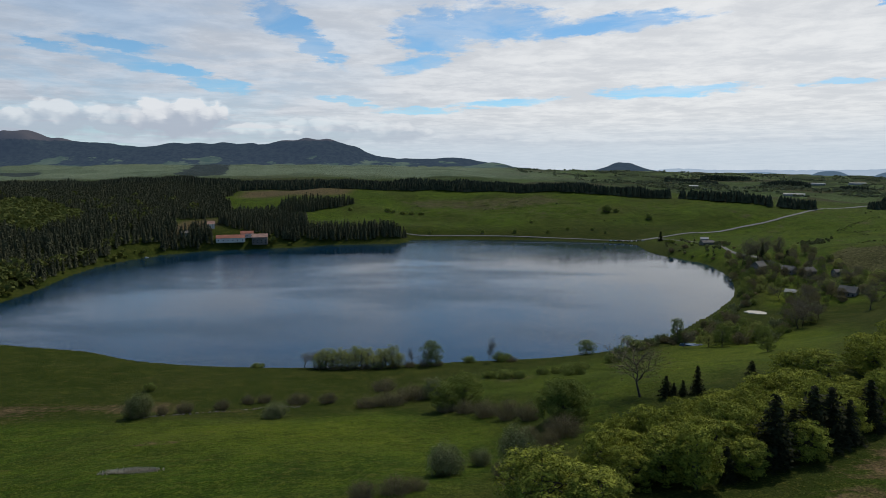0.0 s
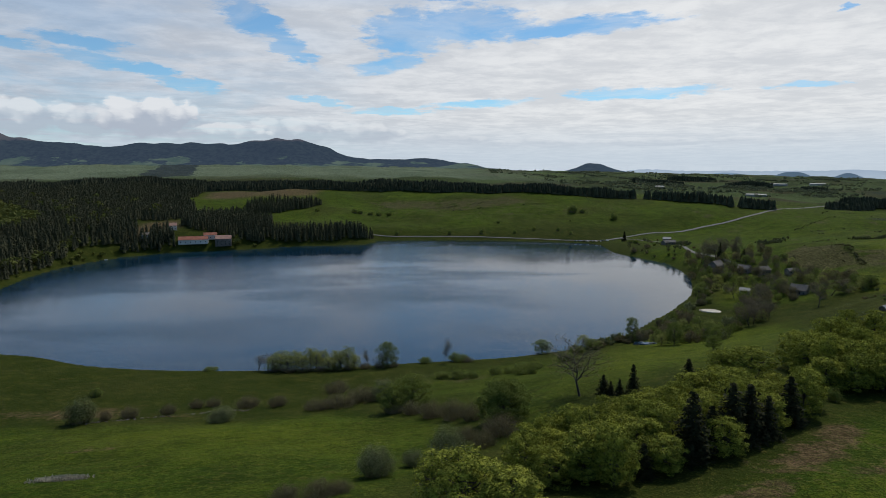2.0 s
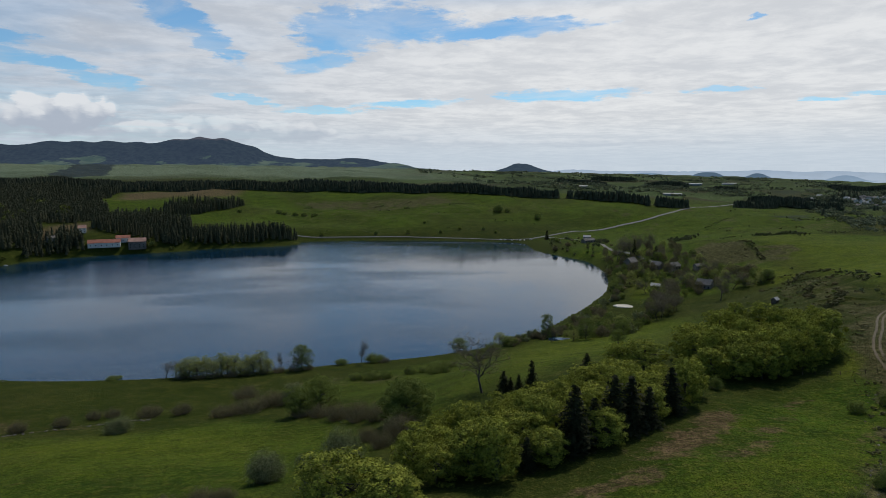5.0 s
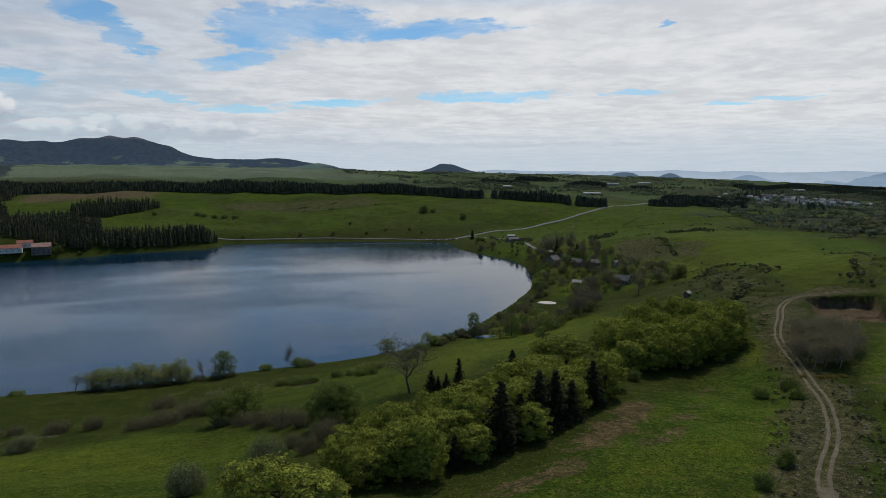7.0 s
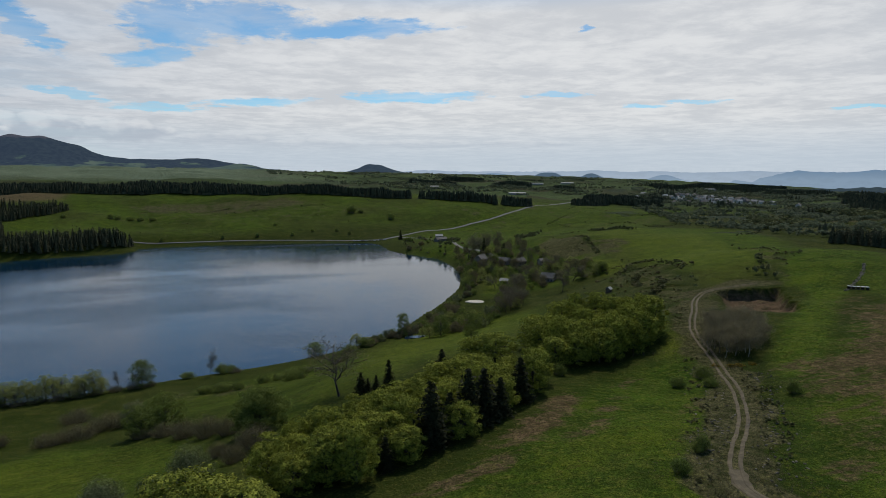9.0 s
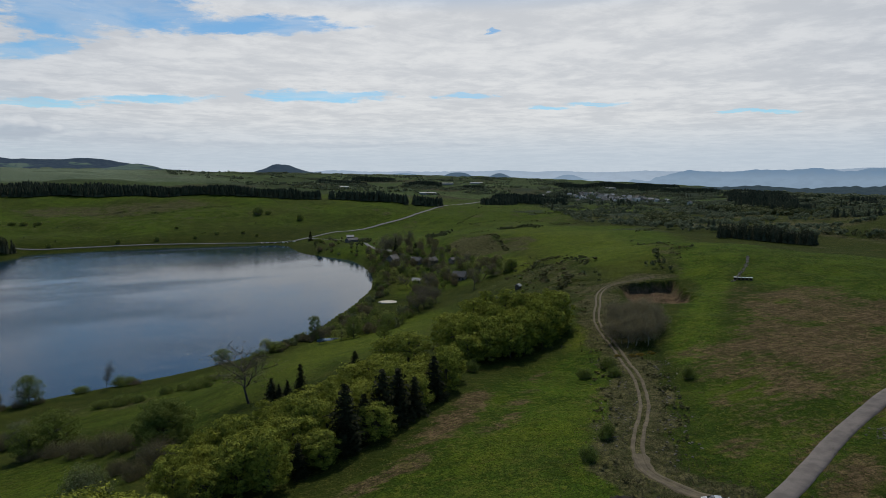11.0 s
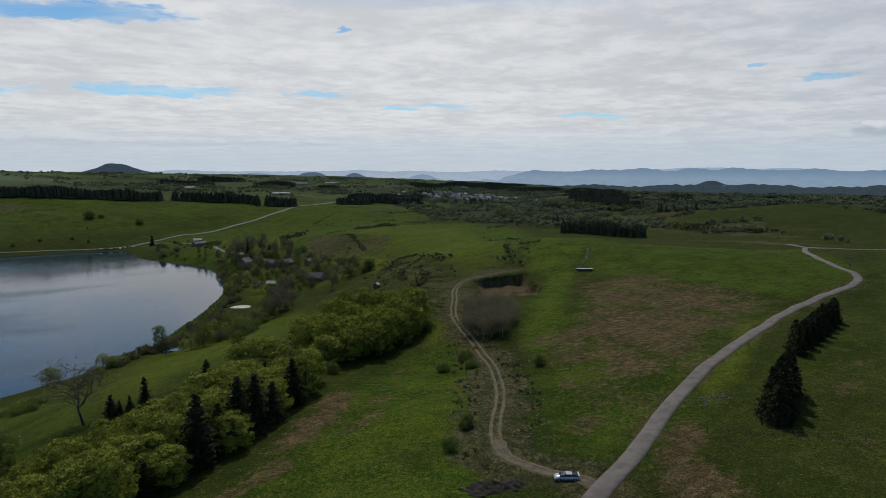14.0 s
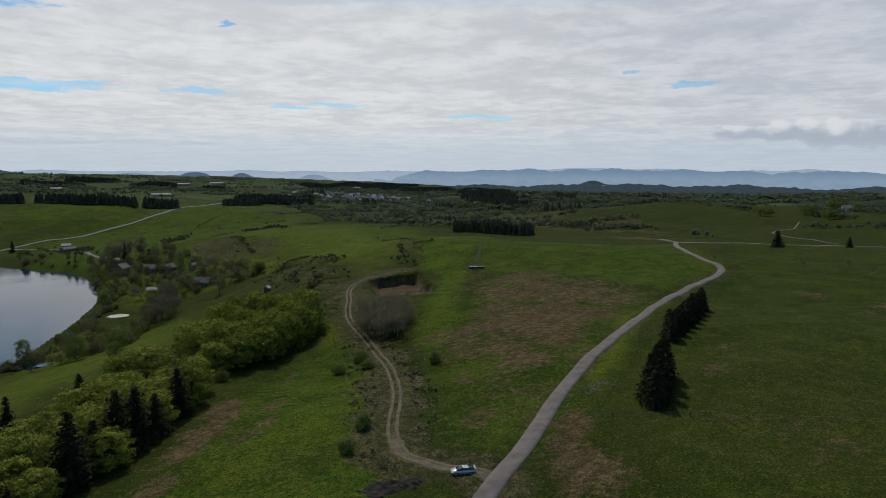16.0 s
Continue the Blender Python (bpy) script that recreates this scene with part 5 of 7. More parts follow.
for x, y, h, w in [(-76, 337, 9.8, 11.6), (-16.7, 337, 9.8, 5.5), (-11.2, 338, 8.6, 6.2), (25.4, 345, 13.9, 8.2), (60.1, 187.6, 17.0, 16.5),
                   (316, 634, 23, 22), (310, 646, 24, 22), (303, 640, 22, 18), (139.8, 362, 11.4, 10.4), (236.8, 422, 19, 19), (269.8, 462, 19, 15), (310, 442, 16, 20), (285, 418, 17, 18), (290, 492, 13, 12), (300, 520, 14, 12), (318, 545, 13, 12), (335, 575, 15, 13), (322, 590, 16, 14), (290, 575, 12, 11), (262, 488, 12, 12), (275, 470, 13, 13), (256, 446, 12, 12), (330, 500, 11, 10), (345, 520, 12, 11), (282, 545, 12, 11)]:
    plant(BARE_TREES, x, y, h, w, dice)
for x, y, h, w in [(65.2, 180.2, 6.5, 5.0), (69.2, 177.7, 4.7, 3.3), (72.9, 176.9, 8.4, 4.6), (66.9, 178.6, 4.3, 3.3), (96.5, 193.3, 4.5, 4.0), (88, 176, 5, 3.5), (110, 176, 5, 3.6), (316, 627, 19, 8), (328, 603, 12.3, 9),
                   (522, 90, 12, 10), (570, 51, 8, 6), (300, 876, 14, 8)]:
    plant(SMALL_SPRUCES, x, y, h, w, dice)
for x, y, h, w in [(-112.6, 245.3, 4.7, 5.0), (-105.6, 250.2, 5.2, 7.8), (-92.3, 255.7, 4.6, 7.5), (-84.7, 267, 4.3, 7.4), (-78.6, 269.8, 4.3, 7.5), (-62.5, 264.7, 5, 11.2), (-49.5, 263, 5.2, 8.7),
                   (-31.4, 253.3, 4.8, 11.7), (-22.2, 255, 5.6, 15), (-13.2, 262.9, 6.2, 17), (-27.2, 283.7, 5.9, 13), (14.9, 213, 6.1, 11.8), (21.8, 204.3, 6.8, 11.3), (27.2, 195.7, 6.3, 9)]:
    plant(GREY_BUSHES, x, y, h, w, dice)
for x, y, h, w in [(-16.1, 118.8, 3.7, 6.7), (-9.6, 120.5, 3.7, 7.9), (-5.7, 122.5, 2.7, 5.7), (27.1, 157.2, 4.5, 7.3), (33.1, 165.9, 6.3, 10.8), (32.4, 174.4, 4.2, 9.7), (8, 222, 5, 9), (1, 228, 4, 8), (24, 170, 4, 7), (13, 130, 4, 6)]:
    plant(GREY_BUSHES, x, y, h, w, dice)
for x, y, h, w in [(-136.7, 286.6, 4.3, 5.8), (14.3, 344, 3.6, 8.2), (32.8, 347, 5.2, 11.4), (22.2, 300.4, 3.7, 8.3), (30.2, 297.7, 4.2, 10.9), (36.5, 293.5, 3.6, 6.5), (48.1, 299.2, 3.9, 6.6), (55.3, 301.4, 3.4, 7.7),
                   (63.4, 307.3, 4.3, 11.2), (69.4, 309.1, 3.5, 8.5), (-101.1, 337, 2.5, 8), (89.5, 326, 5.5, 10.1), (102.7, 358, 4.4, 9.8), (58.1, 285.4, 4.1, 7.9), (63.3, 284.8, 3.8, 5.3)]:
    plant(BUSHES, x, y, h, w, dice)
for x, y, h, w in [(124.7, 165, 4.3, 4.5), (114.6, 94.3, 3.8, 3.2), (113.1, 93.9, 2.5, 2.7), (102.3, 87, 3.4, 3.8), (147.4, 138, 3.5, 5.1), (154, 132.7, 3.0, 4.5), (163.9, 114.3, 4.0, 3.7), (158.7, 139.9, 4.5, 5.4)]:
    plant(BUSHES, x, y, h, w, dice)

for x, y, h, w in [(-66, 332, 3, 8), (-58, 330, 3, 9), (-50, 331, 3, 9), (-42, 331, 3, 9), (-34, 332, 3, 9), (-26, 333, 3, 8), (-18, 334, 3.5, 8), (-10, 335, 3.5, 8), (-3, 336, 3, 7), (38, 344, 3, 8)]:
    plant(GREY_BUSHES, x, y, h, w, dice)

# bushes and trees along the eastern bank and round the hamlet
BANK = rounded([(104, 366), (128, 379), (149, 388), (171, 417), (190, 440), (212, 465), (230, 490), (248, 520), (270, 562), (288, 610)], 6, False)
for k in range(80):
    x, y = BANK[dice.randrange(len(BANK))]
    x, y, h = x + dice.uniform(0, 10), y + dice.uniform(-7, 4), dice.uniform(2.5, 6.5)
    if math.hypot(x - 232, y - 460) > 15 and math.hypot(x - 224, y - 446) > 13:
        plant(BANK_BUSHES, x, y, h, dice.uniform(5, 9), dice)
HOUSES_AT = ((304, 471), (300, 460), (296, 450), (228, 452), (222, 440), (216, 428), (326, 563), (315, 574), (344, 547), (277, 500), (300, 600), (234, 463))


def clear_of_houses(x, y, gap=11):
    return all(math.hypot(x - a, y - b) > gap for a, b in HOUSES_AT)


for x, y in fill([(255, 530), (272, 590), (290, 640), (306, 690), (338, 660), (362, 600), (352, 545), (330, 505), (300, 492), (275, 500)], 11.0, 8):
    if clear_of_houses(x, y, 8):
        plant(VILLAGE_TREES, x, y, dice.uniform(5, 11), dice.uniform(6, 9), dice)
for x, y in fill([(238, 400), (262, 440), (285, 462), (296, 445), (330, 430), (345, 470), (350, 520), (325, 500), (300, 480), (270, 492), (244, 452), (228, 410)], 9.5, 9):
    if clear_of_houses(x, y, 8):
        plant(VILLAGE_TREES if dice.random() < 0.75 else BANK_BUSHES, x, y, dice.uniform(4, 10), None, dice)
for x, y, h, w in ((226, 397, 14, 12), (231, 401, 15, 12), (241, 404, 15, 13), (237, 409, 13, 11), (250, 415, 12, 11), (324, 640, 22, 16), (331, 648, 21, 16), (337, 640, 20, 15), (343, 655, 18, 14), (309, 513, 13, 12),
                   (318, 506, 13, 12), (330, 512, 14, 13), (337, 517, 13, 12), (298, 487, 12, 11), (323, 468, 10, 11), (285, 478, 11, 10), (316, 552, 12, 11), (332, 548, 12, 11), (304, 580, 13, 12), (290, 566, 12, 11)):
    plant(BARE_TREES, x, y, h, w, dice)
for x, y, h, w in ((261, 541, 10, 10), (322, 587, 12, 11), (332, 433, 9, 10), (336, 440, 7, 8), (252, 527, 8, 11), (247, 519, 7, 10), (258, 535, 8, 10), (276, 560, 9, 9), (283, 548, 9, 9)):
    plant(GREEN_TREES, x, y, h, w, dice)
for x, y in fill([(150, 370), (165, 390), (185, 425), (210, 450), (235, 430), (215, 390), (180, 345)], 8, 10):
    if not clear_of_houses(x, y, 15):
        continue
    plant(VILLAGE_TREES if dice.random() < 0.5 else BANK_BUSHES, x, y, dice.uniform(3.5, 9), None, dice)
for x, y in fill([(262, 770), (290, 790), (300, 870), (345, 870), (360, 800), (340, 760), (330, 700), (300, 690)], 17, 13):
    plant(BANK_BUSHES, x, y, dice.uniform(2.5, 6), None, dice)
for x, y, h in ((208.5, 73.3, 2.6), (404.9, 101.1, 5.5), (412.4, 55.9, 4.5), (409.8, 38.7, 5.0), (423.5, 37.1, 5.0), (400.4, 24.0, 4.5)):
    plant(BARE_TREES, x, y, h, h * 0.6, dice)
for x, y, h, w in ((898, 123, 15, 16), (905, 131, 13, 13), (1139, 121, 18, 22), (1128, 132, 15, 16), (875, 103, 13, 13), (880, 97, 10, 12), (851, 170, 11, 16), (858, 163, 10, 12), (1105, 96, 14, 15)):
    plant(VILLAGE_TREES[:1], x, y, h, w, dice)
# the leafless thicket below the quarry
THICKET = [(bare_tree("thicket_tree", s, 10, 6.5, "leafless brown birch in a dense thicket", 1800, OLIVE_BUD, bark=PALE_BARK), 10, 6.5) for s in (65, 66)]
for x, y in fill([(179, 160), (178, 150), (184, 147), (200, 158), (210, 173), (206, 184), (194, 176)], 3.5, 12):
    plant(THICKET, x, y, dice.uniform(7.0, 9.5), dice.uniform(5.5, 7), dice)
for x, y in ((172.5, 143.5), (174.5, 142.0), (170.0, 147.0), (178, 140.5)):
    plant(BROOM_BUSHES, x, y, dice.uniform(0.9, 1.3), dice.uniform(2.0, 3.2), dice)
# spruces in a close row beside the road
ROW_MODEL = [(spruce("row_spruce", s, 10, 7.0, "dense dark spruce in a close row beside the road", 1.2, 0.5), 10, 7.0) for s in (77, 78)]
ROW_SPRUCES = [(156.3 + k * 2.1, 46.4 + k * 0.5 + (k % 3 - 1) * 0.9, 10.2 + (k * 5 % 4) * 0.55) for k in range(11)]
ROW_SPRUCES += [(211 + k * 2.7, 61.2 + k * 0.36 + (k % 3 - 1) * 1.2, 7.6 + (k * 7 % 5) * 0.4) for k in range(24)]
for x, y, h in ROW_SPRUCES:
    plant(ROW_MODEL, x, y, h * 0.95, h * 0.56, dice)
# single bushes on the far slope and the rough bank
for x, y, h, w in [(-98, 1120, 8, 12), (-88, 1117, 7, 10), (-70, 1114, 6, 12), (-55, 1112, 6, 12), (-38, 1110, 6, 12), (-163, 1121, 7, 9), (274, 1071, 14, 17), (290, 1068, 7, 10), (330, 1022, 11, 13),
                   (108, 960, 6, 7), (158, 957, 5, 6), (190, 970, 5, 6), (60, 962, 6, 7), (225, 960, 5, 6), (-20, 965, 5, 6), (240, 940, 5, 5), (140, 1010, 4, 6)]:
    plant(BUSHES, x, y, h, w, dice)
for k in range(120):
    x, y = dice.uniform(205, 350), dice.uniform(222, 440)
    _, ok = off_line(np.array([x]), np.array([y]), np.array([(345, 440), (310, 316), (262, 248), (222, 228), (205, 240), (240, 320), (290, 400)], float), True)
    if ok[0]:
        plant(BANK_BUSHES, x, y, dice.uniform(0.8, 2.0), dice.uniform(2.0, 4.5), dice)


# ---- woods far off: every tree is a mesh, joined per wood ----
def far_spruce(rng):
    v, f, base = [], [], 0
    for k, (z0, z1, r) in enumerate(((0.06, 0.55, 0.19), (0.30, 0.78, 0.145), (0.56, 1.0, 0.10))):
        n = 6
        for i in range(n):
            a = 6.283 * i / n + k * 0.5
            rr = r * rng.uniform(0.7, 1.25)
            v.append((rr * math.cos(a), rr * math.sin(a), z0 + rng.uniform(-0.03, 0.03)))
        v.append((0, 0, z1))
        f += [(base + i, base + (i + 1) % n, base + n) for i in range(n)]
        base += n + 1
    return np.array(v), np.array(f)


def shaggy_spruce(rng):
    cone, sides = far_spruce(rng)
    cone = cone * (0.8, 0.8, 0.93)
    n = 26
    t = (np.arange(n) + rng.uniform(0, 1, n)) / n
    a = rng.uniform(0, 6.283, n)
    r = 0.185 * (1 - t) ** 0.75 * rng.uniform(0.6, 1.15, n) + 0.012
    pos = np.c_[r * np.cos(a), r * np.sin(a), 0.08 + 0.88 * t]
    v, f = leaf_cards(pos, np.c_[np.cos(a), np.sin(a), np.full(n, 0.7)], 0.075, rng, 0.6)
    return np.concatenate([cone, v]), np.concatenate([sides, f + len(cone)])


def far_broadleaf(rng):
    n = 34
    d = rng.normal(0, 1, (n, 3))
    d /= np.linalg.norm(d, axis=1)[:, None]
    pos = d * np.array([0.34, 0.34, 0.33]) * rng.uniform(0.6, 1.0, (n, 1)) + (0, 0, 0.55)
    return leaf_cards(pos, d, 0.20, rng, 0.7)


def wood(name, label, outlines, gap, tall, maker, mat, seed, spread=0.25, fat=1.0, sparse=None, holes=()):
    """A wood as one object: trees set out on a loose grid in the outlines."""
    rng = np.random.RandomState(seed)
    models = [maker(rng) for _ in range(5)]
    allv, allf, base = [], [], 0
    for outline in outlines:
        o = np.array(outline, float)
        lo, hi = o.min(0), o.max(0)
        gx, gy = np.meshgrid(np.arange(lo[0], hi[0], gap), np.arange(lo[1], hi[1], gap))
        p = np.c_[gx.ravel(), gy.ravel()] + rng.uniform(-0.42, 0.42, (gx.size, 2)) * gap
        _, inside = off_line(p[:, 0], p[:, 1], o, True)
        p = p[inside]
        for hole in holes:
            p = p[~off_line(p[:, 0], p[:, 1], np.array(hole, float), True)[1]]
        if sparse:
            p = p[waves(p[:, 0], p[:, 1], sparse[0], seed + 1) + 0.6 * waves(p[:, 0], p[:, 1], sparse[0] * 0.3, seed + 2) > sparse[1]]
        if not len(p):
            continue
        z = height(p[:, 0], p[:, 1])
        p, z = p[z > 0.1], z[z > 0.1]
        h = tall * rng.uniform(1 - spread, 1 + spread, len(p)) * (1 + 0.12 * waves(p[:, 0], p[:, 1], 70, seed))
        which, spin = rng.randint(0, 5, len(p)), rng.uniform(0, 6.283, len(p))
        for k, (v, f) in enumerate(models):
            sel = np.where(which == k)[0]
            if not len(sel):
                continue
            c, s = np.cos(spin[sel])[:, None], np.sin(spin[sel])[:, None]
            w = fat * h[sel][:, None]
            X = p[sel, 0][:, None] + w * (v[None, :, 0] * c - v[None, :, 1] * s)
            Y = p[sel, 1][:, None] + w * (v[None, :, 0] * s + v[None, :, 1] * c)
            Z = z[sel][:, None] + h[sel][:, None] * v[None, :, 2]
            allv.append(np.stack([X, Y, Z], -1).reshape(-1, 3))
            allf.append((f[None] + (base + np.arange(len(sel)) * len(v))[:, None, None]).reshape(-1, 3))
            base += len(sel) * len(v)
    ob = piece(name, mesh_of(name, np.concatenate(allv), np.concatenate(allf), mat))
    return tagged(ob, label, "forest", kind="stuff")


wood("spruce_plantation", "dark close spruce wood below the plateau edge", [[(548, 398), (606, 336), (640, 362), (585, 425)]], 4.6, 13, shaggy_spruce, FAR_NEEDLE, 113, 0.15, 1.15)
LIGHT_WOOD = [(-470, 715), (-455, 800), (-500, 880), (-620, 980), (-690, 960), (-600, 780)]
BROWN_CLEARING = [(-350, 838), (-326, 862), (-316, 900), (-343, 965), (-372, 909), (-366, 852)]
wood("spruce_forest", "dark dense spruce forest on the slope above the lake",
     [[(-366, 560), (-380, 640), (-383, 740), (-372, 772), (-345, 806), (-312, 826), (-302, 840), (-318, 862), (-330, 880), (-372, 880), (-420, 900), (-352, 940), (-340, 1010), (-372, 1120), (-420, 1220), (-420, 1330),
       (-560, 1380), (-800, 1300), (-1000, 1100), (-900, 800), (-620, 620), (-460, 560)]], 6.5, 13, shaggy_spruce, FAR_NEEDLE, 101, 0.26, 1.35, None, [LIGHT_WOOD, BROWN_CLEARING])
wood("mixed_wood", "single fresh green broadleaf trees among dark spruces", [[(-400, 780), (-360, 900), (-420, 1150), (-700, 1150), (-800, 900), (-560, 760)]], 13, 13, far_broadleaf, MIXED_LEAF, 109, 0.25, 0.9, (90, 0.45), [LIGHT_WOOD, BROWN_CLEARING])
wood("spruce_forest", "dark spruce wood on a point by the lake",
     [[(-192, 876), (-140, 892), (-78, 906), (-58, 920), (-54, 946), (-90, 955), (-190, 920)], [(-300, 882), (-245, 868), (-200, 868), (-190, 905), (-215, 1000), (-290, 1080), (-330, 1040), (-330, 960), (-318, 900)],
      [(-290, 1130), (-235, 1100), (-180, 1160), (-165, 1195), (-190, 1215), (-290, 1180)]], 5.5, 15, shaggy_spruce, FAR_NEEDLE, 102)
wood("shore_spruces", "dark spruces standing in front of the lakeside inn", [[(-352, 786), (-336, 800), (-312, 816), (-300, 826), (-306, 834), (-330, 836), (-352, 812)], [(-232, 862), (-212, 866), (-196, 874), (-196, 884), (-225, 878)]], 5.5, 12, shaggy_spruce, FAR_NEEDLE, 111, 0.3, 1.3)
wood("shore_trees", "grey-green bushes and small trees along the lake meadow", [[(-350, 560), (-368, 640), (-374, 700), (-362, 752), (-340, 786), (-330, 800), (-336, 806), (-352, 792), (-376, 758), (-390, 704), (-384, 640), (-366, 560)], [(-290, 824), (-262, 838), (-236, 848), (-200, 860), (-200, 866), (-240, 856), (-292, 832)]], 7.5, 5, far_broadleaf, MIXED_LEAF, 112, 0.5, 1.3, (40, 0.1))
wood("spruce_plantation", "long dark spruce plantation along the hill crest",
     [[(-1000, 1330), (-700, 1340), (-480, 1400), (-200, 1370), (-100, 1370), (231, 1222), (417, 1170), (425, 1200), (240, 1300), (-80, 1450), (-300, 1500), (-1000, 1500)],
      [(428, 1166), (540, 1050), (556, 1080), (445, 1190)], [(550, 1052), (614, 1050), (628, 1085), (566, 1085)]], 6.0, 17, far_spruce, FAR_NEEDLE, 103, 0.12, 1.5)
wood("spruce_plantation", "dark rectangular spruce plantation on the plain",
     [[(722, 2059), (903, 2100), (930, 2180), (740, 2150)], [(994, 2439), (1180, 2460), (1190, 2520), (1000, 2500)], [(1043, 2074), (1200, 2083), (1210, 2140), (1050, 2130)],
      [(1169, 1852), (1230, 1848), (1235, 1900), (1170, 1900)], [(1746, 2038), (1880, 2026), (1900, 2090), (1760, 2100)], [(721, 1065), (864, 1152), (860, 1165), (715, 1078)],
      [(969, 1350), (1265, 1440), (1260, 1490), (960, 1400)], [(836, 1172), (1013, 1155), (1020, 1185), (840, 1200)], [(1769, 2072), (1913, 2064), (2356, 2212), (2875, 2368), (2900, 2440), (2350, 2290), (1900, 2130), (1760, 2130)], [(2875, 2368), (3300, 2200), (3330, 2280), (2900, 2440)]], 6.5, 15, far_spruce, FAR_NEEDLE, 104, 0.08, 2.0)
wood("spruce_plantation", "dark spruce wood in the valley beyond the plateau",
     [[(1891, 1963), (1983, 1555), (2080, 1560), (1990, 2000)], [(1956, 1453), (2021, 1288), (2100, 1300), (2040, 1470)],
      [(1353, 968), (1389, 839), (1500, 860), (1460, 990)], [(2500, 1700), (2720, 900), (2800, 920), (2600, 1720)]], 8.0, 16, far_spruce, FAR_NEEDLE, 105, 0.12, 1.8)
wood("mixed_wood", "fresh green broadleaf wood among spruces above the lake", [LIGHT_WOOD, [(-345, 430), (-357, 500), (-366, 560), (-400, 600), (-440, 560), (-400, 430)],
                                                                            [(-381, 560), (-384, 700), (-382, 765), (-394, 770), (-396, 690), (-390, 560)], [(-258, 846), (-240, 848), (-225, 852), (-225, 858), (-238, 856)]], 8, 11, far_broadleaf, MIXED_LEAF, 106, 0.3, 1.2)
wood("valley_copse", "dark rounded broadleaf copse on the near valley side", [[(760, 690), (716, 596), (790, 625), (900, 740), (880, 800)], [(1020, 520), (1216, 829), (1450, 849), (1420, 905), (1182, 917)]], 11, 11, far_broadleaf, FAR_LEAF, 141, 0.3, 1.5, (130, -0.45))
wood("spruce_plantation", "dark spruce block on the far valley slope", [[(1665, 1217), (1630, 1116), (1657, 1002), (1900, 1160), (2200, 1420), (2100, 1520)], [(1714, 901), (1730, 844), (1900, 940), (1890, 1000)]], 11, 17, far_spruce, FAR_NEEDLE, 142, 0.12, 1.9)
VALLEY = [(600, 560), (680, 400), (700, 300), (860, 560), (1000, 420), (1300, 330), (2300, 300), (3000, 900), (2900, 1700), (2100, 2100), (1500, 1900), (1250, 1560), (1000, 1280), (760, 900)]
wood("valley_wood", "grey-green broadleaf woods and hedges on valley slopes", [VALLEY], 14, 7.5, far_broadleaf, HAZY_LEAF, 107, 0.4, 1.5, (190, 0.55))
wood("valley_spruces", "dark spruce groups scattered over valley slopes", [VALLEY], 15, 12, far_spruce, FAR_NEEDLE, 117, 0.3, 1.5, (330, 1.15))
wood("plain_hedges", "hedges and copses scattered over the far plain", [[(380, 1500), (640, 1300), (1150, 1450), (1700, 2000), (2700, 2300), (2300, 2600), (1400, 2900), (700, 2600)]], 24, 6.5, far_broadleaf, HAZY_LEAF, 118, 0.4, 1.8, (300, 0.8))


def hedge_net(name, label, outline, cell, gap, tall, half, mat, seed, gaps):
    """Hedges along the borders of a patchwork of fields, as one object."""
    rng = np.random.RandomState(seed)
    o = np.array(outline, float)
    lo, hi = o.min(0) - cell, o.max(0) + cell
    count = int((hi - lo).prod() / cell ** 2)
    seeds = rng.uniform(lo, hi, (count, 2))
    gx, gy = np.meshgrid(np.arange(lo[0], hi[0], gap), np.arange(lo[1], hi[1], gap))
    p = np.c_[gx.ravel(), gy.ravel()] + rng.uniform(-0.4, 0.4, (gx.size, 2)) * gap
    p = p[off_line(p[:, 0], p[:, 1], o, True)[1]]
    near = np.full((len(p), 2), 1e9)
    for q in seeds:
        d = np.hypot(p[:, 0] - q[0], (p[:, 1] - q[1]) * 1.0)
        near[:, 1] = np.minimum(near[:, 1], np.maximum(near[:, 0], d))
        near[:, 0] = np.minimum(near[:, 0], d)
    p = p[(near[:, 1] - near[:, 0] < half * 2) & (waves(p[:, 0], p[:, 1], cell * 1.2, seed) + 0.7 * waves(p[:, 0], p[:, 1], cell * 0.3, seed + 1) > gaps)]
    models = [far_broadleaf(rng) for _ in range(4)]
    z = height(p[:, 0], p[:, 1])
    h = tall * rng.uniform(0.5, 1.4, len(p))
    v, f, base = [], [], 0
    for k, (mv, mf) in enumerate(models):
        sel = np.arange(k, len(p), 4)
        v.append((np.c_[p, z][sel][:, None] + mv[None] * (h[sel][:, None, None] * np.array([1.5, 1.5, 1.0]))).reshape(-1, 3))
        f.append((mf[None] + (base + np.arange(len(sel)) * len(mv))[:, None, None]).reshape(-1, 3))
        base += len(sel) * len(mv)
    tagged(piece(name, mesh_of(name, np.concatenate(v), np.concatenate(f), mat)), label, "hedges", kind="stuff")


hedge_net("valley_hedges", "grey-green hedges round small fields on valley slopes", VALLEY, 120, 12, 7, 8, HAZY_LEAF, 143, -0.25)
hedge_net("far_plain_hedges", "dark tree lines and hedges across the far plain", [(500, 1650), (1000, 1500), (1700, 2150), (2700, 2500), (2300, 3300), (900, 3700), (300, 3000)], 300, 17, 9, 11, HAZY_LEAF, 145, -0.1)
hedge_net("plain_field_hedges", "thin hedges between pastures on the near plain", [(560, 620), (440, 700), (480, 900), (700, 1040), (1000, 1120), (900, 900), (700, 640)], 110, 6, 2.0, 2.2, FAR_LEAF, 144, 0.1)


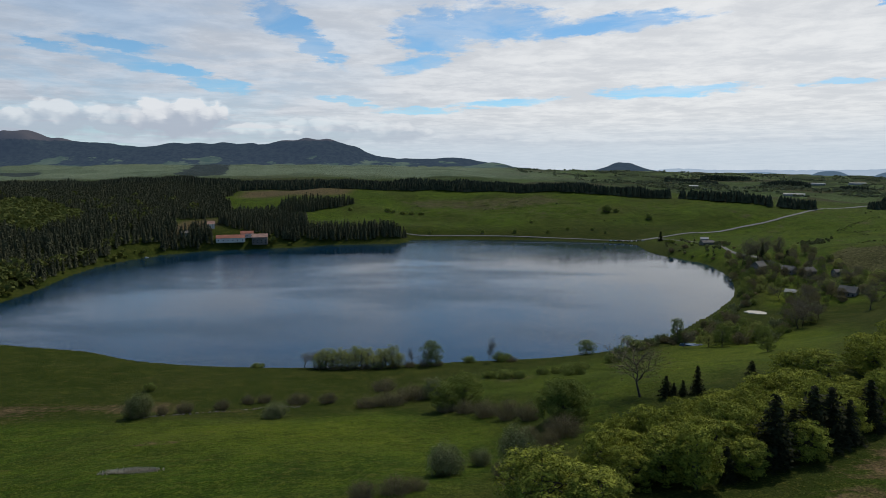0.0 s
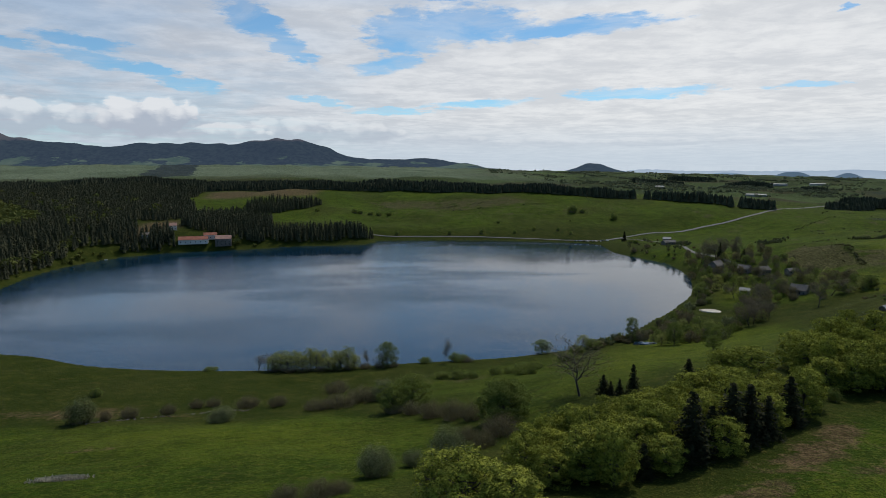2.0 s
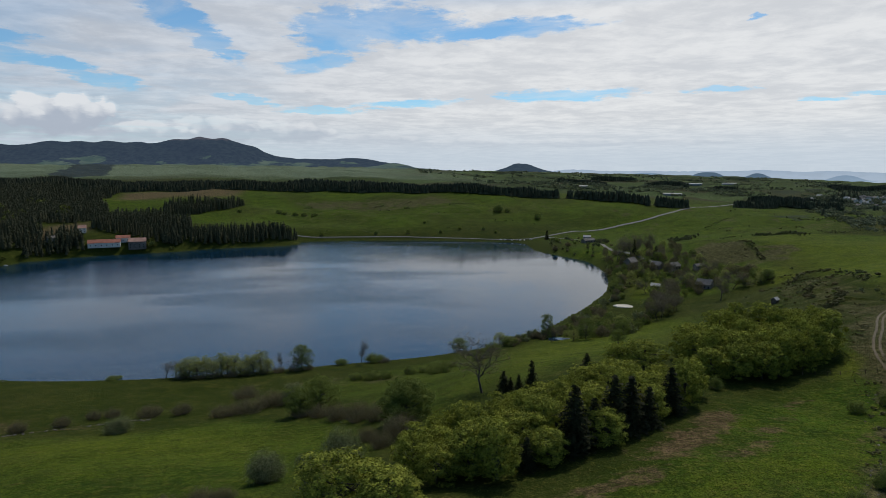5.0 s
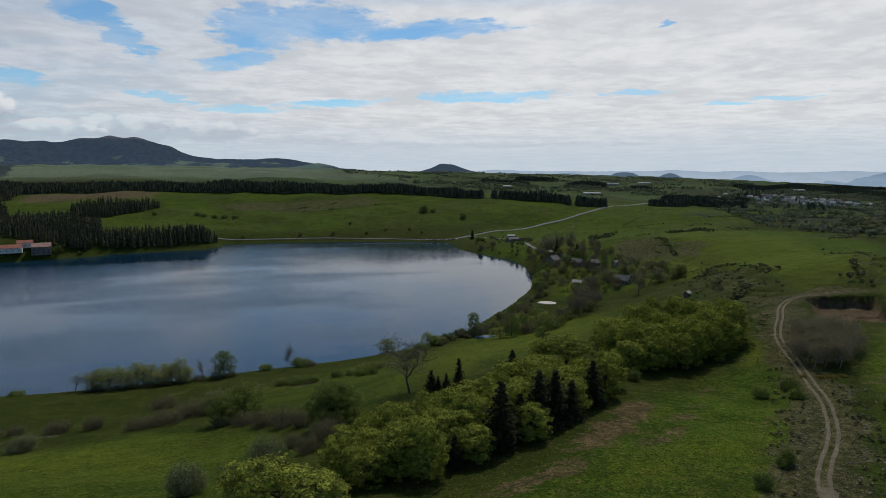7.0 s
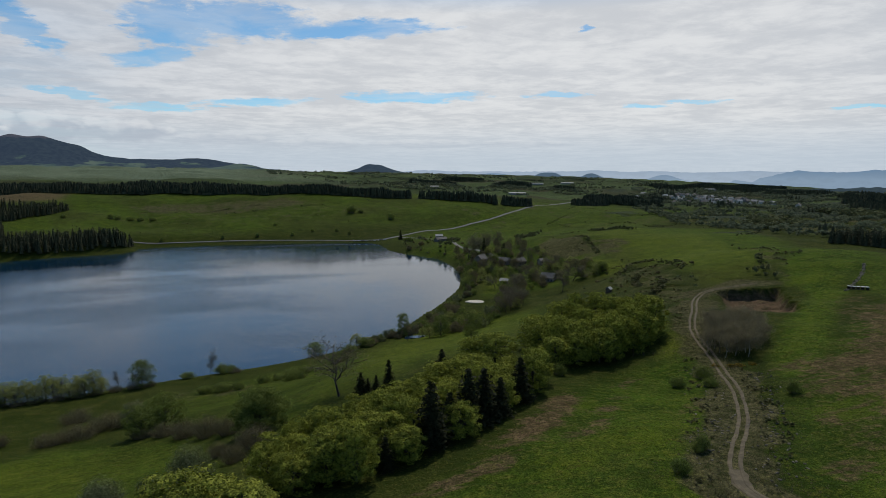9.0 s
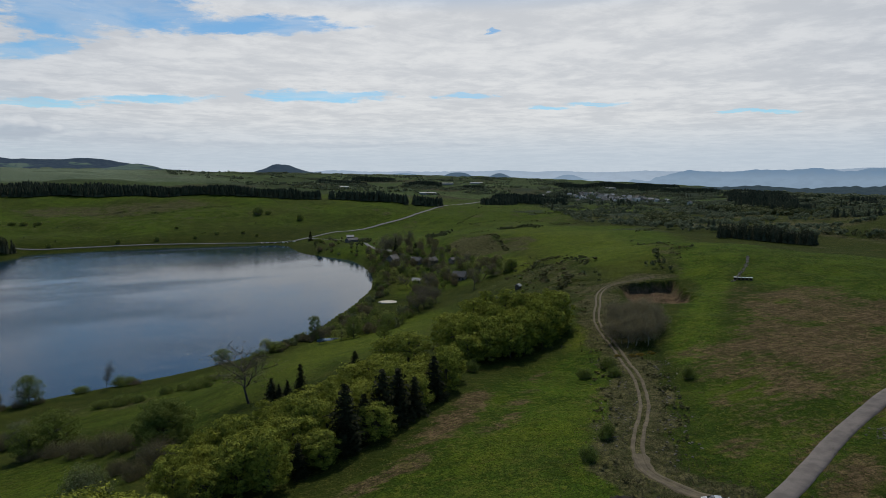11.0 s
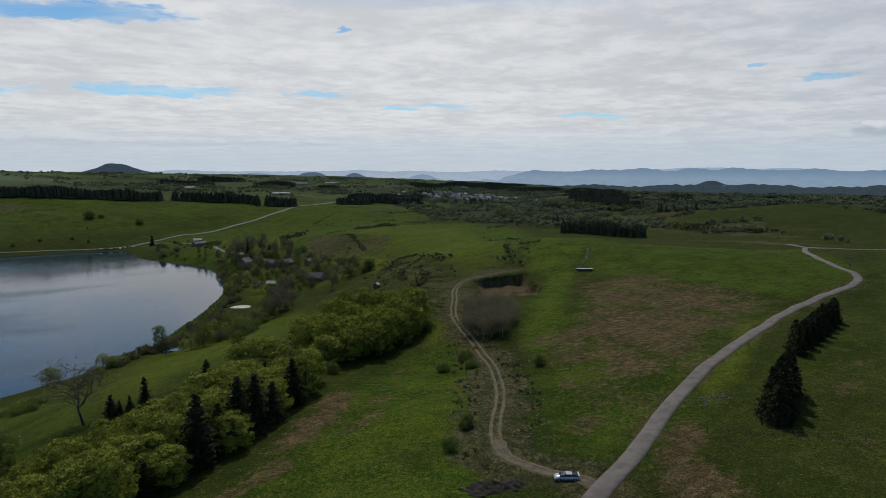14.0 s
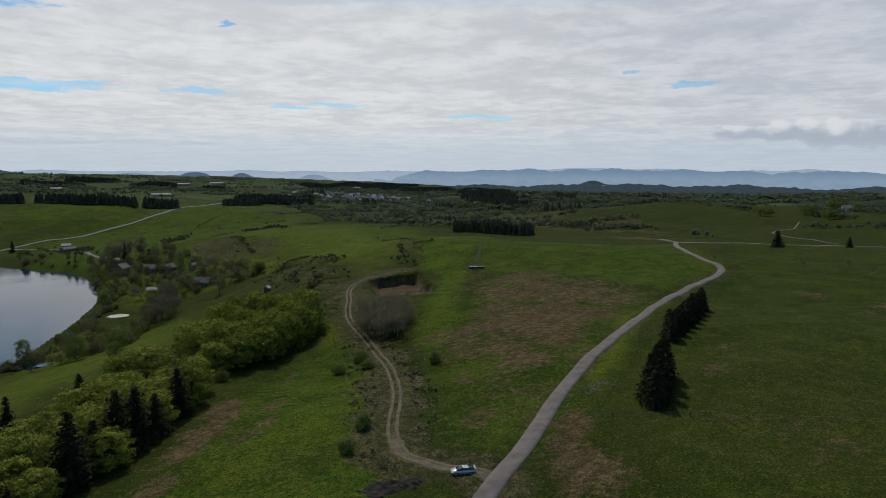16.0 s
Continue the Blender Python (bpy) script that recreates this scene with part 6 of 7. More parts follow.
def hedge(points, half=1.6):
    """The outline of a narrow hedge along a line."""
    p = rounded(points, 4, False)
    d = np.gradient(p, axis=0)
    n = np.c_[-d[:, 1], d[:, 0]] / np.linalg.norm(d, axis=1)[:, None]
    return np.concatenate([p + n * half, (p - n * half)[::-1]])


wood("field_hedge", "low broken hedges along banks between pastures",
     [hedge(q, w) for q, w in (([(365, 454), (354, 393), (318, 326)], 2.4), ([(337, 414), (329, 369), (302, 306)], 3.0), ([(446, 411), (390, 330), (334, 280), (300, 246)], 1.2),
                               ([(348, 299), (320, 264), (301, 248)], 2.0), ([(314, 246), (330, 258), (376, 283)], 1.2), ([(676, 874), (769, 881), (750, 840)], 2.5),
                               ([(512, 468), (620, 539)], 2.5), ([(285, 888), (300, 850), (282, 800), (296, 745)], 3), ([(305, 880), (330, 862), (322, 790)], 2))], 3.6, 1.5, far_broadleaf, FAR_LEAF, 119, 0.6, 1.5, (45, -0.25))
wood("heath_scrub", "thin lines of dark scrub across the far hillside",
     [hedge(q, w) for q, w in (([(-42, 1098), (58, 1051), (138, 1072), (239, 1063), (311, 1058)], 1.5), ([(158, 984), (235, 969), (327, 987)], 1.3), ([(325, 1182), (327, 1116), (332, 1072)], 1.8), ([(-13, 1039), (21, 1002), (54, 966)], 1.3),
                               ([(-150, 1060), (-60, 1010), (20, 985)], 1.3), ([(60, 1130), (160, 1120), (250, 1140)], 6), ([(-60, 1180), (20, 1150), (90, 1160), (180, 1170)], 7), ([(110, 1015), (200, 1020), (290, 1010)], 1.3), ([(-20, 975), (60, 1010), (110, 1030)], 1.1))],
     4.2, 1.4, far_broadleaf, FAR_LEAF, 120, 0.6, 1.6, (60, -0.1))
wood("hedgerow", "scattered hedges and scrub between fields", [[(690, 228), (760, 300), (770, 390), (740, 380), (700, 290)], [(480, 590), (500, 600), (530, 730), (515, 730)], [(302, 706), (345, 760), (360, 800), (345, 800), (310, 730)],
                                                               [(360, 630), (420, 700), (470, 760), (460, 770), (390, 700)], [(300, 236), (312, 262), (330, 274), (327, 279), (305, 262), (294, 238)]], 6.5, 4, far_broadleaf, FAR_LEAF, 108, 0.4)
wood("heath_gorse", "dark gorse and heather clumps on the rough slope",
     [[(334, 400), (345, 385), (312, 312), (281, 275), (264, 250), (215, 215), (202, 225), (250, 310), (300, 390)], [(442, 384), (378, 312), (354, 272), (310, 240), (300, 248), (325, 275), (400, 370)],
      [(364, 602), (399, 622), (410, 590), (384, 511), (364, 530), (350, 576)], [(655, 263), (655, 305), (740, 365), (790, 355), (805, 300), (712, 246)]], 2.6, 0.8, far_broadleaf, GORSE, 131, 0.6, 1.8, (26, 0.65))
wood("bank_scrub", "dark scrub growing along grassy banks",
     [hedge([tuple(p) for p in line], 1.8) for line, _ in BANKS], 2.6, 1.7, far_broadleaf, GORSE, 132, 0.5, 1.8, (22, -0.6))
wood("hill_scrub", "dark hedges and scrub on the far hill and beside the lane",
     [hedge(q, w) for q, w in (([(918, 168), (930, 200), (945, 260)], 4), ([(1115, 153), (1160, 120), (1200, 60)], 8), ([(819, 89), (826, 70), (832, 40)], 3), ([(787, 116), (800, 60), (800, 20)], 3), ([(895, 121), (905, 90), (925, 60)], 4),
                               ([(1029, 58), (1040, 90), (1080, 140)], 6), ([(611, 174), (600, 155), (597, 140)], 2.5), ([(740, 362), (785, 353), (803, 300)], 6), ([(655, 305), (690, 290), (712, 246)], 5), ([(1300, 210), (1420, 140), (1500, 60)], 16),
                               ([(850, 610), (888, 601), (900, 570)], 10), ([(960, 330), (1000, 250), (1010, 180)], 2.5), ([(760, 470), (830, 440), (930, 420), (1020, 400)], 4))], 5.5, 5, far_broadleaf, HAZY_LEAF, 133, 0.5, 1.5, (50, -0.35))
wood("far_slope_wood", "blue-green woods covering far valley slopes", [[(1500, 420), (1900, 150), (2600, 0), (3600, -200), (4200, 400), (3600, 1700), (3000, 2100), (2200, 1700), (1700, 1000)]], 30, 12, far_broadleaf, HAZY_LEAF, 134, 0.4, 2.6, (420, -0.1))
wood("track_scrub", "low dark brambles and scrub beside the dirt track",
     [hedge([(116, 96), (128, 108), (142, 122), (156, 140), (170, 160)], 3.5), hedge([(120, 82), (134, 93), (148, 106), (162, 124), (174, 140)], 3.0), hedge([(104, 84), (100, 76), (98, 66)], 2.0), hedge([(196, 196), (206, 206), (226, 218)], 3.0),
      hedge([(222, 186), (240, 196), (252, 204)], 4.0)], 1.3, 0.55, far_broadleaf, GORSE, 135, 0.6, 1.7, (9, 0.35))

# ---- buildings ----
def house(x, y, turn, length, width, eaves, ridge, wall_mat, roof_mat, label, windows=4, storeys=1, chimney=True, name="house"):
    top = new(name)
    tagged(top, label, "house")
    top.matrix_basis = on_ground(x, y, turn)
    hl, hw = length / 2, width / 2
    bm = bmesh.new()
    v = [bm.verts.new(c) for c in ((-hl, -hw, -1.5), (hl, -hw, -1.5), (hl, hw, -1.5), (-hl, hw, -1.5), (-hl, -hw, eaves), (hl, -hw, eaves), (hl, hw, eaves), (-hl, hw, eaves), (-hl, 0, ridge), (hl, 0, ridge))]
    for f in ((0, 1, 5, 4), (2, 3, 7, 6), (1, 2, 6, 9, 5), (3, 0, 4, 8, 7), (3, 2, 1, 0)):
        bm.faces.new([v[i] for i in f])
    part("wall", bm, wall_mat, top)
    bm = bmesh.new()
    o, th = 0.45, 0.22
    drop = (ridge - eaves) / hw * o
    prof = [(-hw - o, eaves - drop), (0, ridge + 0.02), (hw + o, eaves - drop), (hw + o, eaves - drop + th), (0, ridge + th + 0.05), (-hw - o, eaves - drop + th)]
    a = [bm.verts.new((-hl - o, p[0], p[1])) for p in prof]
    b = [bm.verts.new((hl + o, p[0], p[1])) for p in prof]
    for i in range(6):
        bm.faces.new((a[i], a[(i + 1) % 6], b[(i + 1) % 6], b[i]))
    bm.faces.new((a[0], a[5], a[4], a[1])), bm.faces.new((a[1], a[4], a[3], a[2]))
    bm.faces.new((b[1], b[4], b[5], b[0])), bm.faces.new((b[2], b[3], b[4], b[1]))
    bmesh.ops.recalc_face_normals(bm, faces=bm.faces)
    roof = part("roof", bm, roof_mat, top)
    if chimney:
        bm = bmesh.new()
        box(bm, hl * 0.55, -0.4, ridge - 0.6, hl * 0.55 + 0.7, 0.4, ridge + 1.0, 0.04)
        part("chimney", bm, WALL_STONE, roof)
    for s in range(storeys):
        for k in range(windows):
            wx = -hl + length * (k + 0.5) / windows
            for side in (-1, 1):
                bm = bmesh.new()
                z0 = 0.9 + s * 2.8
                box(bm, wx - 0.5, side * hw - 0.06, z0, wx + 0.5, side * hw + 0.06, min(z0 + 1.3, eaves - 0.2))
                part("window", bm, DARK_GLASS, top)
    return top


# the inn on the far shore
house(-281, 840, 14, 36, 11, 4.6, 8.2, WHITE_WALL, RED_ROOF, "long white farmhouse with a red tiled roof by the lake", 6, 1)
house(-245, 849, 12, 20, 12, 8.5, 12.5, WALL_STONE, PINK_ROOF, "tall brown stone barn with a faded red roof", 4, 2, False, "barn")
house(-318, 872, 20, 9, 8, 6, 9, WHITE_WALL, PINK_ROOF, "small white house with a red roof among trees", 2, 2)
house(-264, 856, 14, 16, 8, 4.6, 7.4, WHITE_WALL, RED_ROOF, "low white annexe with a red tiled roof", 3, 1, False)
house(-338, 830, 40, 10, 7, 3.5, 6, WHITE_WALL, GREY_ROOF, "pale chalet half hidden by spruces", 2)
# hamlet on the eastern bank
house(304, 471, -50, 11.5, 8.5, 3.8, 7.4, STONE, GREY_ROOF, "stone farmhouse with a grey slate roof in a hamlet", 4, 1)
house(326, 563, 20, 11, 8, 3.6, 6.6, WALL_STONE, GREY_ROOF, "stone house with a pale grey roof among trees", 3, 1)
house(315, 574, -60, 10, 7.5, 3.6, 6.6, WALL_STONE, GREY_ROOF, "stone house with a grey gabled roof", 3, 1)
house(344, 547, 10, 12, 6, 3.0, 4.8, STONE, GREY_ROOF, "long low stone barn with a grey roof", 3, 1, False, "barn")
house(277, 500, -40, 8, 6, 2.8, 4.6, WALL_STONE, PALE_ROOF, "small shed with a pale roof under bare trees", 2, 1, False, "shed")
house(300, 600, 35, 13, 9, 4.4, 8.4, WALL_STONE, GREY_ROOF, "large dark farmhouse behind tall bare trees", 4, 1)
house(333, 800, 15, 17, 8, 3.4, 5.6, WALL_STONE, GREY_ROOF, "low grey house above the far shore", 4, 1)
house(350, 850, -20, 10, 7, 3.2, 5.4, STONE, PALE_ROOF, "low pale outbuilding beside a lane", 2, 1, False, "shed")
house(257, 321, 30, 3.4, 2.8, 2.4, 3.4, WOOD, PALE_ROOF, "tiny wooden hut with a pale sheet roof on a slope", 1, 1, False, "hut")
house(1119, 110, -70, 14, 9, 5, 8.5, WHITE_WALL, GREY_ROOF, "white farmhouse among trees on the far hill", 3, 1)
# long sheds on the plain
for x, y, turn, ln in ((849, 1549, -40, 46), (1903, 1926, -30, 60), (2650, 1430, -50, 90), (1300, 2240, -40, 60), (1420, 2200, -20, 50), (700, 1790, -35, 24)):
    house(x, y, turn, ln, 16, 5, 7, PALE_ROOF, PALE_ROOF, "long pale farm shed far off on the plain", 3, 1, False, "farm_shed")


def small_house(label, wall, roof, seed):
    return house(0, 0, 0, 11 + seed % 3, 8, 4.5 + seed % 2, 7.6 + seed % 2, wall, roof, label, 2, 1, False, "village_house")


village = [small_house("grey stone village house with a slate roof", STONE, GREY_ROOF, 1), small_house("white village house with a grey roof", WHITE_WALL, GREY_ROOF, 2), small_house("pale village house with a light grey roof", WHITE_WALL, PALE_ROOF, 3)]
for ob in village:
    ob["group"] = "houses of the village"
spots_v = []
while len(spots_v) < 78:
    x, y = 1385 + dice.gauss(0, 75), 1390 + dice.gauss(0, 90)
    if all(math.hypot(x - a, y - b) > 15 for a, b in spots_v):
        spots_v.append((x, y))
for k, (x, y) in enumerate(spots_v):
    m = on_ground(x, y, dice.uniform(0, 180), dice.uniform(0.85, 1.25), 0.3)
    if k < 3:
        village[k].matrix_basis = m
    else:
        ob = copy_thing(village[k % 3], Matrix.Identity(4))
        ob.matrix_basis = m


# ---- cars ----
def car(label, paint, coupe=False):
    top = new("car")
    tagged(top, label, "car")
    ln, wd = (4.35, 1.76) if coupe else (4.2, 1.75)
    # side profile of body: x, z at sill, z at shoulder
    prof = [(-0.50, 0.42, 0.66), (-0.47, 0.30, 0.84), (-0.36, 0.24, 0.90), (-0.15, 0.22, 0.93), (0.12, 0.22, 0.92), (0.30, 0.24, 0.84), (0.44, 0.28, 0.70), (0.50, 0.36, 0.52)]
    bm = bmesh.new()
    rings = []
    for u, z0, z1 in prof:
        taper = 1 - 0.9 * max(0, abs(u) - 0.34) ** 1.5 * 3
        w = wd / 2 * taper
        rings.append([bm.verts.new((u * ln, s * w * k, z)) for s, k, z in ((-1, 0.92, z0), (-1, 1.0, (z0 + z1) / 2), (-1, 0.93, z1), (1, 0.93, z1), (1, 1.0, (z0 + z1) / 2), (1, 0.92, z0))])
    for a, b in zip(rings, rings[1:]):
        for i in range(6):
            bm.faces.new((a[i], a[(i + 1) % 6], b[(i + 1) % 6], b[i]))
    bm.faces.new(rings[0][::-1]), bm.faces.new(rings[-1])
    bmesh.ops.recalc_face_normals(bm, faces=bm.faces)
    body = part("body", bm, paint, top, "", True)
    cab = [(-0.45, 0.90, 0.84), (-0.33, 1.08, 0.78), (-0.18, 1.22, 0.71), (0.03, 1.26, 0.71), (0.13, 1.14, 0.76), (0.29, 0.88, 0.86)] if coupe else [(-0.46, 0.90, 0.9), (-0.40, 1.40, 0.78), (0.02, 1.44, 0.78), (0.24, 0.90, 0.86)]
    bm = bmesh.new()
    rings = [[bm.verts.new((u * ln, s * wd / 2 * k, z)) for s, k, z in ((-1, 0.93, 0.86), (-1, w, z1), (1, w, z1), (1, 0.93, 0.86))] for u, z1, w in cab]
    for a, b in zip(rings, rings[1:]):
        for i in range(3):
            bm.faces.new((a[i], a[i + 1], b[i + 1], b[i]))
    bm.faces.new(rings[0][::-1]), bm.faces.new(rings[-1])
    bmesh.ops.recalc_face_normals(bm, faces=bm.faces)
    part("cabin_glass", bm, DARK_GLASS, top, "dark car windows", True)
    bm = bmesh.new()
    back, front = (cab[2], cab[3]) if coupe else (cab[1], cab[2])
    for v in box(bm, back[0] * ln - 0.1, -wd * 0.35, back[1] - 0.02, front[0] * ln + 0.05, wd * 0.35, back[1] + 0.03, 0.0):
        v.co.z += (front[1] - back[1]) * (v.co.x > 0)
    bmesh.ops.bevel(bm, geom=list(bm.edges), offset=0.02, segments=2, affect="EDGES", profile=0.6)
    part("roof", bm, paint, top)
    if coupe:
        bm = bmesh.new()
        box(bm, -0.5 * ln + 0.02, -0.72, 1.08, -0.5 * ln + 0.26, 0.72, 1.12, 0.01)
        box(bm, -0.5 * ln + 0.08, -0.60, 0.84, -0.5 * ln + 0.18, -0.54, 1.10), box(bm, -0.5 * ln + 0.08, 0.54, 0.84, -0.5 * ln + 0.18, 0.60, 1.10)
        part("spoiler", bm, paint, top)
    for sx in (-0.30, 0.32):
        for sy in (-1, 1):
            bm = bmesh.new()
            bmesh.ops.create_cone(bm, cap_ends=True, segments=16, radius1=0.32, radius2=0.32, depth=0.2, matrix=Matrix.Translation((sx * ln, sy * wd * 0.455, 0.32)) @ Matrix.Rotation(radians(90), 4, "X"))
            wheel = part("wheel", bm, TYRE, top)
            bm = bmesh.new()
            bmesh.ops.create_cone(bm, cap_ends=True, segments=12, radius1=0.19, radius2=0.19, depth=0.22, matrix=Matrix.Translation((sx * ln, sy * wd * 0.457, 0.32)) @ Matrix.Rotation(radians(90), 4, "X"))
            part("rim", bm, SILVER, wheel)
    for sy in (-0.6, 0.6):
        bm = bmesh.new()
        box(bm, 0.462 * ln, sy - 0.16, 0.54, 0.485 * ln, sy + 0.16, 0.66, 0.01)
        part("headlight", bm, WHITE_PAINT, top)
    return top


silver_car = car("silver coupe with a rear spoiler parked beside the track", SILVER, True)
silver_car.matrix_basis = on_ground(106.2, 61.4, 137, 1.0)
white_car = car("small white car parked on grass", WHITE_PAINT)
white_car["group"] = "parked cars"
dark_car = car("small dark car parked by the lake road", BLUE_PAINT)
dark_car["group"] = "parked cars"
white_car.matrix_basis = on_ground(240, 908, 20)
dark_car.matrix_basis = on_ground(262, 899, 70)
for x, y, turn, model in ((246, 906, 25, white_car), (251, 904, 15, dark_car), (256, 902, 20, white_car), (267, 897, 30, white_car), (272, 894, 80, white_car), (276, 897, 20, dark_car),
                          (281, 892, 15, white_car), (-356, 760, 30, white_car), (-362, 752, 10, white_car)):
    copy_thing(model, on_ground(x, y, turn))


# hive-shaped blocks standing in for a heap of white-wrapped bales
def beehive():
    top = new("beehive")
    tagged(top, "dark block with a pale top, standing in for white-wrapped bales", "beehive", "hives on the pasture")
    bm = bmesh.new()
    box(bm, -0.62, -0.6, 0.15, 0.62, 0.6, 1.25, 0.03)
    part("body", bm, BLACK_SOIL, top)
    bm = bmesh.new()
    box(bm, -0.68, -0.66, 1.25, 0.68, 0.66, 1.40, 0.03)
    part("lid", bm, WHITE_PAINT, top)
    bm = bmesh.new()
    box(bm, -0.55, -0.5, -0.3, 0.55, 0.5, 0.15)
    part("stand", bm, WOOD, top)
    return top


bale_block = beehive()
bale_block.matrix_basis = on_ground(306.0, 203.4, -68)
for k in range(1, 5):
    copy_thing(bale_block, on_ground(306.0 + 0.62 * k, 203.4 - 1.75 * k, -68 + (k * 13 % 9)))


# ---- stones, walls, soil ----
def boulder_mesh(seed, size):
    rng = np.random.RandomState(seed)
    bm = bmesh.new()
    bmesh.ops.create_icosphere(bm, subdivisions=2, radius=size)
    for v in bm.verts:
        v.co = Vector((v.co.x * 1.2, v.co.y * 0.9, v.co.z * 0.65)) * (1 + 0.25 * noise.noise(v.co * (1.6 / size) + Vector((seed, 0, 0))))
    me = bpy.data.meshes.new("stone")
    bm.to_mesh(me)
    bm.free()
    me.materials.append(RUBBLE)
    return me


STONES = [boulder_mesh(s, 0.5) for s in range(4)]


def stone_heap(label, spots_xy, count, spread, seed, name="stone_heap", sizes=(0.25, 0.9)):
    rng = random.Random(seed)
    top = new(name)
    tagged(top, label, "stones")
    line = rounded(spots_xy, 8, False) if len(spots_xy) > 2 else np.array(spots_xy, float)
    c = line.mean(0)
    top.location = (c[0], c[1], ground_z(c[0], c[1]))
    for k in range(count):
        p = line[rng.randrange(len(line))]
        x, y = p[0] + rng.gauss(0, spread), p[1] + rng.gauss(0, spread)
        s = rng.uniform(*sizes)
        ob = piece("stone", STONES[rng.randrange(4)], top)
        ob.location = (x - c[0], y - c[1], ground_z(x, y) - top.location.z + 0.1 * s)
        ob.rotation_euler = (rng.uniform(-0.4, 0.4), rng.uniform(-0.4, 0.4), rng.uniform(0, 6.28))
        ob.scale = (s * rng.uniform(0.8, 1.5), s, s * rng.uniform(0.7, 1.1))
    return top


stone_heap("heap of pale field stones beside the road", [(157, 62), (162, 62.5), (166, 61), (160, 60)], 120, 1.2, 1, sizes=(0.15, 0.5))
stone_heap("low tumbled stone wall between pastures", [(-118, 240), (-105, 246), (-90, 252), (-75, 258), (-60, 258)], 110, 0.8, 2, "field_wall")
stone_heap("dry stone wall climbing the pasture", [(302, 202), (312, 206), (325, 212), (340, 221), (350, 228)], 200, 0.45, 3, "field_wall", (0.3, 0.85))
stone_heap("rubble lying along the dirt track", [(112, 90), (124, 100), (136, 112), (150, 128), (164, 146)], 130, 2.6, 5, sizes=(0.2, 0.6))
stone_heap("rubble and stones on the bank of the track", [(116, 78), (128, 88), (140, 99), (152, 110), (164, 122), (172, 132)], 130, 2.2, 6, sizes=(0.2, 0.6))
stone_heap("pale stones lying along the lake shore", [(-68, 335), (-100, 336), (-131, 338), (-177, 349), (-212, 366), (-230, 372)], 130, 1.3, 7, "shore_stones", (0.25, 0.7))

bm = bmesh.new()
bmesh.ops.create_grid(bm, x_segments=40, y_segments=24, size=0.5)
cx, cy, turn = 96.0, 69.0, radians(-35)
base_z = ground_z(cx, cy)
for v in bm.verts:
    u, w = v.co.x * 2, v.co.y * 2
    x, y = cx + u * 6.0 * math.cos(turn) - w * 3.0 * math.sin(turn), cy + u * 6.0 * math.sin(turn) + w * 3.0 * math.cos(turn)
    edge = max(0, 1 - (u * u + w * w) ** 1.5 * (1.25 + 1.5 * noise.noise(Vector((x * 0.45, y * 0.45, 3)))))
    v.co = (x - cx, y - cy, ground_z(x, y) - base_z - 0.12 + 0.42 * edge ** 0.5 + 0.55 * edge ** 0.5 * noise.noise(Vector((x * 1.3, y * 0.7, 0))))
heap = part("earth_mound", bm, BLACK_SOIL, None)
heap.location = (cx, cy, base_z)
tagged(heap, "heap of dark dug earth beside the track", "soil heap")

# a pond painted pale for its bank and white sky reflection, and a small pond
for label, x, y, rx, ry, mat, nm in (("round pond by the bank, pale rim and bright reflection in one colour", 231, 459, 8.5, 5.5, POND_PALE, "dry_pond"), ("shallow pond among bushes", 150, 366, 9, 3.0, WATER, "pond")):
    n = 36
    ring = [(rx * math.cos(6.283 * k / n) * (1 + 0.08 * math.sin(5 * k)), ry * math.sin(6.283 * k / n) * (1 + 0.1 * math.cos(3 * k)), 0) for k in range(n)]
    zz = sum(ground_z(x + rx * a, y + ry * b) for a in (-0.8, 0, 0.8) for b in (-0.8, 0, 0.8)) / 9 + 0.25
    bm = bmesh.new()
    lo, hi = [bm.verts.new((p[0] * 1.1, p[1] * 1.1, -1.6)) for p in ring], [bm.verts.new(p) for p in ring]
    for k in range(n):
        bm.faces.new((lo[k], lo[(k + 1) % n], hi[(k + 1) % n], hi[k]))
    bm.faces.new(hi)
    ob = part(nm, bm, mat, None)
    ob.matrix_basis = Matrix.Translation((x, y, zz)) @ Matrix.Rotation(radians(-25), 4, "Z")
    tagged(ob, label, "pond", kind="structure")


# fences of thin posts
def fence(label, pts, gap):
    line = rounded(pts, 6, False) if len(pts) > 2 else np.array(pts, float)
    s = np.r_[0, np.cumsum(np.hypot(*np.diff(line, axis=0).T))]
    top = new("fence")
    tagged(top, label, "fence")
    x0, y0 = line[0]
    top.location = (x0, y0, ground_z(x0, y0))
    bm = bmesh.new()
    box(bm, -0.06, -0.06, -0.3, 0.06, 0.06, 1.15, 0.01)
    me = bpy.data.meshes.new("post")
    bm.to_mesh(me)
    bm.free()
    me.materials.append(WOOD)
    ends = []
    for d in np.arange(0, s[-1], gap):
        x, y = np.interp(d, s, line[:, 0]), np.interp(d, s, line[:, 1])
        ob = piece("post", me, top)
        ob.location = (x - x0, y - y0, ground_z(x, y) - top.location.z)
        ends.append(Vector(ob.location))
    for h in (0.55, 1.05):
        v, f = tubes([[(p.x, p.y, p.z + h, 0.012) for p in ends]], 3)
        piece("wire", mesh_of("wire", v, f, TWIG), top)


fence("wire fence on thin wooden posts across the pasture", [(143, 54), (158, 30), (170, 4), (184, -30)], 4.0)
fence("wire fence at the edge of the grove meadow", [(160, 174), (175, 168), (190, 166)], 3.5)


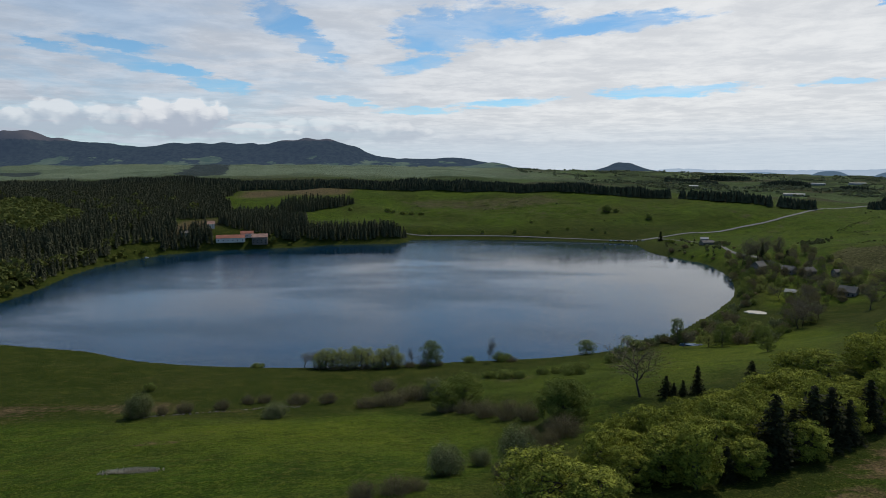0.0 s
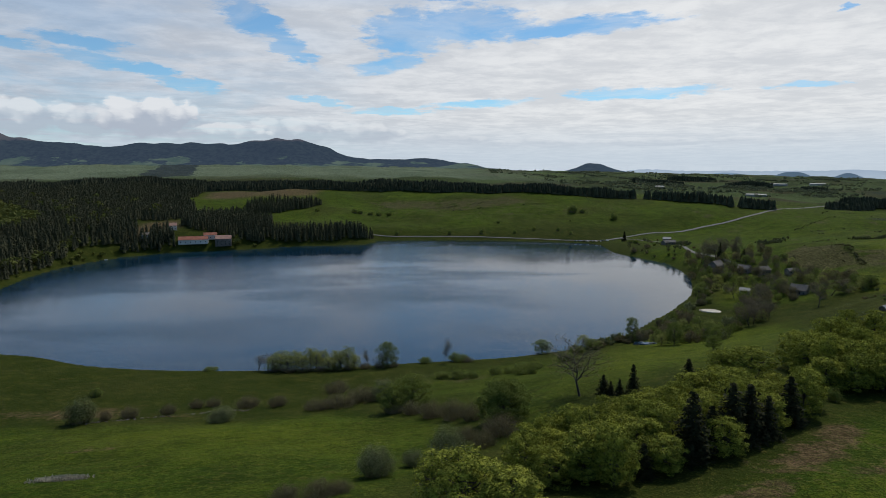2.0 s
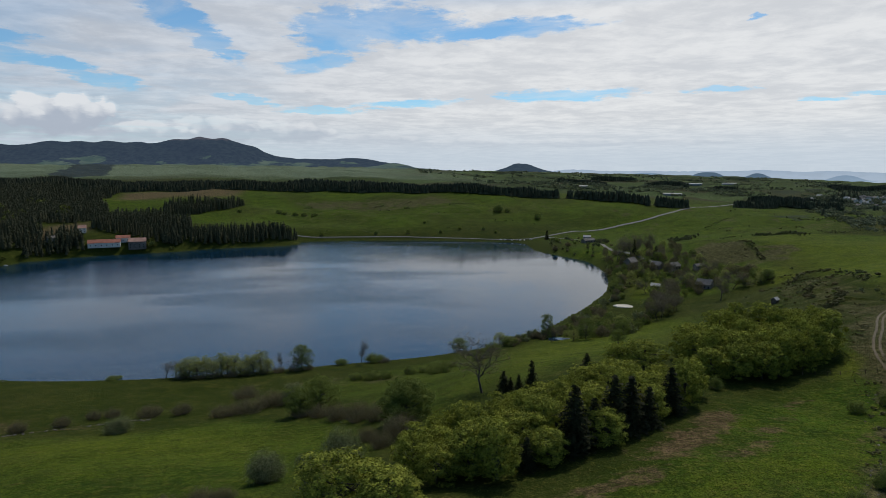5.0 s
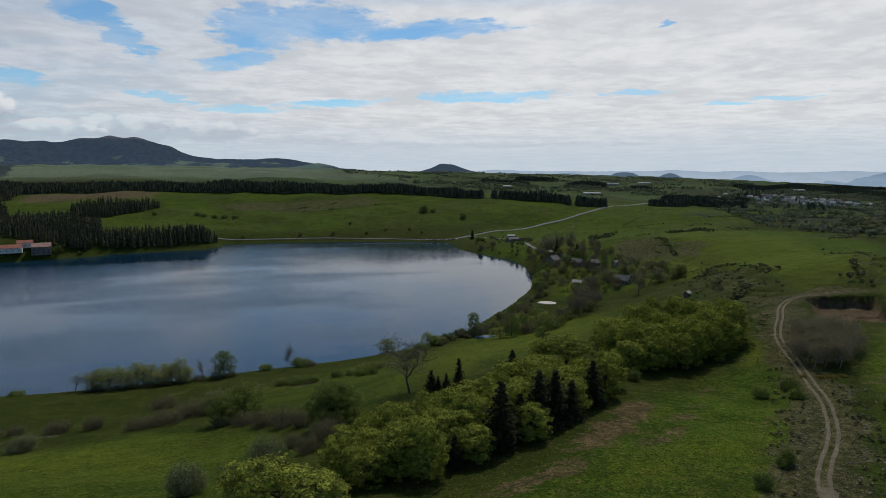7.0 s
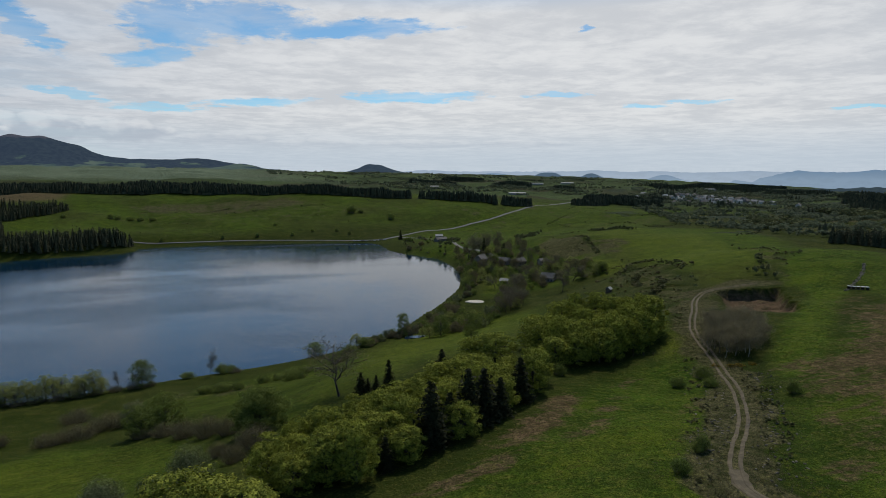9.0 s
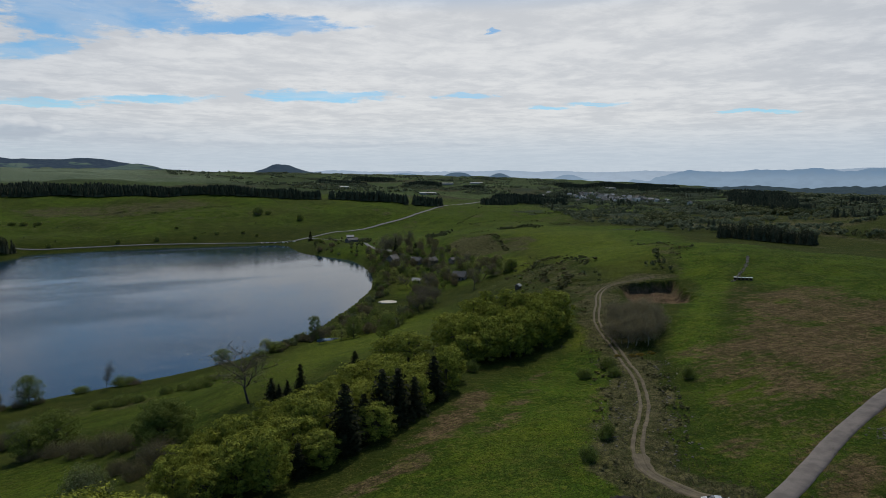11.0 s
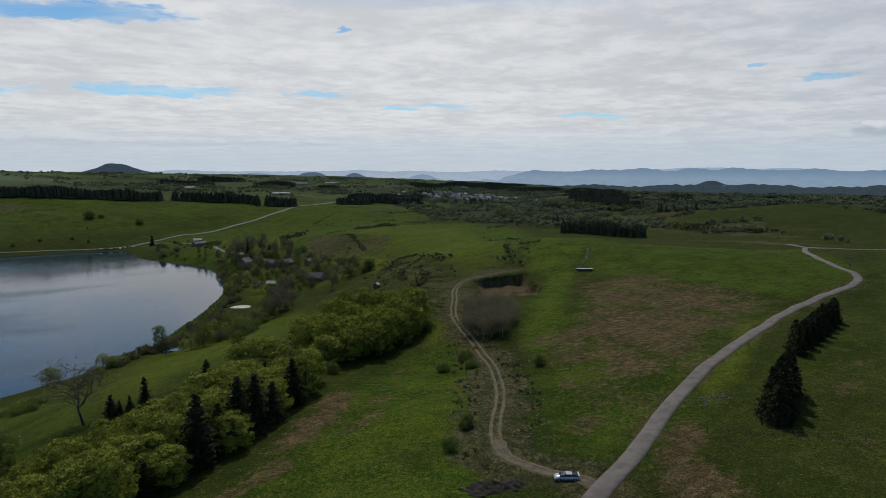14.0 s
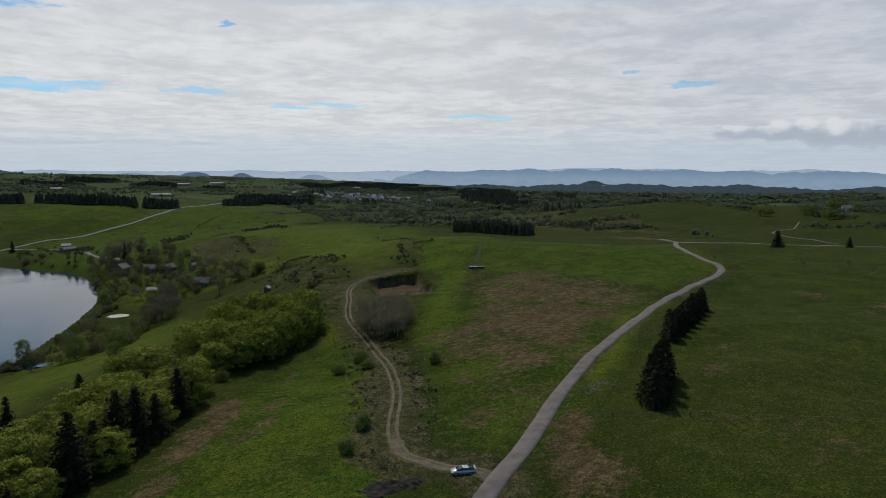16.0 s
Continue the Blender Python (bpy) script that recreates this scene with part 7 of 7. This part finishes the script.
# ---- small growth on the rough strips ----
def tufts(name, label, mat, places, size, seed):
    rng = np.random.RandomState(seed)
    p = np.array(places)
    n, k = len(p), 7
    z = height(p[:, 0], p[:, 1])
    base = np.repeat(np.c_[p, z], k, 0)
    a = rng.uniform(0, 6.283, n * k)
    h = (np.repeat(size * rng.uniform(0.4, 1.3, n), k) * rng.uniform(0.6, 1.1, n * k))[:, None]
    out = np.c_[np.cos(a), np.sin(a), np.zeros(n * k)]
    side = np.c_[-np.sin(a), np.cos(a), np.zeros(n * k)]
    foot = base + out * h * 0.25 - (0, 0, 0.05)
    v = np.stack([foot - side * h * 0.22, foot + side * h * 0.22, foot + out * h * 0.5 + (0, 0, 1) * h], 1).reshape(-1, 3)
    ob = piece(name, mesh_of(name, v, np.arange(n * k * 3).reshape(-1, 3), mat))
    tagged(ob, label, "grass", kind="stuff")


rng = np.random.RandomState(5)
strip = []
for _ in range(9000):
    q = TRACK[rng.randint(0, len(TRACK))] + rng.normal(0, 6.0, 2)
    d, _i = off_line(q[:1], q[1:], TRACK, False)
    d2, _i = off_line(q[:1], q[1:], MAIN_ROAD, False)
    if d[0] > 2.0 and d2[0] > 2.4:
        strip.append(q)
tufts("weed_tufts", "dry brown weeds and dead grass beside the track", STRAW, strip, 0.28, 1)
field = rng.uniform((30, 30), (215, 190), (9000, 2))
tufts("grass_tufts", "scattered green grass tufts on the pasture", DARK_LEAF, field[(height(field[:, 0], field[:, 1]) > 40)], 0.22, 2)
verge = []
for _ in range(2600):
    q = MAIN_ROAD[rng.randint(10, 90)] + rng.normal(0, 4.0, 2)
    d, _i = off_line(q[:1], q[1:], MAIN_ROAD, False)
    if 2.6 < d[0] < 9:
        verge.append(q)
tufts("verge_grass", "dry straw-coloured grass along the road verges", STRAW, verge, 0.26, 3)
reeds = np.array((-81.0, 157.0)) + rng.normal(0, 1, (900, 2)) * (3.0, 0.8)
tufts("dead_reeds", "patch of pale dead reeds in the meadow", PALE_REED, reeds, 0.7, 4)
